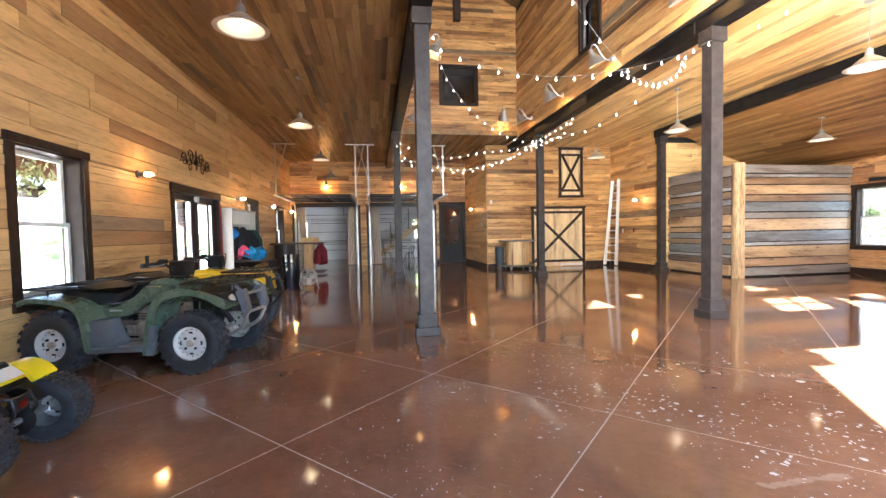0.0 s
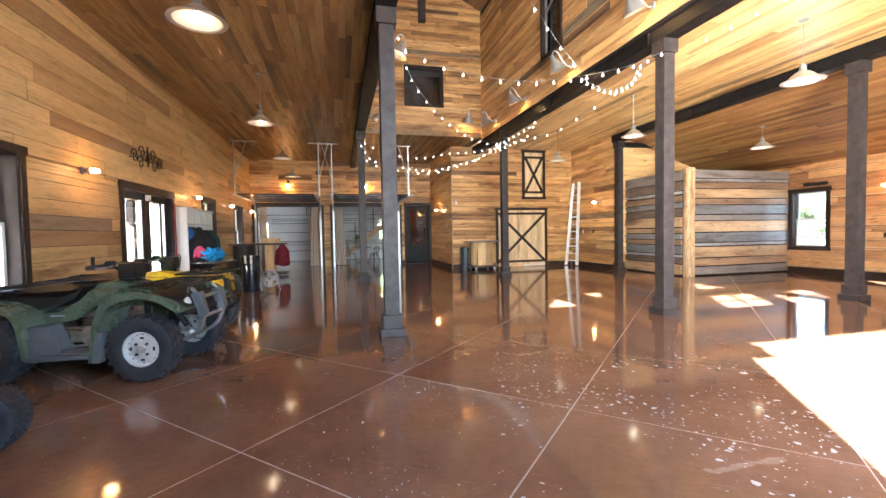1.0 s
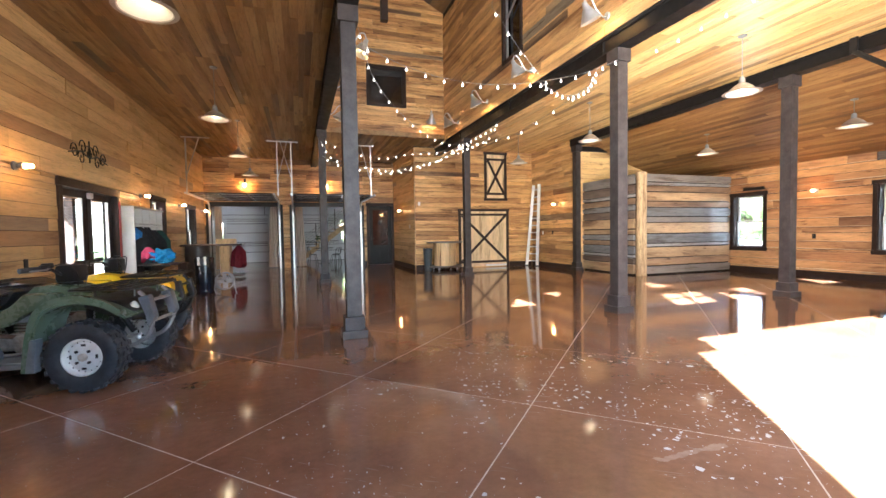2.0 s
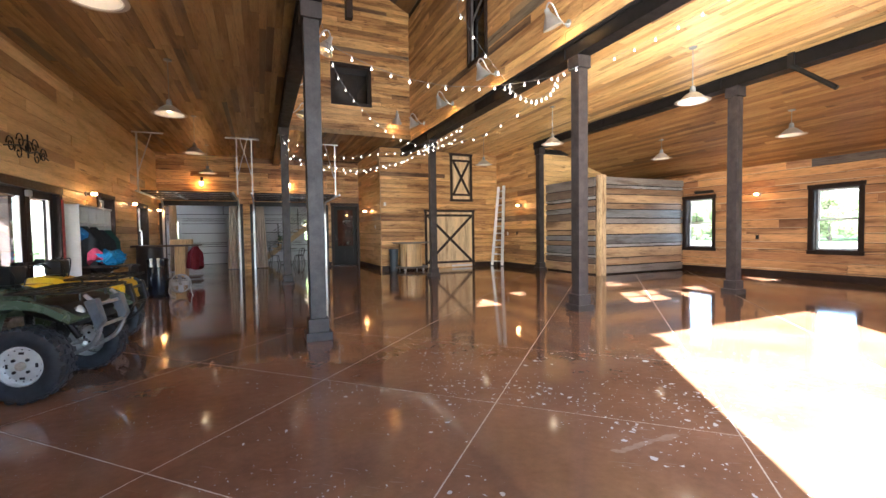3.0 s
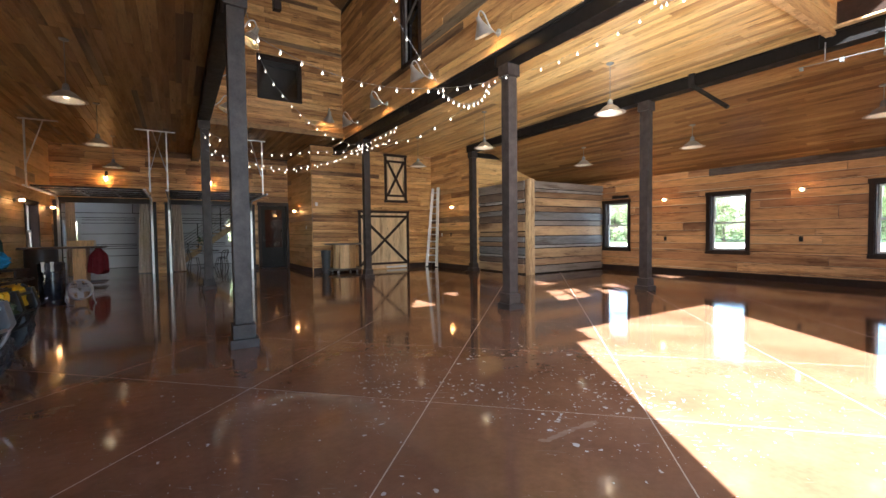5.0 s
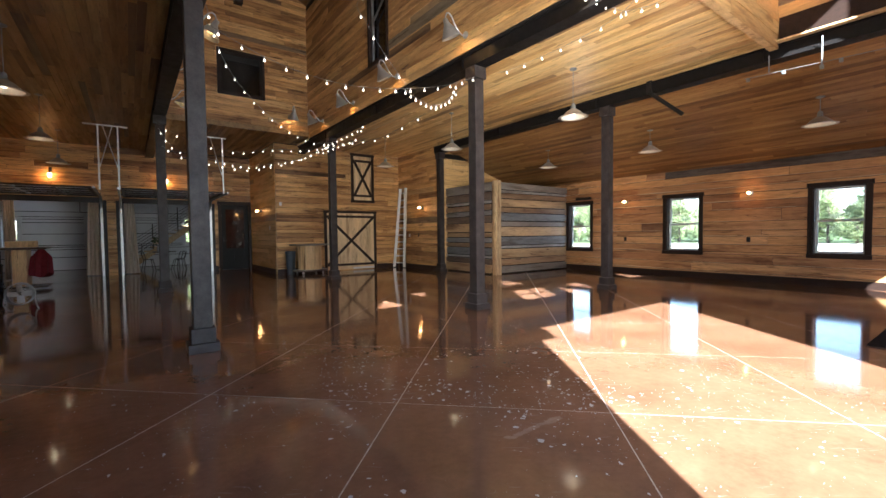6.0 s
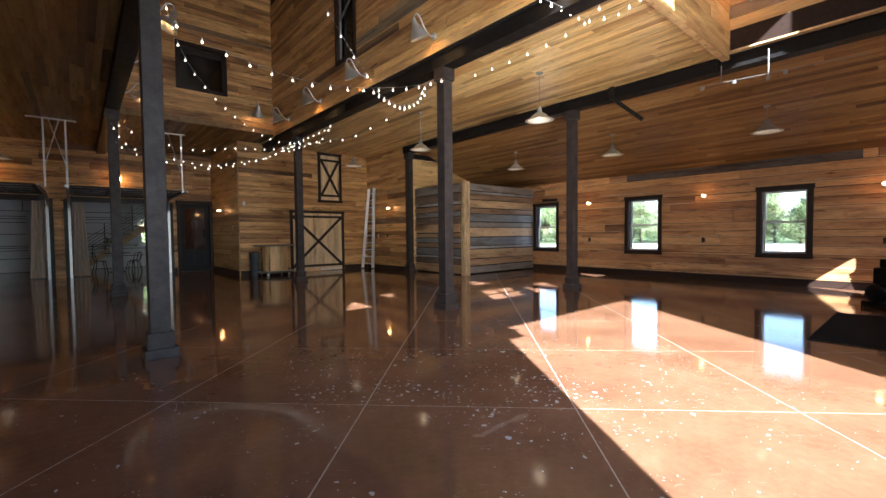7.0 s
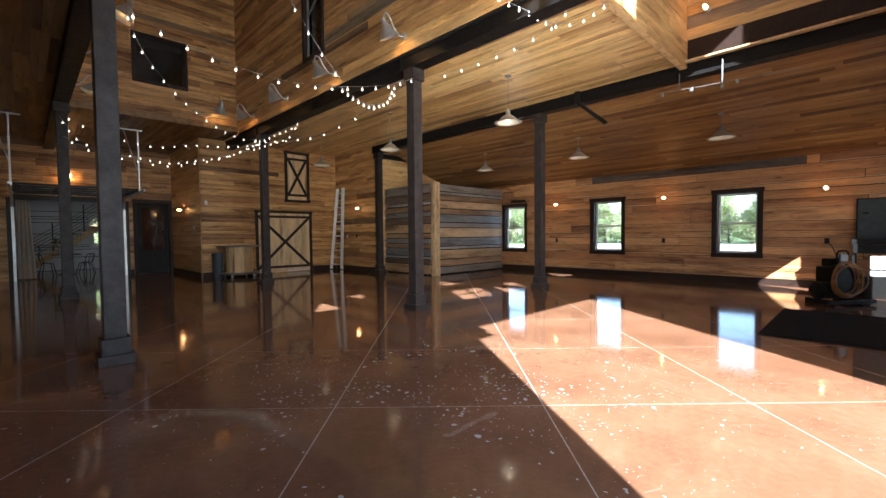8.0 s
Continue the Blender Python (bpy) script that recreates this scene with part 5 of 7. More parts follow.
string_lights([(4.39, 11.45, 3.78), (4.40, 10.73, 3.72), (4.41, 10.13, 3.73), (4.43, 9.52, 3.74), (4.43, 9.12, 3.76), (4.44, 8.82, 3.83)], 9)
string_lights([(4.31, 11.33, 3.54), (4.35, 9.83, 3.52), (4.36, 9.32, 3.52), (4.37, 9.02, 3.61), (4.37, 8.82, 3.80)], 8)
string_lights([(0.61, 11.03, 3.24), (1.11, 11.03, 3.01), (1.65, 11.03, 2.94), (2.28, 11.03, 2.88), (2.86, 11.03, 2.99), (3.64, 11.03, 3.26), (4.51, 11.13, 3.73)], 15)

# ---------------------------------------------------------------- plank room of hewn boards


def hewn_room():
    r = thing("plank_room", pose(PX, PY, 0), "room partition of rough grey and brown hewn boards", "partition")
    run = random.Random(3)
    depth = CY[1] + 0.1 - PY
    w = XR - PX - 0.03
    part("backing", box(0.10, w, 0.06, 0.09, 0.0, 2.70), M_BACKING, r)
    part("backing", box(0.06, 0.09, 0.1, depth, 0.0, 2.70), M_BACKING, r)
    unit = {key: unit_for(mat) for key, mat in M_LOG.items()}
    front = [(0.225, "grey"), (0.22, "brown"), (0.30, "tan"), (0.095, "pale"), (0.275, "blue"), (0.31, "tan"), (0.165, "grey"), (0.253, "blue"), (0.177, "brown"), (0.25, "tan"), (0.178, "brown"), (0.094, "pale"), (0.23, "grey")]
    flank = [(0.28, "tan"), (0.17, "dark"), (0.09, "pale"), (0.25, "blue"), (0.15, "brown"), (0.16, "blue"), (0.15, "tan"), (0.30, "tan"), (0.22, "dark"), (0.16, "blue"), (0.19, "brown"), (0.10, "pale"), (0.26, "dark"), (0.29, "grey")]
    for way, courses in (("x", front), ("y", flank)):
        z, ln = 0.03, (w - 0.23 if way == "x" else depth - 0.12)
        for h, tone in courses:
            ob = new("hewn_board", unit[tone, way])
            ob.parent = r
            lift, t, tip, high = run.uniform(-0.006, 0.006), run.uniform(0.045, 0.075), radians(run.uniform(-0.2, 0.2)), h - run.uniform(0.024, 0.034)
            if way == "x":
                ob.matrix_basis = Matrix.LocRotScale((0.23 + ln / 2, 0.06 - t / 2, z + h / 2 + lift), Euler((0, tip, 0)), (ln, t, high))
            else:
                ob.matrix_basis = Matrix.LocRotScale((0.06 - t / 2, 0.12 + ln / 2, z + h / 2 + lift), Euler((tip, 0, 0)), (t, ln, high))
            z += h
    bm = bmesh.new()
    n = 14
    rings = []
    for i in range(15):
        zz = 2.82 * i / 14
        ring = []
        for k in range(n):
            a = 2 * math.pi * k / n
            q = 0.118 + 0.008 * noise.noise((math.cos(a) * 2, math.sin(a) * 2, zz * 1.3))
            sq = 1 / max(abs(math.cos(a)), abs(math.sin(a))) ** 0.55
            ring.append(bm.verts.new((0.115 + q * sq * math.cos(a), -0.02 + q * sq * math.sin(a), zz)))
        rings.append(ring)
    for a, b in zip(rings, rings[1:]):
        for k in range(n):
            bm.faces.new((a[k], a[(k + 1) % n], b[(k + 1) % n], b[k]))
    bm.faces.new(rings[-1])
    part("corner_post", bm, M_POST, r, "pale peeled log post", smooth=True)
    return r


hewn_room()

# ---------------------------------------------------------------- sliding barn door and hatch


def braced_door(name, m, w, h, label, category, rails, casing=0.085, bare=False):
    d = thing(name, m, label, category)
    for a, b in ((0, casing), (w - casing, w)):
        part("casing_side", box(a, b, -0.075, -0.022, 0, h - casing, 0.004), M_TRIM, d)
    part("casing_head", box(-0.02, w + 0.02, -0.085, -0.022, h - casing, h, 0.004), M_TRIM, d)
    n = 5
    for i in range(n):
        a = casing + 0.005 + (w - 2 * casing - 0.01) * i / n
        b = casing + 0.005 + (w - 2 * casing - 0.01) * (i + 1) / n
        part("plank", box(a + 0.001, b - 0.001, -0.045, -0.026, 0.03, h - casing - 0.004, 0.002), M_DOORPINE, d)
    lo, hi = rails
    part("lower_rail", box(casing, w - casing, -0.066, -0.046, lo - 0.04, lo + 0.04, 0.003), M_TRIM, d)
    part("upper_rail", box(casing, w - casing, -0.066, -0.046, hi - 0.04, hi + 0.04, 0.003), M_TRIM, d)
    part("brace", beam_between(bmesh.new(), (casing + 0.04, lo + 0.03), (w - casing - 0.04, hi - 0.03), 0.09, -0.064, -0.046), M_TRIM, d)
    part("brace", beam_between(bmesh.new(), (casing + 0.04, hi - 0.03), (w - casing - 0.04, lo + 0.03), 0.09, -0.07, -0.048), M_TRIM, d)
    return d


bd = braced_door("barn_door", pose(5.37, YX, 0.0), 1.97, 2.11, "pale pine sliding barn door with dark cross braces", "door", (0.20, 1.90))
part("door_pull", lathe([(0.0005, 0), (0.03, 0), (0.03, 0.02), (0.0005, 0.025)], 12, m=Matrix.Translation((0.99, -0.046, 1.02)) @ ABOUT_Y), M_BLACK, bd)
part("bottom_sweep", box(1.04, 1.86, -0.09, -0.05, 0.03, 0.10, 0.004), M_WHITEPL, bd, "white bottom sweep")
hb = braced_door("loft_hatch", pose(6.39, YX, 2.43), 0.885, 1.73, "boarded loft hatch with dark cross braces", "hatch", (0.23, 1.47))
part("sill", box(-0.02, 0.905, -0.085, -0.022, -0.02, 0.07, 0.004), M_TRIM, hb)

# ---------------------------------------------------------------- ladder


def ladder():
    l = thing("ladder", pose(0, 0, 0), "white extension ladder leaning in the corner", "ladder")
    feet = (Vector((8.04, 13.86, 0.0)), Vector((8.23, 13.45, 0.0)))
    tops = (Vector((8.29, 13.74, 2.97)), Vector((8.29, 13.37, 2.98)))
    for f, t in zip(feet, tops):
        bm = bmesh.new()
        d = t - f
        q = Matrix.Translation((f + t) / 2) @ d.to_track_quat("Z", "Y").to_matrix().to_4x4() @ Matrix.Diagonal((0.05, 0.10, d.length, 1))
        k = bmesh.ops.create_cube(bm, size=1.0)["verts"]
        bmesh.ops.transform(bm, matrix=q, verts=k)
        part("rail", bm, M_WHITEPL, l)
        part("foot", box(f.x - 0.06, f.x + 0.06, f.y - 0.05, f.y + 0.05, 0.0, 0.03, 0.004), M_TYRE, l)
    for i in range(11):
        k = (i + 0.7) / 11.4
        part("rung", tube([feet[0].lerp(tops[0], k), feet[1].lerp(tops[1], k)], 0.022, 8), M_WHITEPL, l)


ladder()

# ---------------------------------------------------------------- cable spool table and bin
M_GREYWOOD = plank_wood("weathered_grey_wood", "x", [(0, (0.17, 0.155, 0.14)), (1, (0.25, 0.23, 0.20))], (0.5, 0.7))
M_BIN = plain("slate_blue_plastic", (0.040, 0.055, 0.070), 0.45)


def spool_table(m, label):
    s = thing("spool_table", m, label, "table")
    part("tabletop", lathe([(0.0005, 0.98), (0.655, 0.98), (0.665, 0.99), (0.665, 1.015), (0.655, 1.025), (0.0005, 1.025)], 40), M_GREYWOOD, s)
    part("base_disc", lathe([(0.0005, 0.10), (0.60, 0.10), (0.61, 0.11), (0.61, 0.145), (0.60, 0.155), (0.0005, 0.155)], 40), M_GREYWOOD, s)
    me = None
    for i in range(18):
        a = 2 * math.pi * i / 18
        q = Matrix.Rotation(a, 4, "Z")
        if me is None:
            first = part("stave", box(0.365, 0.395, -0.067, 0.067, 0.157, 0.978, 0.004), M_PINE, s)
            me = first.data
        else:
            o = new("stave", me)
            o.parent = s
            o.matrix_basis = q
    for i in range(4):
        a = math.pi / 4 + i * math.pi / 2
        x, y = 0.48 * math.cos(a), 0.48 * math.sin(a)
        bm = lathe([(0.0005, -0.015), (0.04, -0.015), (0.045, 0.0), (0.04, 0.015), (0.0005, 0.015)], 14, m=Matrix.Translation((x, y, 0.045)) @ ABOUT_Y)
        box_into(bm, x - 0.02, x + 0.02, y - 0.022, y + 0.022, 0.05, 0.10)
        part("caster", bm, M_BARE, s)
    return s


spool_table(pose(4.73, 13.65, 0, 0, 0, 0.0) @ Matrix.Scale(0.946, 4), "cable spool table with pine staves and a grey top")
b = thing("waste_bin", pose(4.14, 13.74, 0) @ Matrix.Scale(0.946, 4), "slate blue plastic waste bin", "bin")
part("bucket", lathe([(0.0005, 0.0), (0.125, 0.0), (0.13, 0.02), (0.165, 0.76), (0.155, 0.76), (0.12, 0.03), (0.0005, 0.03)], 24), M_BIN, b, smooth=True)
part("rim", lathe([(0.163, 0.74), (0.18, 0.745), (0.18, 0.78), (0.155, 0.785), (0.154, 0.76)], 24), M_BIN, b, smooth=True)

# ---------------------------------------------------------------- doors
M_CHARCOAL = plain("charcoal_door_paint", (0.012, 0.013, 0.015), 0.55, vary=0.15, spec=0.25)
x0, x1 = 2.75, 3.68
gd = thing("door_1", pose(x0, YG, 0), "charcoal panelled door with a tall glass light", "door", kind="structure")
w, h = x1 - x0, 2.42
for a, b2 in ((-0.11, 0.0), (w, w + 0.11)):
    part("casing_side", box(a, b2, -0.06, 0.0, 0.0, h, 0.004), M_TRIM, gd)
part("casing_head", box(-0.13, w + 0.13, -0.07, 0.0, h, h + 0.13, 0.004), M_TRIM, gd)
leaf = bmesh.new()
for q in ((0.01, 0.15, 0.01, h - 0.01), (w - 0.15, w - 0.01, 0.01, h - 0.01), (0.15, w - 0.15, 0.01, 0.22), (0.15, w - 0.15, 0.66, 0.80), (0.15, w - 0.15, h - 0.16, h - 0.01), (w / 2 - 0.05, w / 2 + 0.05, 0.22, 0.66)):
    box_into(leaf, q[0], q[1], 0.02, 0.065, q[2], q[3])
part("leaf", leaf, M_CHARCOAL, gd)
for a, b2 in ((0.15, w / 2 - 0.05), (w / 2 + 0.05, w - 0.15)):
    part("panel", box(a, b2, 0.035, 0.05, 0.22, 0.66), M_CHARCOAL, gd)
# Opaque dark glass; the red light seen in it is put into the colour.
part("glass_light", box(0.15, w - 0.15, 0.038, 0.046, 0.80, h - 0.16), plain("dim_red_room_glass", (0.035, 0.012, 0.010), 0.06, vary=0.6, scale=3, relief=0), gd)
part("door_handle", tube(arc([(0.08, 0.02, 1.08), (0.08, -0.04, 1.08), (0.17, -0.05, 1.08)], 4), 0.011, 8), M_BLACK, gd)
part("lock_plate", box(0.055, 0.105, 0.012, 0.02, 1.02, 1.24, 0.002), M_BLACK, gd)

fd = thing("door_2", LEFT, "dark stained glazed double door to the porch", "door", kind="structure")
u0, u1, z0, z1 = LW_HOLES[1]
for a, b2 in ((u0 - 0.11, u0), (u1, u1 + 0.11)):
    part("casing_side", box(a, b2, -0.05, 0.0, 0.0, z1, 0.004), M_TRIM, fd)
part("casing_head", box(u0 - 0.13, u1 + 0.13, -0.06, 0.0, z1, z1 + 0.13, 0.004), M_TRIM, fd)
mid = (u0 + u1) / 2
for a, b2 in ((u0 + 0.01, mid - 0.03), (mid + 0.03, u1 - 0.01)):
    bm = bmesh.new()
    s = 0.12
    for q in ((a, a + s, 0.02, z1 - 0.01), (b2 - s, b2, 0.02, z1 - 0.01), (a + s, b2 - s, 0.02, 0.24), (a + s, b2 - s, z1 - 0.12, z1 - 0.01)):
        box_into(bm, q[0], q[1], 0.05, 0.095, q[2], q[3])
    lf = part("leaf", bm, M_TRIM, fd)
    pn = part("pane", box(a + s, b2 - s, 0.07, 0.078, 0.24, z1 - 0.12), M_GLASS, lf)
    pn.visible_shadow = False
    bm = bmesh.new()
    for q in ((a + s, a + s + 0.025, 0.24, z1 - 0.12), (b2 - s - 0.025, b2 - s, 0.24, z1 - 0.12)):
        box_into(bm, q[0], q[1], 0.048, 0.097, q[2], q[3])
    part("glazing_bead", bm, M_VINYL, lf)
part("mullion", box(mid - 0.03, mid + 0.03, 0.03, 0.12, 0.02, z1), M_TRIM, fd)
part("door_closer", box(mid - 0.055, mid + 0.055, -0.03, 0.03, z1 - 0.12, z1 - 0.02, 0.012), M_WHITEPL, fd, "white closer box")
part("door_handle", tube(arc([(mid + 0.09, 0.05, 1.02), (mid + 0.09, -0.01, 1.02), (mid + 0.18, -0.02, 1.02)], 4), 0.011, 8), M_BARE, fd)

# iron scroll ornament above the double door
orn = thing("wall_ornament", LEFT @ pose(6.53, -0.024, 2.63), "black wrought iron scroll ornament above the double door", "ornament")
for s in (-1, 1):
    for k, (sx, sz, n) in enumerate(((0.62, 0.0, 1.6), (0.34, 0.10, 1.3), (0.40, -0.08, 1.4), (0.16, 0.04, 1.2))):
        pts = []
        for i in range(26):
            t = i / 25
            a = t * n * 2 * math.pi
            r = 0.13 * (1 - 0.85 * t)
            pts.append((s * (sx - 0.12 + r * math.cos(a) * 0.9), -0.012, sz + r * math.sin(a)))
        part("scroll", tube(pts, 0.009, 6), M_BLACK, orn)
part("stem", tube([(0, -0.012, -0.12), (0, -0.012, 0.24)], 0.012, 6), M_BLACK, orn)
part("cross_bar", tube(arc([(-0.68, -0.014, -0.05), (-0.3, -0.014, 0.02), (0, -0.014, -0.04), (0.3, -0.014, 0.02), (0.68, -0.014, -0.05)], 5), 0.010, 6), M_BLACK, orn)

# ---------------------------------------------------------------- upper inner windows
for i, (m, hole) in enumerate(((pose(XN0, YN, 0), NE_HOLES[0]), (pose(XN1, YN, 0, 0, 0, -90), NR_HOLES[0]))):
    u0, u1, z0, z1 = hole
    w = thing(f"window_{13 + i}", m, "dark framed inner window to an unlit upper room", "window", kind="structure")
    c = 0.075
    for q in ((u0 - c, u0, z0 - c, z1 + c), (u1, u1 + c, z0 - c, z1 + c), (u0, u1, z0 - c, z0), (u0, u1, z1, z1 + c)):
        part("casing", box(q[0], q[1], -0.06, 0.0, q[2], q[3], 0.003), M_TRIM, w)
    bm = bmesh.new()
    for q in ((u0, u0 + 0.03, z0, z1), (u1 - 0.03, u1, z0, z1), (u0 + 0.03, u1 - 0.03, z0, z0 + 0.03), (u0 + 0.03, u1 - 0.03, z1 - 0.03, z1)):
        box_into(bm, q[0], q[1], 0.0, 0.1, q[2], q[3])
    part("jamb", bm, M_TRIM, w)
    if i == 0:
        part("pane", box(u0 + 0.03, u1 - 0.03, 0.07, 0.076, z0 + 0.03, z1 - 0.03), M_GLASS, w)
        part("blind_rail", box(u0 + 0.03, u1 - 0.03, 0.05, 0.066, z1 - 0.2, z1 - 0.03), M_BLACK, w)
    else:
        part("pane", box(u0 + 0.03, u1 - 0.03, 0.07, 0.076, z0 + 0.03, z1 - 0.03), M_DARKGLASS, w)
        part("stay_bar", beam_between(bmesh.new(), (u0 + 0.06, z0 + 0.9), (u1 - 0.1, z0 + 1.25), 0.05, 0.0, 0.02), M_BARE, w)
        part("sash_edge", box(u0 + 0.04, u0 + 0.085, -0.01, 0.03, z0 + 0.05, z1 - 0.05), M_BARE, w)
# Near-black boxes close the upper room; its lack of light is painted.
tagged(part("wall_upper_room", box(XN0, XN1, YN + 2.6, YN + 2.7, 4.4, 8.6), M_BACKING), "end of the unlit upper room, its darkness put into the colour", "wall", kind="structure")
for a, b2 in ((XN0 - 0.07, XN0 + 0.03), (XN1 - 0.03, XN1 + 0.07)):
    tagged(part("wall_upper_room", box(a, b2, YN + 0.16, YN + 2.6, 4.4, 8.6), M_BACKING), "side of the unlit upper room, its darkness put into the colour", "wall", kind="structure")
tagged(part("ceiling_upper_room", box(XN0, XN1, YN + 0.16, YN + 2.7, 8.6, 8.7), M_BACKING), "ceiling of the unlit upper room, its darkness put into the colour", "ceiling", kind="structure")
hp = part("roof_tie", box(1.76, 1.91, 8.92, 9.06, 5.78, 8.65, 0.006), M_TRIM)
tagged(hp, "dark stained timber drop post under the nave roof", "timber post")

# ---------------------------------------------------------------- overhead doors, tracks and curtains
M_FROST = plain("grey_translucent_panel", (0.28, 0.32, 0.34), 0.15, vary=0.2, relief=0)
M_CURTAIN = plain("beige_curtain_cloth", (0.86, 0.77, 0.67), 0.85, vary=0.12, scale=18)


def overhead_door(x0, x1):
    d = thing("overhead_door", pose(x0, YG, 0) @ Matrix.Diagonal((1, 0.95, 0.944, 1)), "black framed glazed overhead door, rolled up under the ceiling", "overhead door", "overhead doors")
    w = x1 - x0
    for k, (a, b2) in enumerate(((-3.45, -2.72), (-2.70, -1.97), (-1.95, -1.22), (-1.20, -0.47))):
        bm = bmesh.new()
        for q in ((0.06, w - 0.06, a, a + 0.07), (0.06, w - 0.06, b2 - 0.07, b2), (0.06, 0.13, a + 0.07, b2 - 0.07), (w - 0.13, w - 0.06, a + 0.07, b2 - 0.07), (w / 3 - 0.03, w / 3 + 0.03, a + 0.07, b2 - 0.07), (2 * w / 3 - 0.03, 2 * w / 3 + 0.03, a + 0.07, b2 - 0.07)):
            box_into(bm, q[0], q[1], q[2], q[3], 2.70, 2.745)
        sec = part("section", bm, M_BLACK, d)
        for i in range(3):
            part("pane", box(0.13 + (w - 0.26) * i / 3 + 0.03, 0.13 + (w - 0.26) * (i + 1) / 3 - 0.03, a + 0.07, b2 - 0.07, 2.718, 2.726), M_FROST, sec)
    for x in (0.0, w):
        s = 1 if x else -1
        bm = box(x - 0.034, x + 0.034, -0.11, -0.05, 0.0, 2.3)
        part("vertical_track", bm, M_GALV, d, "bright galvanised track")
        part("track_angle", box(*sorted((x + s * 0.034, x + s * 0.13)), -0.06, -0.025, 0.0, 2.6), M_BLACK, d)
        part("horizontal_track", tube(arc([(x, -0.08, 2.3), (x, -0.12, 2.55), (x, -0.36, 2.69), (x, -0.8, 2.70), (x, -3.7, 2.70)], 6), 0.03, 8), M_GALV, d)
    part("spring_tube", tube([(0.0, -0.14, 2.82), (w, -0.14, 2.82)], 0.035, 10), M_BLACK, d)
    part("head_seal", box(0.0, w, -0.06, -0.025, 2.52, 2.70), M_BLACK, d)
    for x in (0.035, w - 0.035):
        part("side_seal", box(x - 0.03, x + 0.03, -0.045, -0.025, 0.0, 2.52), M_BLACK, d)
    return d


overhead_door(-3.10, -0.71)
overhead_door(-0.21, 2.40)


def track_hanger(x0, x1, legs, crossed):
    g = thing("track_hanger", pose(0, 14.06, 0), "galvanised angle-iron hanger for an overhead door track", "hanger", "track hangers")
    part("ceiling_angle", box(x0, x1, -0.02, 0.02, ZC - 0.05, ZC - 0.016), M_GALV, g)
    for x in legs:
        part("leg", box(x - 0.018, x + 0.018, -0.018, 0.018, 2.51, ZC - 0.05), M_GALV, g)
    for a, b2 in crossed:
        part("diagonal", tube([(a, 0.02, ZC - 0.05), (b2, 0.02, 3.10)], 0.014, 6), M_GALV, g)


track_hanger(-3.18, -2.44, (-3.07,), ((-2.73, -3.06),))
track_hanger(-0.89, 0.03, (-0.59, -0.18), ((-0.30, -0.57), (-0.49, -0.20)))
track_hanger(1.83, 2.40, (2.30,), ((1.99, 2.27),))


def curtain(x0, x1, y, z0, z1, flare, folds=5):
    c = bmesh.new()
    rows, n = 10, folds * 8
    grid = []
    for j in range(rows + 1):
        t = j / rows
        row = []
        for i in range(n + 1):
            s = i / n
            wid = (x1 - x0) * (0.62 + flare * t)
            x = x0 + (x1 - x0 - wid) * 0.5 + wid * s
            row.append(c.verts.new((x, y + 0.035 * math.sin(s * folds * 2 * math.pi + 0.6 * math.sin(t * 3)) * (0.5 + 0.5 * t), z1 + (z0 - z1) * t)))
        grid.append(row)
    for a, b2 in zip(grid, grid[1:]):
        for i in range(n):
            c.faces.new((a[i], a[i + 1], b2[i + 1], b2[i]))
    bmesh.ops.solidify(c, geom=list(c.faces), thickness=0.006)
    ob = part("curtain", c, M_CURTAIN, smooth=True)
    return tagged(ob, "beige floor-length curtain tied beside the opening", "curtain", "curtains")


curtain(-1.13, -0.72, YG + 0.3, 0.03, 2.60, 0.55, 4)
curtain(-0.20, 0.21, YG + 0.3, 0.03, 2.60, 0.55, 4)
curtain(-3.07, -2.69, YG + 0.3, 0.03, 2.60, 0.1)

# ---------------------------------------------------------------- white room: boards, stair, table and stools
WB = split_rows(8.4, 4.4, WHITE_HOLES, (0.40, 0.52), (6.0, 9.0), rng)
boards(white_room, WB, M_WHITE, rng, 0.016, 0.022, near=lambda u, v: True, name="shiplap_board")
for i, (u0, u1, z0, z1) in enumerate(WHITE_HOLES):
    sash_window(f"window_{15 + i}", pose(WX0, YW, 0), u0, u1, z0, z1, "white double-hung window in white shiplap", trim=M_WHITE)


def stair():
    s = thing("staircase", pose(-0.21, 20.77, 0, 0, 0, 0.0) @ Matrix.Scale(0.935, 4), "timber stair with a dark horizontal-bar railing", "staircase", kind="structure")
    n, rise, go = 15, 0.185, 0.235
    for i in range(n):
        part("tread", box(i * go, i * go + 0.28, 0.0, 0.95, (i + 1) * rise - 0.04, (i + 1) * rise, 0.004), M_POST, s)
    for y in (-0.04, 0.95):
        part("stringer", outline([(0.0, 0.0), (n * go, n * rise - 0.02), (n * go, n * rise - 0.30), (0.30, 0.0)], y, y + 0.04, 0.004), M_POST, s)
    for k in range(6):
        part("rail_bar", tube([(0.05, -0.06, 0.36 + k * 0.13), (n * go, -0.06, n * rise + 0.16 + k * 0.13)], 0.011, 6), M_BLACK, s)
    for i in (0, 4, 8, 12):
        part("baluster", box(i * go + 0.06, i * go + 0.10, -0.08, -0.045, (i + 1) * rise - 0.1, (i + 1) * rise + 1.0), M_BLACK, s)


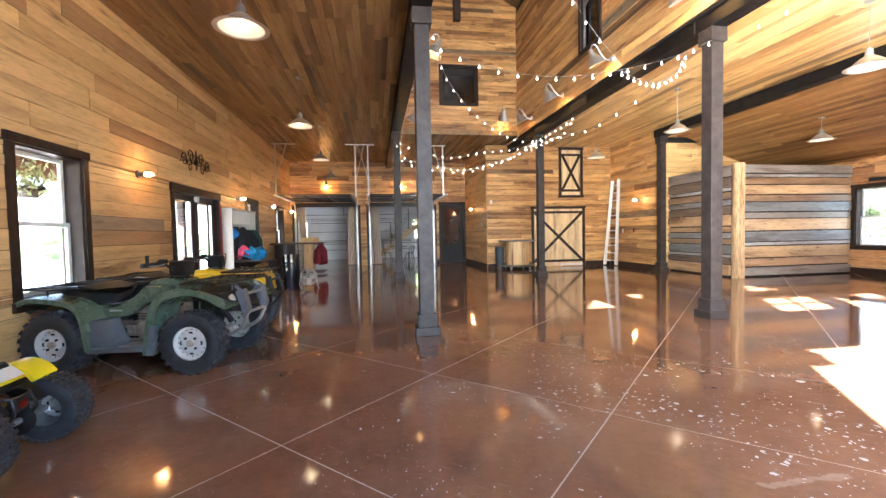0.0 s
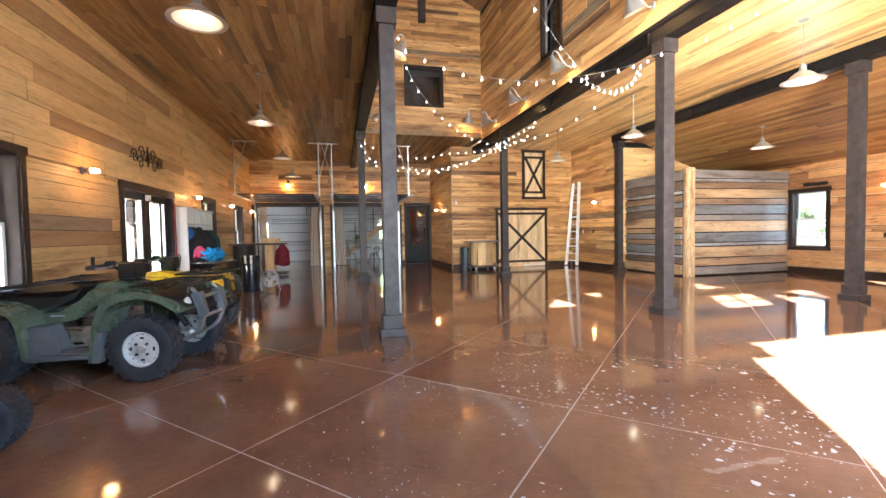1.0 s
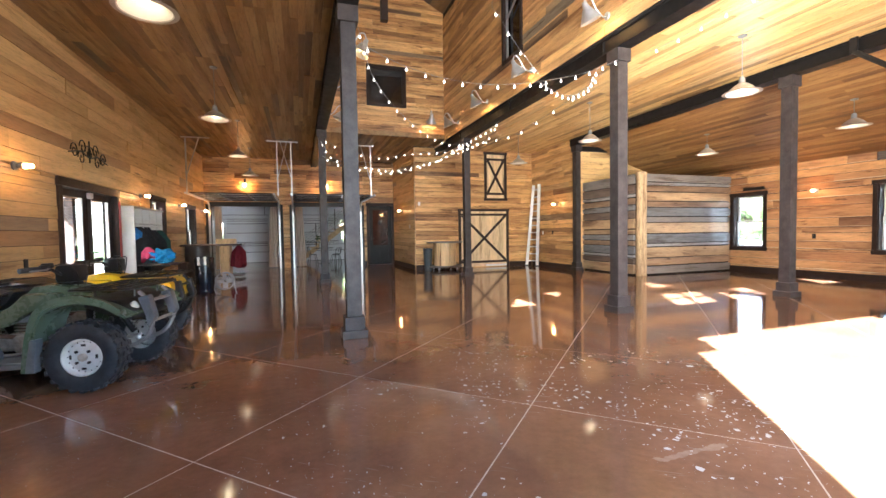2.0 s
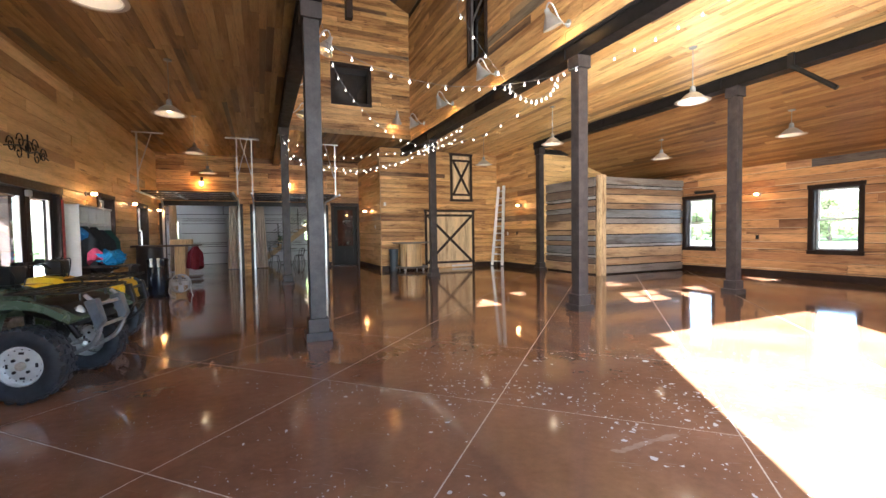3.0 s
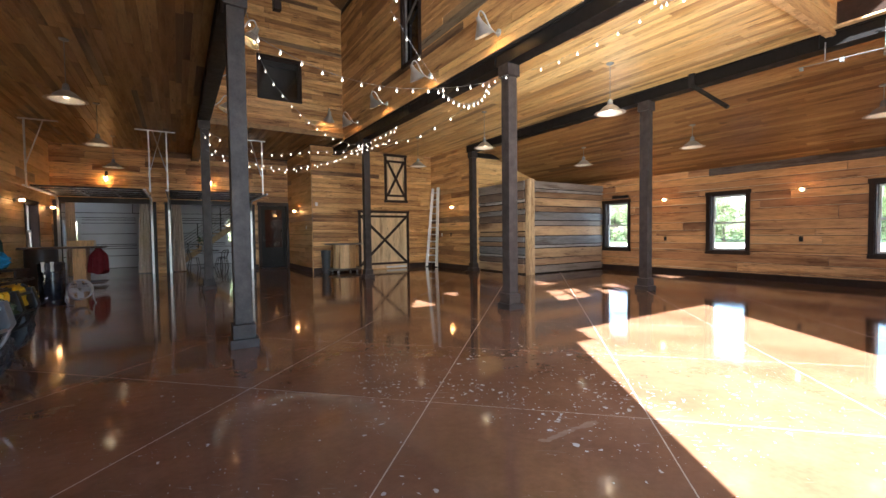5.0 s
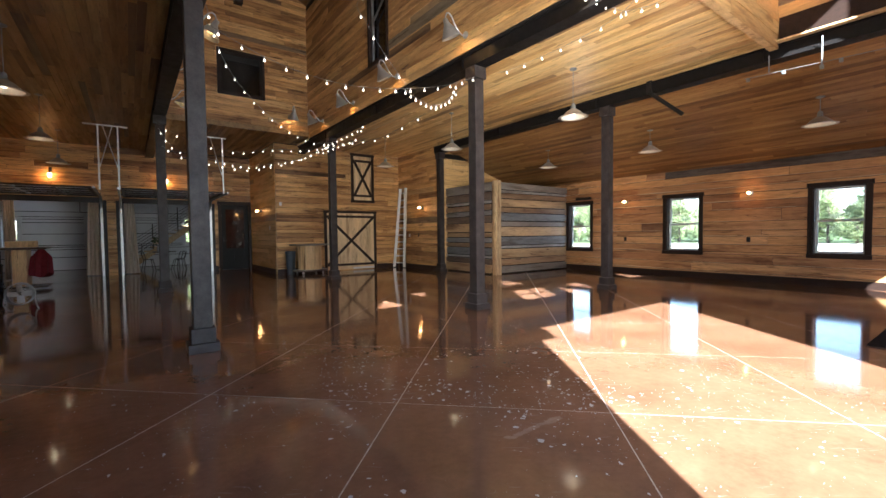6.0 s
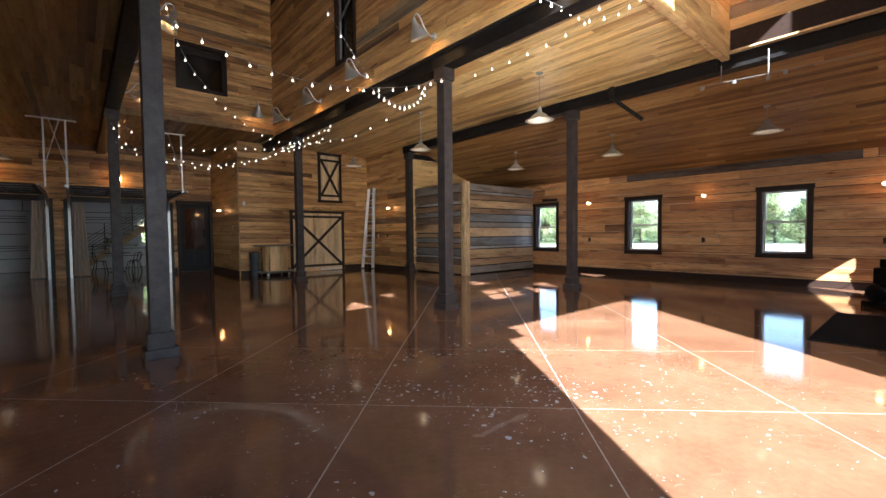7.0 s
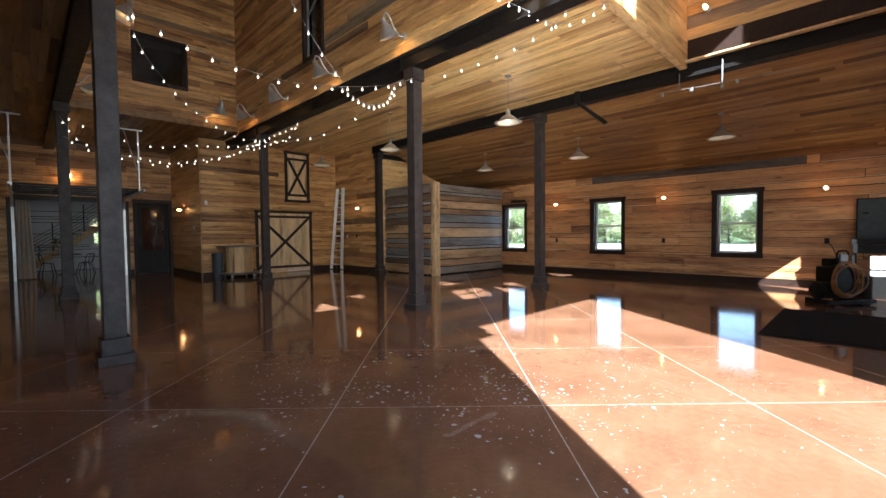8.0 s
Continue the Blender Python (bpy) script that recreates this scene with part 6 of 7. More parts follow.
stair()
tb = thing("bistro_table", pose(1.03, 19.31, 0, 0, 0, 0.0) @ Matrix.Scale(0.934, 4), "small round metal table", "table")
part("tabletop", lathe([(0.0005, 0.72), (0.42, 0.72), (0.425, 0.735), (0.42, 0.75), (0.0005, 0.75)], 28), M_STEEL, tb)
part("pedestal", tube([(0, 0, 0.02), (0, 0, 0.72)], 0.03, 10), M_STEEL, tb)
part("foot", lathe([(0.0005, 0.0), (0.26, 0.0), (0.25, 0.02), (0.04, 0.05), (0.0005, 0.05)], 24), M_STEEL, tb)


def stool(m):
    s = thing("metal_chair", m, "grey metal bistro chair with a low back", "chair", "bistro chairs")
    part("seat", lathe([(0.0005, 0.44), (0.17, 0.44), (0.18, 0.45), (0.17, 0.46), (0.0005, 0.455)], 20), M_STEEL, s)
    for sx in (-1, 1):
        for sy in (-1, 1):
            part("leg", tube([(sx * 0.12, sy * 0.12, 0.44), (sx * 0.2, sy * 0.2, 0.0)], 0.014, 8), M_STEEL, s)
    part("backrest", tube(arc([(-0.16, 0.13, 0.45), (-0.18, 0.2, 0.72), (0, 0.22, 0.80), (0.18, 0.2, 0.72), (0.16, 0.13, 0.45)], 6), 0.014, 8), M_STEEL, s)
    return s


st = stool(pose(0.53, 19.06, 0, 0, 0, 102.4) @ Matrix.Scale(0.937, 4))
copy_thing(st, pose(1.47, 18.94, 0, 0, 0, -57.6) @ Matrix.Scale(0.934, 4))
copy_thing(st, pose(1.58, 19.65, 0, 0, 0, -117.6) @ Matrix.Scale(0.931, 4))
M_LEAF = plain("dark_leaf", (0.05, 0.085, 0.03), 0.5, vary=0.4, scale=20)
M_PETAL = plain("pale_petal", (0.70, 0.55, 0.40), 0.7, vary=0.3, scale=30)
vase = thing("flower_vase", pose(0.87, 19.31, 0.701) @ Matrix.Scale(0.934, 4), "glass vase of pale flowers on the round table", "vase")
part("vase", lathe([(0.0005, 0.0), (0.06, 0.0), (0.07, 0.1), (0.045, 0.2), (0.06, 0.25), (0.05, 0.25), (0.035, 0.2), (0.0005, 0.02)], 18), M_LENS, vase, smooth=True)
run = random.Random(11)
for nm, mt, k, sz in (("foliage", M_LEAF, 60, 0.07), ("blossom", M_PETAL, 34, 0.05)):
    bm = bmesh.new()
    for i in range(k):
        d = Vector((run.gauss(0, 1), run.gauss(0, 1), run.gauss(0.5, 0.7))).normalized() * run.uniform(0.08, 0.24)
        q = bmesh.ops.create_icosphere(bm, subdivisions=1, radius=sz * run.uniform(0.5, 1))["verts"]
        bmesh.ops.transform(bm, matrix=Matrix.Translation(d + Vector((0, 0, 0.36))) @ Euler((run.random() * 3, run.random() * 3, 0)).to_matrix().to_4x4() @ Matrix.Diagonal((1, 0.7, 0.25, 1)), verts=q)
    part(nm, bm, mt, vase)

# ---------------------------------------------------------------- locker with coats, beside the double door
M_LOCKER = plain("off_white_locker_paint", (0.66, 0.65, 0.60), 0.45, vary=0.08)


def crumple(size, seed, sub=3, rough=0.28):
    """A soft heap of cloth: a lump with folds."""
    bm = bmesh.new()
    bmesh.ops.create_icosphere(bm, subdivisions=sub, radius=1.0)
    for v in bm.verts:
        p = v.co.copy()
        k = 1 + rough * noise.noise(p * 1.7 + Vector((seed, 0, 0))) + rough * 0.6 * noise.noise(p * 4.1 + Vector((0, seed, 0)))
        v.co = Vector((p.x * size[0], p.y * size[1], p.z * size[2])) * k
    return bm


def garment(size, seed):
    """A hanging garment: narrow shoulders, vertical folds that deepen downwards, an uneven hem."""
    bm = bmesh.new()
    rows, n, rings = 14, 40, []
    for j in range(rows + 1):
        t = j / rows
        w = size[0] * (0.30 + 0.70 * min(1.0, t * 3.2) + 0.12 * t)
        d = size[1] * (0.40 + 0.50 * min(1.0, t * 2.0))
        ring = []
        for i in range(n):
            a = 2 * math.pi * i / n
            f = 1 + (0.06 + 0.16 * t) * math.sin(7 * a + seed + 1.3 * t) + 0.07 * t * math.sin(3 * a + 2 * seed)
            hem = 0.05 * t * math.sin(2 * a + seed) + 0.03 * t * math.sin(5 * a)
            ring.append(bm.verts.new((w * f * math.cos(a), d * f * math.sin(a), size[2] * (1 - 2 * t) + hem)))
        rings.append(ring)
    for a, b2 in zip(rings, rings[1:]):
        for i in range(n):
            bm.faces.new((a[i], a[(i + 1) % n], b2[(i + 1) % n], b2[i]))
    bm.faces.new(rings[0])
    bm.faces.new(list(reversed(rings[-1])))
    return bm


def cloth(name, p, size, color, label, seed, category, rough=0.28):
    hung = category in ("jacket", "coat", "towel")
    ob = part(name, garment(size, seed) if hung else crumple(size, seed, 4, rough), plain(name + "_cloth", color, 0.8, vary=0.2, scale=16), smooth=True)
    ob.matrix_basis = Matrix.Translation(p) @ (Matrix.Rotation(radians(-8), 4, "Z") if p[1] < 14 and hung else Matrix.Identity(4))
    return tagged(ob, label, category)


lk = thing("locker", LEFT @ pose(7.71, -0.046, 0) @ Matrix.Diagonal((0.937, 1, 0.977, 1)), "off-white open coat locker with cubbies and hooks", "locker")
LU, LD, LH = 1.9, 0.21, 1.9
part("side_panel", box(0, 0.03, -LD, 0, 0.0, LH, 0.003), M_LOCKER, lk)
part("side_panel", box(LU - 0.03, LU, -LD, 0, 0.0, LH, 0.003), M_LOCKER, lk)
part("back_panel", box(0.03, LU - 0.03, -0.02, 0, 0.05, LH), M_LOCKER, lk)
part("top_panel", box(-0.02, LU + 0.02, -LD - 0.02, 0, LH, LH + 0.03, 0.003), M_LOCKER, lk)
for z in (1.56, 0.45):
    part("shelf", box(0.03, LU - 0.03, -LD, -0.02, z, z + 0.025, 0.002), M_LOCKER, lk)
for i in range(1, 4):
    u = LU * i / 4
    part("divider", box(u - 0.012, u + 0.012, -LD, -0.02, 0.06, LH), M_LOCKER, lk)
    part("apron", beam_between(bmesh.new(), (u - 0.16, 1.35), (u + 0.16, 1.52), 0.03, -LD + 0.02, -LD + 0.04), M_LOCKER, lk)
for i in range(4):
    for k in (0.15, 0.35):
        part("coat_hook", tube(arc([(LU * i / 4 + k, -0.02, 1.42), (LU * i / 4 + k, -0.08, 1.40), (LU * i / 4 + k, -0.1, 1.45)], 4), 0.008, 6), M_BLACK, lk)
for u, z, sz, col, nm, lb, cat in ((7.92, 1.09, (0.15, 0.16, 0.34), (0.012, 0.012, 0.014), "black_jacket", "black jacket hanging in the locker", "jacket"),
                                   (8.34, 1.04, (0.17, 0.16, 0.38), (0.014, 0.013, 0.015), "black_coat", "long black coat hanging in the locker", "coat"),
                                   (8.79, 1.01, (0.16, 0.15, 0.36), (0.010, 0.012, 0.016), "dark_coat", "dark coat hanging in the locker", "coat"),
                                   (9.23, 1.06, (0.15, 0.15, 0.32), (0.012, 0.055, 0.045), "green_coat", "dark green coat hanging in the locker", "coat"),
                                   (7.88, 1.32, (0.10, 0.13, 0.12), (0.03, 0.20, 0.55), "baseball_cap", "bright blue cap hanging in the locker", "cap")):
    cloth(nm, at_left(u, 0.24, z), ((sz[0] * 1.5, sz[1] * 0.75, sz[2] * 1.15) if cat != "cap" else sz), col, lb, u * 3, cat)
cloth("pink_towel", at_left(7.77, 0.45, 0.95), (0.11, 0.05, 0.12), (0.62, 0.06, 0.14), "pink towel hanging over a quad bike rack", 4.2, "towel")
cloth("blue_bag", at_left(7.92, 0.66, 0.87), (0.20, 0.26, 0.14), (0.03, 0.30, 0.62), "bright blue crumpled bag", 7.7, "bag", 0.5)
bench = thing("bench", Matrix.Translation(at_left(7.91, 0.62, 0.0)) @ Matrix.Rotation(radians(-8), 4, "Z"), "dark stained bench in front of the locker", "bench")
part("bench_seat", box(-0.45, 0.45, -0.2, 0.2, 0.70, 0.74, 0.006), M_TRIM, bench)
for x in (-0.42, 0.38):
    part("bench_side", box(x, x + 0.04, -0.18, 0.18, 0.0, 0.70, 0.004), M_TRIM, bench)
red = part("red_board", box(-0.03, 0.03, -0.02, 0.0, 0.0, 1.25, 0.004), plain("red_enamel", (0.36, 0.03, 0.02), 0.4, vary=0.2))
red.matrix_basis = LEFT @ pose(7.61, -0.05, 0.70)
tagged(red, "narrow red painted board beside the locker", "board")

# ---------------------------------------------------------------- bar counter, drum, crate
M_DARKTOP = plank_wood("dark_counter_top", "x", [(0, (0.055, 0.035, 0.024)), (1, (0.085, 0.055, 0.038))], (0.3, 0.5))
bc = thing("bar_counter", pose(-2.56, 14.34, 0) @ Matrix.Scale(0.963, 4), "dark topped bar counter on a drum and a pine panel", "counter")
part("counter_top", box(-0.92, 0.95, -0.42, 0.42, 1.02, 1.075, 0.008), M_DARKTOP, bc)
part("drum", lathe([(0.0005, 0.0), (0.32, 0.0), (0.33, 0.03), (0.33, 0.98), (0.32, 1.02), (0.0005, 1.02)], 30, m=Matrix.Translation((-0.38, 0, 0))), plain("dark_drum_paint", (0.05, 0.042, 0.042), 0.4), bc, smooth=True)
part("pine_panel", box(0.30, 0.57, -0.30, 0.30, 0.10, 1.02, 0.006), M_PINE, bc)
part("foot_shelf", box(0.16, 0.96, -0.40, 0.40, 0.06, 0.10, 0.006), M_DARKTOP, bc)
cr = part("wooden_crate", box(-0.28, 0.28, -0.18, 0.18, 0.0, 0.16, 0.008), M_PINE)
cr.matrix_basis = pose(-2.14, 14.43, 1.035) @ Matrix.Scale(0.963, 4)
tagged(cr, "small pine crate on the bar counter", "crate")
cloth("red_jacket", (-1.77, 14.18, 0.67), (0.18, 0.16, 0.31), (0.16, 0.008, 0.018), "dark red jacket hung on the bar counter end", 2.3, "jacket", 0.22)

M_NAVY = plain("black_blue_drum", (0.012, 0.014, 0.022), 0.22, vary=0.3)
kg = thing("bottle_bin", pose(-2.01, 10.50, 0, 0, 0, 0.0) @ Matrix.Scale(0.971, 4), "glossy black drum bin with two white clips at the rim", "bin")
part("bin_body", lathe([(0.0005, 0.0), (0.19, 0.0), (0.20, 0.02), (0.20, 0.80), (0.19, 0.83), (0.17, 0.83), (0.165, 0.05), (0.0005, 0.04)], 32), M_NAVY, kg, smooth=True)
for z in (0.06, 0.44, 0.78):
    part("band", lathe([(0.20, z), (0.208, z + 0.005), (0.208, z + 0.03), (0.20, z + 0.035)], 32), M_NAVY, kg, smooth=True)
for x in (-0.08, 0.05):
    part("clip", outline([(x - 0.025, 0.66), (x + 0.03, 0.66), (x + 0.02, 0.76), (x + 0.03, 0.845), (x - 0.03, 0.845), (x - 0.02, 0.76)], -0.225, -0.195, 0.006), M_WHITEPL, kg, "white clip")

M_FAN = plain("dull_fan_steel", (0.46, 0.47, 0.48), 0.4, 0.6, vary=0.2)
fan = thing("floor_fan", pose(-1.59, 10.36, 0, 0, 0, 27.4) @ Matrix.Scale(0.970, 4), "silver drum floor fan on a tube stand", "fan")
tilt = Matrix.Translation((0, 0, 0.28)) @ Matrix.Rotation(radians(78), 4, "X")
part("drum", lathe([(0.19, -0.07), (0.20, -0.07), (0.20, 0.07), (0.19, 0.07), (0.19, -0.07)], 32, m=tilt), M_FAN, fan, smooth=True)
bm = bmesh.new()
for r in (0.05, 0.09, 0.13, 0.17):
    tube([tilt @ Vector((r * math.cos(2 * math.pi * i / 24), r * math.sin(2 * math.pi * i / 24), 0.072)) for i in range(24)], 0.003, 5, bm, True)
for i in range(6):
    a = math.pi * i / 6
    tube([tilt @ Vector((0.19 * math.cos(a), 0.19 * math.sin(a), 0.072)), tilt @ Vector((-0.19 * math.cos(a), -0.19 * math.sin(a), 0.072))], 0.003, 5, bm)
part("grille", bm, M_FAN, fan)
for i in range(4):
    a = 2 * math.pi * i / 4
    bl = box(0.03, 0.17, -0.05, 0.05, -0.004, 0.004)
    bmesh.ops.transform(bl, matrix=tilt @ Matrix.Rotation(a, 4, "Z") @ Matrix.Rotation(0.4, 4, "X"), verts=bl.verts)
    part("blade", bl, M_FAN, fan)
for s in (-1, 1):
    part("stand", tube(arc([(s * 0.20, 0, 0.28), (s * 0.22, 0.02, 0.1), (s * 0.2, -0.1, 0.015), (s * 0.18, -0.2, 0.015)], 5), 0.012, 8), M_FAN, fan)
wb = part("storage_tub", box(-0.22, 0.22, -0.16, 0.16, 0.0, 0.24, 0.02), M_WHITEPL, smooth=True)
wb.matrix_basis = pose(-2.80, 11.26, 0, 0, 0, 0.0) @ Matrix.Scale(0.972, 4)
tagged(wb, "white plastic storage tub on the floor", "tub")

# ---------------------------------------------------------------- compressor, mat, workbench, panel
M_MAT = plain("black_rubber_mat", (0.006, 0.006, 0.007), 0.85, vary=0.3, scale=30, relief=0.3, spec=0.12)
# Black for the right-hand corner; the corner's darkness is put into the colour.
M_CORNER_BLACK = plain("sooty_black_casing", (0.008, 0.0075, 0.007), 0.6, vary=0.4, scale=14, spec=0.2)
mat = part("rubber_mat", box(6.29, 8.58, -0.70, 0.81, 0.001, 0.016, 0.004), M_MAT)
tagged(mat, "large black rubber mat on the floor", "mat")
M_HOSE = plain("orange_air_hose", (0.30, 0.12, 0.02), 0.5, vary=0.15)
cp = thing("air_compressor", pose(9.83, 0.27, 0, 0, 0, -35.6) @ Matrix.Scale(0.968, 4), "black air compressor with a coiled orange hose", "air compressor")
part("tank", tube([(-0.40, 0, 0.24), (-0.36, 0, 0.24), (0.36, 0, 0.24), (0.40, 0, 0.24)], [0.09, 0.15, 0.15, 0.09], 22), M_CORNER_BLACK, cp, smooth=True)
part("pump", box(-0.24, 0.12, -0.14, 0.14, 0.39, 0.66, 0.03), M_CORNER_BLACK, cp, smooth=True)
part("cylinder_head", box(-0.18, -0.02, -0.09, 0.09, 0.66, 0.80, 0.02), M_CORNER_BLACK, cp)
part("motor", tube([(0.14, 0, 0.48), (0.38, 0, 0.48)], 0.1, 18), M_CORNER_BLACK, cp, smooth=True)
part("handle", tube(arc([(-0.14, -0.15, 0.66), (-0.16, -0.16, 0.90), (-0.05, -0.16, 0.94), (0.06, -0.16, 0.90), (0.04, -0.15, 0.66)], 6), 0.016, 8), M_CORNER_BLACK, cp)
part("control_plate", box(-0.13, 0.03, -0.19, -0.16, 0.76, 0.88, 0.006), M_GREYPL, cp)
run = random.Random(31)
for k in range(6):
    r, cx, cz = 0.25 + 0.03 * (k % 3) + run.uniform(-0.01, 0.02), -0.04 + run.uniform(-0.03, 0.03), 0.45 + run.uniform(-0.03, 0.02)
    sq, ph = run.uniform(0.9, 1.08), run.uniform(0, 6)
    part("hose_coil", tube([(cx + r * sq * math.cos(2 * math.pi * i / 36), -0.20 - 0.020 * k + 0.012 * math.sin(6 * math.pi * i / 36 + ph), cz + r * math.sin(2 * math.pi * i / 36) * (1.02 - 0.03 * k)) for i in range(36)], 0.011, 8, closed=True), M_HOSE, cp, smooth=True)
part("front_casing", box(-0.25, 0.22, -0.19, -0.13, 0.20, 0.70, 0.03), M_CORNER_BLACK, cp, smooth=True)
part("gauge", lathe([(0.0005, 0.0), (0.035, 0.0), (0.035, 0.02), (0.0005, 0.022)], 16, m=Matrix.Translation((-0.1, -0.19, 0.72)) @ ABOUT_Y), M_BARE, cp)
part("drive_belt_guard", lathe([(0.0005, -0.02), (0.13, -0.02), (0.14, 0.0), (0.13, 0.02), (0.0005, 0.02)], 24, m=Matrix.Translation((0.22, 0.16, 0.56)) @ ABOUT_Y), M_CORNER_BLACK, cp, smooth=True)
for x in (-0.3, 0.3):
    part("skid", box(x - 0.03, x + 0.03, -0.24, 0.24, 0.0, 0.09, 0.01), M_CORNER_BLACK, cp)
part("skid_bar", box(-0.5, 0.5, -0.30, -0.24, 0.03, 0.09, 0.01), M_CORNER_BLACK, cp)
pb = thing("electrical_panel", RIGHT @ pose(YX - 0.05, -0.022, 1.06), "grey steel electrical panel on the wall", "electrical panel")
part("cabinet", box(0.0, 0.62, -0.10, 0.0, 0.0, 0.84, 0.006), M_CORNER_BLACK, pb)
# Panel grey taken down in colour for the dark corner.
part("cover", box(0.02, 0.60, -0.115, -0.10, 0.02, 0.82, 0.004), plain("grey_panel_paint", (0.070, 0.088, 0.092), 0.5, spec=0.25), pb)
part("latch", box(0.10, 0.18, -0.122, -0.115, 0.52, 0.55), M_CORNER_BLACK, pb)
wk = thing("workbench", pose(XR - 0.36, -0.44, 0), "dark low workbench against the wall", "workbench")
part("bench_top", box(-0.30, 0.30, -0.55, 0.55, 0.98, 1.08, 0.008), M_CORNER_BLACK, wk)
part("drawer_front", box(-0.31, -0.30, -0.52, 0.52, 0.80, 0.975, 0.004), M_CORNER_BLACK, wk)
part("bench_shelf", box(-0.28, 0.28, -0.5, 0.5, 0.30, 0.34, 0.005), M_CORNER_BLACK, wk)
for x in (-0.25, 0.25):
    for y in (-0.5, 0.5):
        part("leg", box(x - 0.03, x + 0.03, y - 0.03, y + 0.03, 0.0, 0.98), M_CORNER_BLACK, wk)
jug = thing("plastic_jug", pose(11.05, -0.27, 0, 0, 0, 0.0) @ Matrix.Scale(0.964, 4), "white plastic fuel jug on a dark crate", "jug")
part("crate", box(-0.2, 0.2, -0.2, 0.2, 0.0, 0.42, 0.01), M_CORNER_BLACK, jug)
part("jug_body", box(-0.12, 0.12, -0.12, 0.12, 0.42, 0.80, 0.035), M_WHITEPL, jug, smooth=True)
part("strap", box(-0.126, 0.126, -0.126, 0.126, 0.53, 0.56, 0.01), M_CORNER_BLACK, jug, "dark strap")
part("cap", lathe([(0.0005, 0.80), (0.03, 0.80), (0.03, 0.815), (0.0005, 0.82)], 14), M_REDLENS, jug, "red cap")

# ---------------------------------------------------------------- outlets, switches, brackets


def outlet(m, mat=M_BLACK, label="small dark wall outlet with a cover plate"):
    o = thing("wall_outlet", m, label, "outlet", "wall outlets and switches")
    part("cover_plate", box(-0.04, 0.04, -0.012, 0.0, -0.06, 0.06, 0.003), mat, o)
    for z in (-0.025, 0.025):
        part("socket", box(-0.018, 0.018, -0.016, -0.012, z - 0.014, z + 0.014, 0.002), mat, o)


for u, z in ((4.68, 0.95), (5.59, 1.15)):
    outlet(LEFT @ pose(u, -0.024, z))
for y in (0.49, 3.74, 6.94):
    outlet(RIGHT @ pose(YX - y, -0.024, 1.03))
side = pose(XW1, YX, 0, 0, 0, -90)
outlet(side @ pose(0.80, -0.024, 1.21), M_WHITEPL, "white wall switch on the boards")
outlet(side @ pose(1.40, -0.024, 1.22))
outlet(side @ pose(2.63, -0.024, 1.22))
outlet(pose(3.93, YX - 0.024, 2.28), M_WHITEPL, "white wall switch on the boards")
outlet(pose(XW0, 14.68, 1.52, 0, 0, -90) @ pose(0, -0.024, 0), M_WHITEPL, "white wall switch on the boards")

br = thing("beam_bracket", pose(CX[2] - 0.125, 4.20, 0), "black steel arm bolted to the beam", "bracket")
part("strap", box(-0.035, 0.0, -0.05, 0.05, ZB0 - 0.02, ZB1 + 0.02, 0.003), M_BLACK, br)
part("arm", tube([(-0.02, 0.0, ZB0 + 0.02), (-0.03, -0.63, 3.41)], 0.038, 10), M_BLACK, br)
tagged(part("beam_ledge", box(CX[2] - 0.22, CX[2] - 0.115, YS + 0.05, YF - 0.01, ZB1 + 0.004, ZB1 + 0.034, 0.003), M_PINE), "narrow golden board on top of the beam", "trim", kind="structure")
cl = thing("conduit_rack", pose(CX[2] - 0.17, 0, 0), "pale grey conduit clamps and rail under the beam", "conduit")
part("rail", tube([(0.0, 2.59, 3.75), (0.0, 0.52, 3.66)], 0.006, 8), M_SHADE, cl)
part("upright", tube([(0.0, 2.26, 4.02), (0.0, 2.26, 3.76)], 0.009, 8), M_SHADE, cl)
part("upright", tube([(0.0, 1.62, 4.09), (0.0, 1.62, 3.65)], 0.011, 8), M_SHADE, cl)
for y, z in ((2.54, 3.72), (2.07, 3.70), (1.62, 3.64), (1.41, 3.67)):
    part("clamp", box(-0.025, 0.025, y - 0.022, y + 0.022, z - 0.03, z + 0.03, 0.006), M_SHADE, cl)

head = part("wall_speaker", box(-0.27, 0.27, -0.10, 0.0, 0.0, 0.085, 0.012), M_BLACK)
head.matrix_basis = RIGHT @ pose(YX - 8.40, -0.024, 2.32)
tagged(head, "slim black box mounted above the window casing", "speaker")
cord = part("power_cord", tube(arc([(XR - 0.04, 0.50, 1.02), (XR - 0.10, 0.40, 0.90), (XR - 0.5, 0.30, 0.70), (XR - 1.3, 0.22, 0.86), (XR - 2.2, 0.12, 0.72)], 8), 0.009, 6), M_BLACK)
tagged(cord, "black power cord from the outlet to the compressor", "cord")

# ---------------------------------------------------------------- outdoors: ground, porch, trees


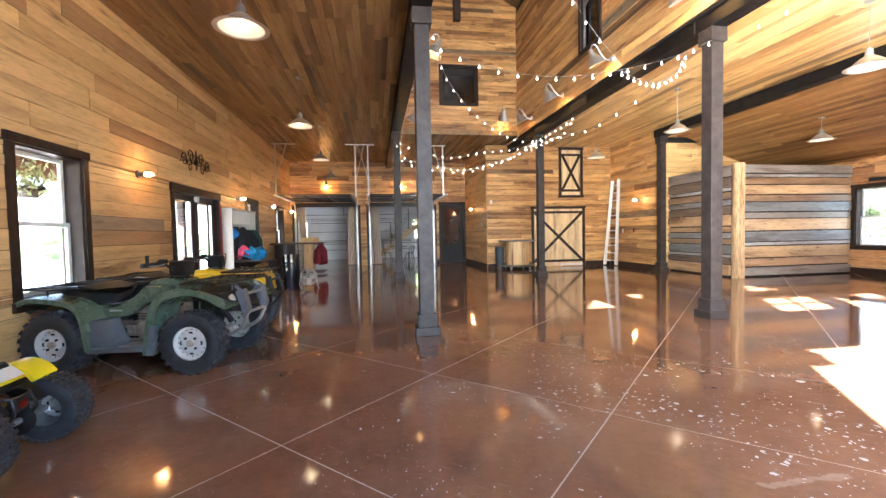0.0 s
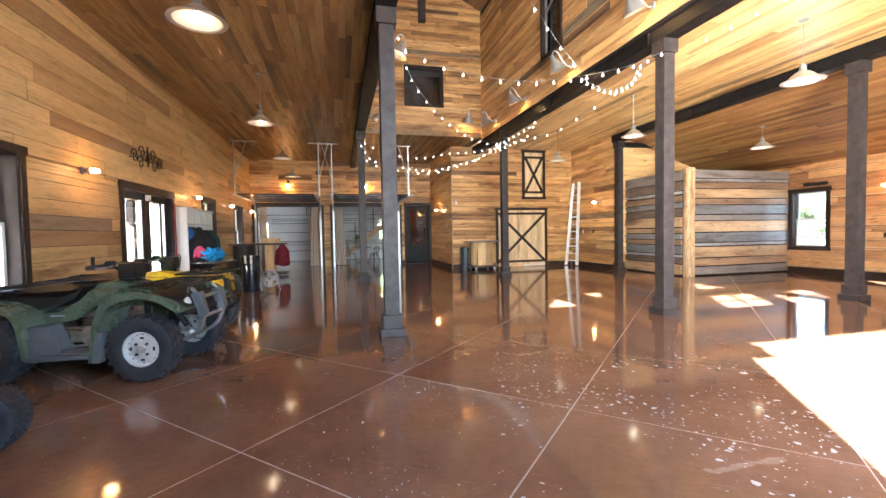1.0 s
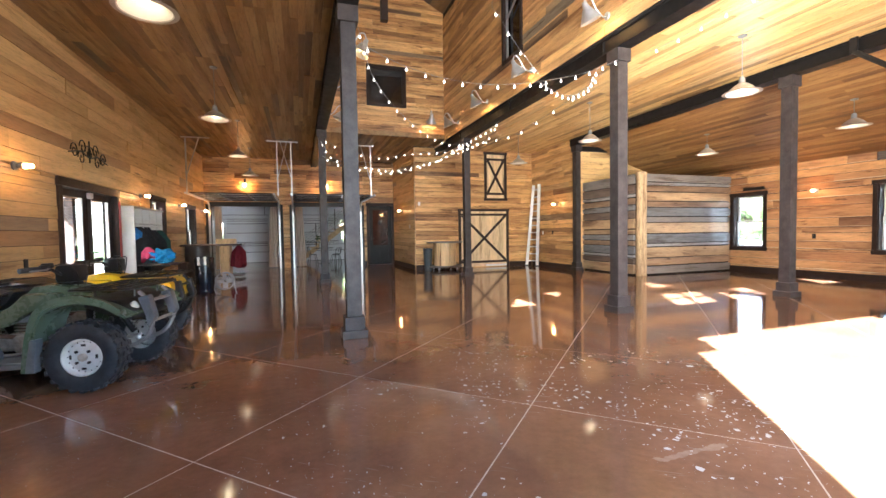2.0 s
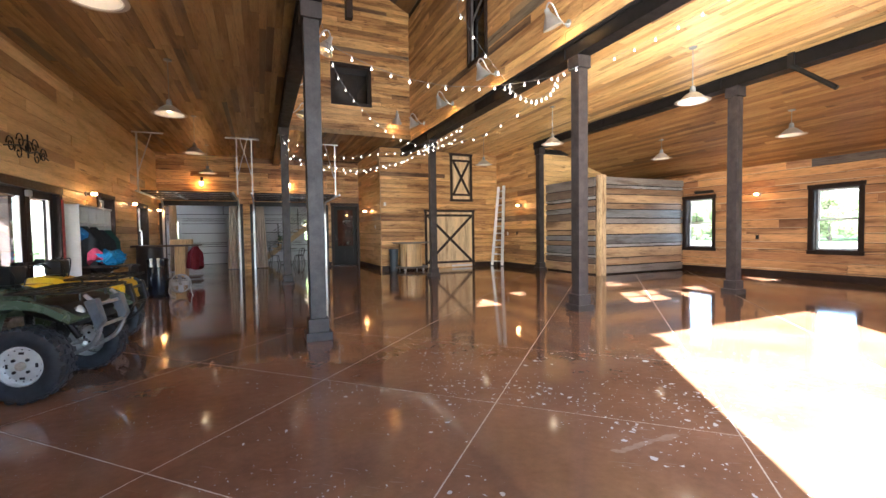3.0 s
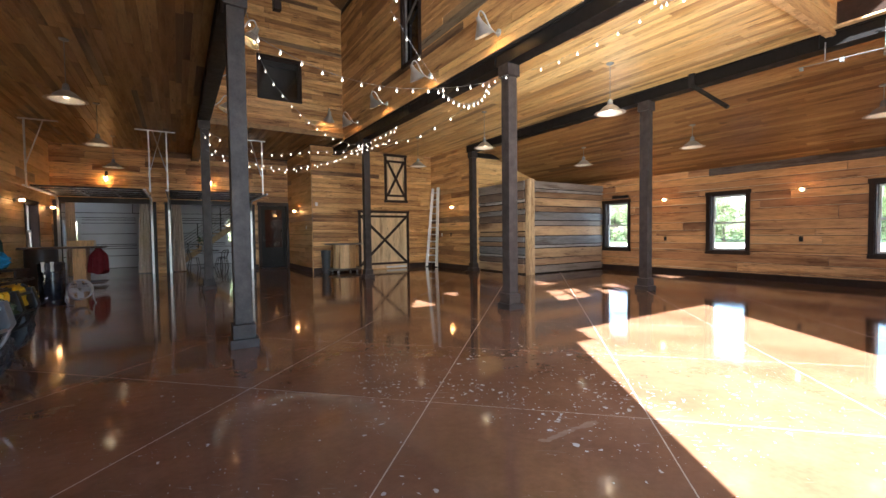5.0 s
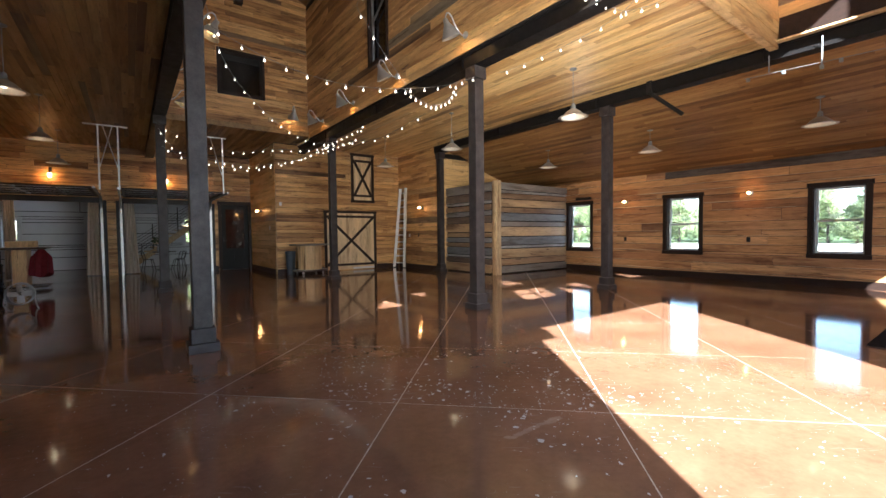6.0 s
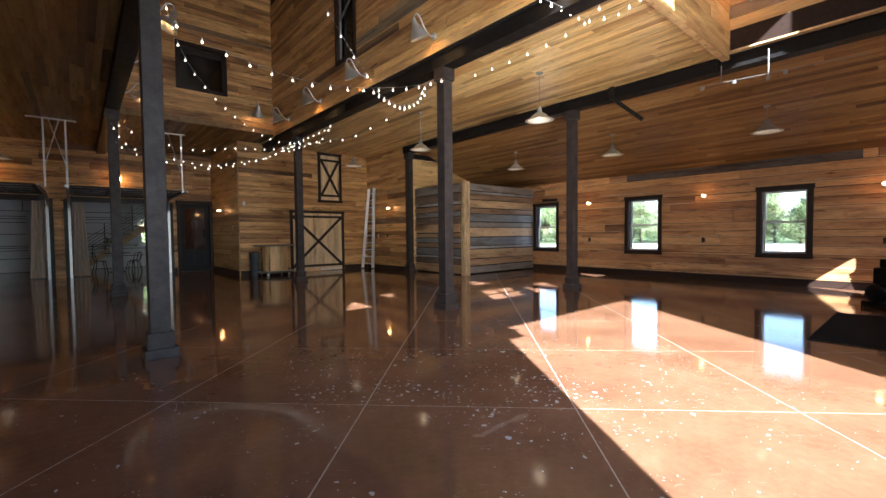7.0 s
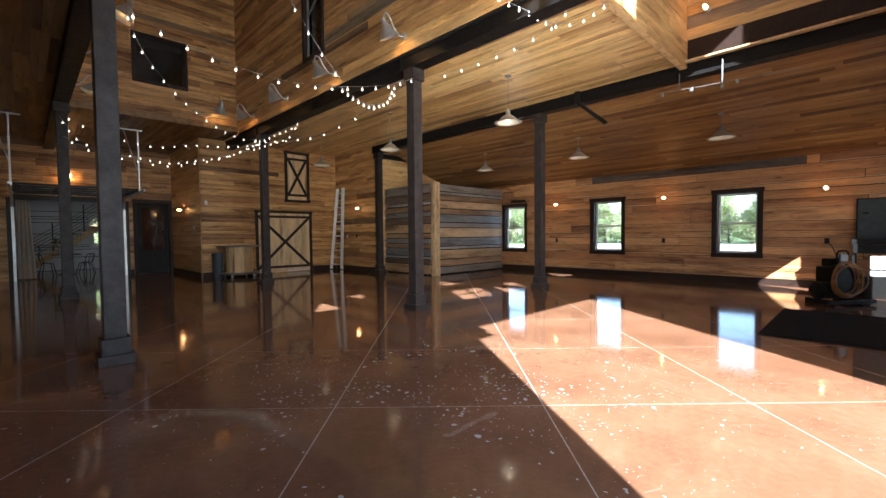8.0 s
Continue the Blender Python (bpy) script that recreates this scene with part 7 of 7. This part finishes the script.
def ground_material():
    m, nt, b = material("gravel_and_grass")
    geo = nt.nodes.new("ShaderNodeNewGeometry")
    pos = geo.outputs["Position"]
    fine = noise_at(nt, pos, 6.0, 6.0, 0.7)
    gravel = ramp(nt, fine, [(0.3, (0.36, 0.33, 0.29)), (0.7, (0.56, 0.53, 0.48))])
    grass = ramp(nt, noise_at(nt, pos, 3.0, 5.0), [(0.3, (0.04, 0.07, 0.018)), (0.7, (0.10, 0.15, 0.04))])
    n = nt.nodes.new("ShaderNodeVectorMath")
    n.operation = "DISTANCE"
    n.inputs[1].default_value = (20.0, -5.0, 0.0)
    nt.links.new(pos, n.inputs[0])
    edge = maths(nt, "ADD", n.outputs["Value"], maths(nt, "MULTIPLY", noise_at(nt, pos, 0.25, 3.0), 10.0))
    nt.links.new(mixed(nt, ramp(nt, maths(nt, "DIVIDE", edge, 104.0), [(0.50, (0, 0, 0)), (0.55, (1, 1, 1))]), gravel, grass), b.inputs["Base Color"])
    b.inputs["Roughness"].default_value = 0.95
    bump(nt, b, fine, 0.5, 0.02)
    return m


bm = bmesh.new()
bmesh.ops.create_circle(bm, cap_ends=True, segments=48, radius=1500)
tagged(part("ground", bm, ground_material(), m=pose(0, 0, -0.34)), "pale gravel yard that turns to grass", "ground", kind="structure")

M_BARK = plain("grey_brown_bark", (0.11, 0.085, 0.065), 0.85, vary=0.4, scale=8, relief=0.6)
M_FOLIAGE, nt, b = material("summer_foliage")
r = piece_random(nt)
nt.links.new(ramp(nt, r, [(0.0, (0.15, 0.19, 0.10)), (0.5, (0.21, 0.25, 0.15)), (1.0, (0.28, 0.31, 0.20))]), b.inputs["Base Color"])
b.inputs["Roughness"].default_value = 0.55
thin = node(nt, "BsdfTranslucent", Color=(0.46, 0.55, 0.26, 1))
both = node(nt, "MixShader", Fac=0.5)
nt.links.new(b.outputs[0], both.inputs[1])
nt.links.new(thin.outputs[0], both.inputs[2])
nt.links.new(both.outputs[0], nt.nodes["Material Output"].inputs[0])


def tree(seed, height, spread):
    run = random.Random(seed)
    t = thing("tree", pose(0, 0, -0.34), "leafy green tree at the edge of the yard", "tree", "trees round the yard")
    bm = tube(arc([(0, 0, 0), (0.1, 0.05, height * 0.25), (-0.05, 0.1, height * 0.5), (0.05, 0, height * 0.8)], 4), [0.2 - 0.011 * i for i in range(13)], 8)
    centres = []
    for i in range(19):
        a, z = run.uniform(0, 2 * math.pi), height * run.uniform(0.04, 0.8)
        d = Vector((math.cos(a), math.sin(a), 0)) * spread * run.uniform(0.35, 0.9) * (1.15 - z / height)
        end = Vector((0, 0, z + height * 0.13)) + d
        tube([(0, 0, z), Vector((0, 0, z + 0.1)) + d * 0.5, end], [0.07, 0.045, 0.02], 5, bm)
        centres.append((end, run.uniform(0.5, 1.0) * spread * 0.42))
    part("trunk", bm, M_BARK, t)
    verts, faces = [], []
    for c, r in centres + [(Vector((0, 0, height * 0.93)), spread * 0.3)]:
        for k in range(300):
            d = Vector((run.gauss(0, 1), run.gauss(0, 1), run.gauss(0, 0.8)))
            p = c + d.normalized() * r * run.uniform(0.35, 1.1)
            q = Euler((run.uniform(-1, 1), run.uniform(-1, 1), run.uniform(0, 6.3))).to_matrix()
            s = run.uniform(0.10, 0.24)
            n = len(verts)
            for v in ((-s, 0, 0), (0, -s * 0.45, s * 0.12), (s, 0, 0), (0, s * 0.45, s * 0.12)):
                w = p + q @ Vector(v)
                verts.append((w.x, w.y, w.z))
            faces.append((n, n + 1, n + 2, n + 3))
    me = bpy.data.meshes.new("crown")
    me.from_pydata(verts, [], faces)
    me.materials.append(M_FOLIAGE)
    ob = new("crown", me)
    ob.parent = t
    return t


kinds = [tree(1, 7.0, 3.4), tree(2, 8.5, 3.8), tree(5, 5.5, 3.2)]
run = random.Random(21)
spots = [(64 + run.uniform(-3, 3) + 5 * (i % 2), -34 + 2.6 * i) for i in range(40)] + [(72 + run.uniform(-3, 3), -32.7 + 3.4 * i) for i in range(31)] + [(-26 + run.uniform(-4, 2), -8 + 2.4 * i) for i in range(24)] + [(-8 + 4 * i, 44 + run.uniform(-2, 3)) for i in range(8)]
for i, (x, y) in enumerate(spots):
    src = kinds[i % 3]
    m = pose(x, y, -0.34, 0, 0, run.uniform(0, 360)) @ Matrix.Scale(run.uniform(0.85, 1.2) * (0.92 if x > 50 else 0.42 if x < -10 else 1.0), 4)
    if i < 3:
        src.matrix_basis = m
    else:
        copy_thing(src, m)

M_SOFFIT = plank_wood("porch_soffit", "y", [(0, (0.20, 0.10, 0.04)), (1, (0.30, 0.16, 0.07))])
tagged(part("porch_roof", box(-3.6, 22.0, -2.9, -0.22, 2.62, 2.72), M_SOFFIT, m=LEFT @ Matrix.Scale(-1, 4, (0, 1, 0))), "brown boarded porch roof outside", "porch", kind="structure")
tagged(part("porch_floor", box(-3.6, 22.0, 0.21, 2.6, -0.33, -0.1), plain("brown_porch_concrete", (0.14, 0.10, 0.08), 0.6, vary=0.25, scale=3), m=LEFT), "brown concrete porch floor", "porch", kind="structure")
tagged(part("porch_beam", box(-3.6, 22.0, 1.97, 2.13, 2.26, 2.615), M_SOFFIT, m=LEFT), "brown timber beam along the porch edge", "beam", kind="structure")
for u in (-1.0, 4.9, 10.8, 16.7):
    tagged(part("porch_post", box(-0.09, 0.09, -0.09, 0.09, -0.34, 2.255, 0.01), M_TRIM, m=LEFT @ pose(u, 2.05, 0)), "dark timber porch post", "post", "porch posts")
hang = thing("hanging_plant", pose(-4.55, 6.43, 1.82), "hanging basket with trailing green plant on the porch", "hanging plant")
part("basket", lathe([(0.0005, 0.0), (0.10, 0.01), (0.15, 0.09), (0.17, 0.16), (0.16, 0.16), (0.0005, 0.12)], 20), plain("dark_basket", (0.05, 0.05, 0.045), 0.7), hang, smooth=True)
for k in range(3):
    a = 2 * math.pi * k / 3
    part("chain", tube([(0.16 * math.cos(a), 0.16 * math.sin(a), 0.16), (0, 0, 0.52), (0, 0, 0.77)], 0.004, 4), M_BLACK, hang)
verts, faces = [], []
for i in range(420):
    d = Vector((run.gauss(0, 0.17), run.gauss(0, 0.17), abs(run.gauss(0.18, 0.12)) - 0.04))
    q, s, n = Euler((run.uniform(-1.2, 1.2), run.uniform(-1.2, 1.2), run.uniform(0, 6.3))).to_matrix(), run.uniform(0.025, 0.055), len(verts)
    for v in ((-s, 0, 0), (0, -s * 0.4, 0.01), (s, 0, 0), (0, s * 0.4, 0.01)):
        w = d + Vector((0, 0, 0.08)) + q @ Vector(v)
        verts.append((w.x, w.y, w.z))
    faces.append((n, n + 1, n + 2, n + 3))
me = bpy.data.meshes.new("foliage")
me.from_pydata(verts, [], faces)
me.materials.append(M_FOLIAGE)
ob = new("foliage", me)
ob.parent = hang

# ---------------------------------------------------------------- boards and floor panels, last
near_left = lambda u, v: 2.5 < u < 20 and v < 3.6
boards(wall_left, LW_B, M_WALL_Y, rng, near=near_left)
boards(wall_right, RW_B, M_WALL_WORN, rng, gap=0.010, near=lambda u, v: True)
boards(wall_right, RW_GREY, M_WEATHERED, rng, gap=0.010, near=lambda u, v: True)
boards(wall_barn_door, XW_B, M_NAVE_X, rng, near=lambda u, v: True)
boards(wall_return, RT_B, M_WALL_Y, rng)
boards(wall_ladder, LD_B, M_NAVE_Y, rng, near=lambda u, v: True)
boards(wall_hewn_room, HR_B, M_WALL_X, rng)
boards(wall_overhead_doors, GW_B, M_NAVE_X, rng, near=lambda u, v: True)
boards(wall_nave_right, NR_B, M_NAVE_Y, rng, near=lambda u, v: True)
boards(wall_nave_left, NL_B, M_NAVE_Y, rng)
boards(wall_nave_end, NE_B, M_NAVE_X, rng, near=lambda u, v: True)
boards(wall_entrance, SW_B, M_WALL_X, rng)
for w, bs, mt in EXTRA:
    boards(w, bs, mt, rng)
PANEL = unit_for(M_FLOOR)
SIDE, TURN = 1.517, radians(45.3)
E1, E2 = Vector((math.cos(TURN), math.sin(TURN))) * SIDE, Vector((-math.sin(TURN), math.cos(TURN))) * SIDE
for i in range(-12, 24):
    for j in range(-14, 16):
        c = Vector((1.557, 2.608)) + E1 * (i + 0.5) + E2 * (j + 0.5)
        if -4.4 < c.x < 13.6 and -2.0 < c.y < 23.6:
            ob = new("floor_panel", PANEL)
            ob.parent = slab
            ob.matrix_basis = Matrix.LocRotScale((c.x, c.y, -0.06), Euler((0, 0, TURN)), (SIDE - 0.009, SIDE - 0.009, 0.12))
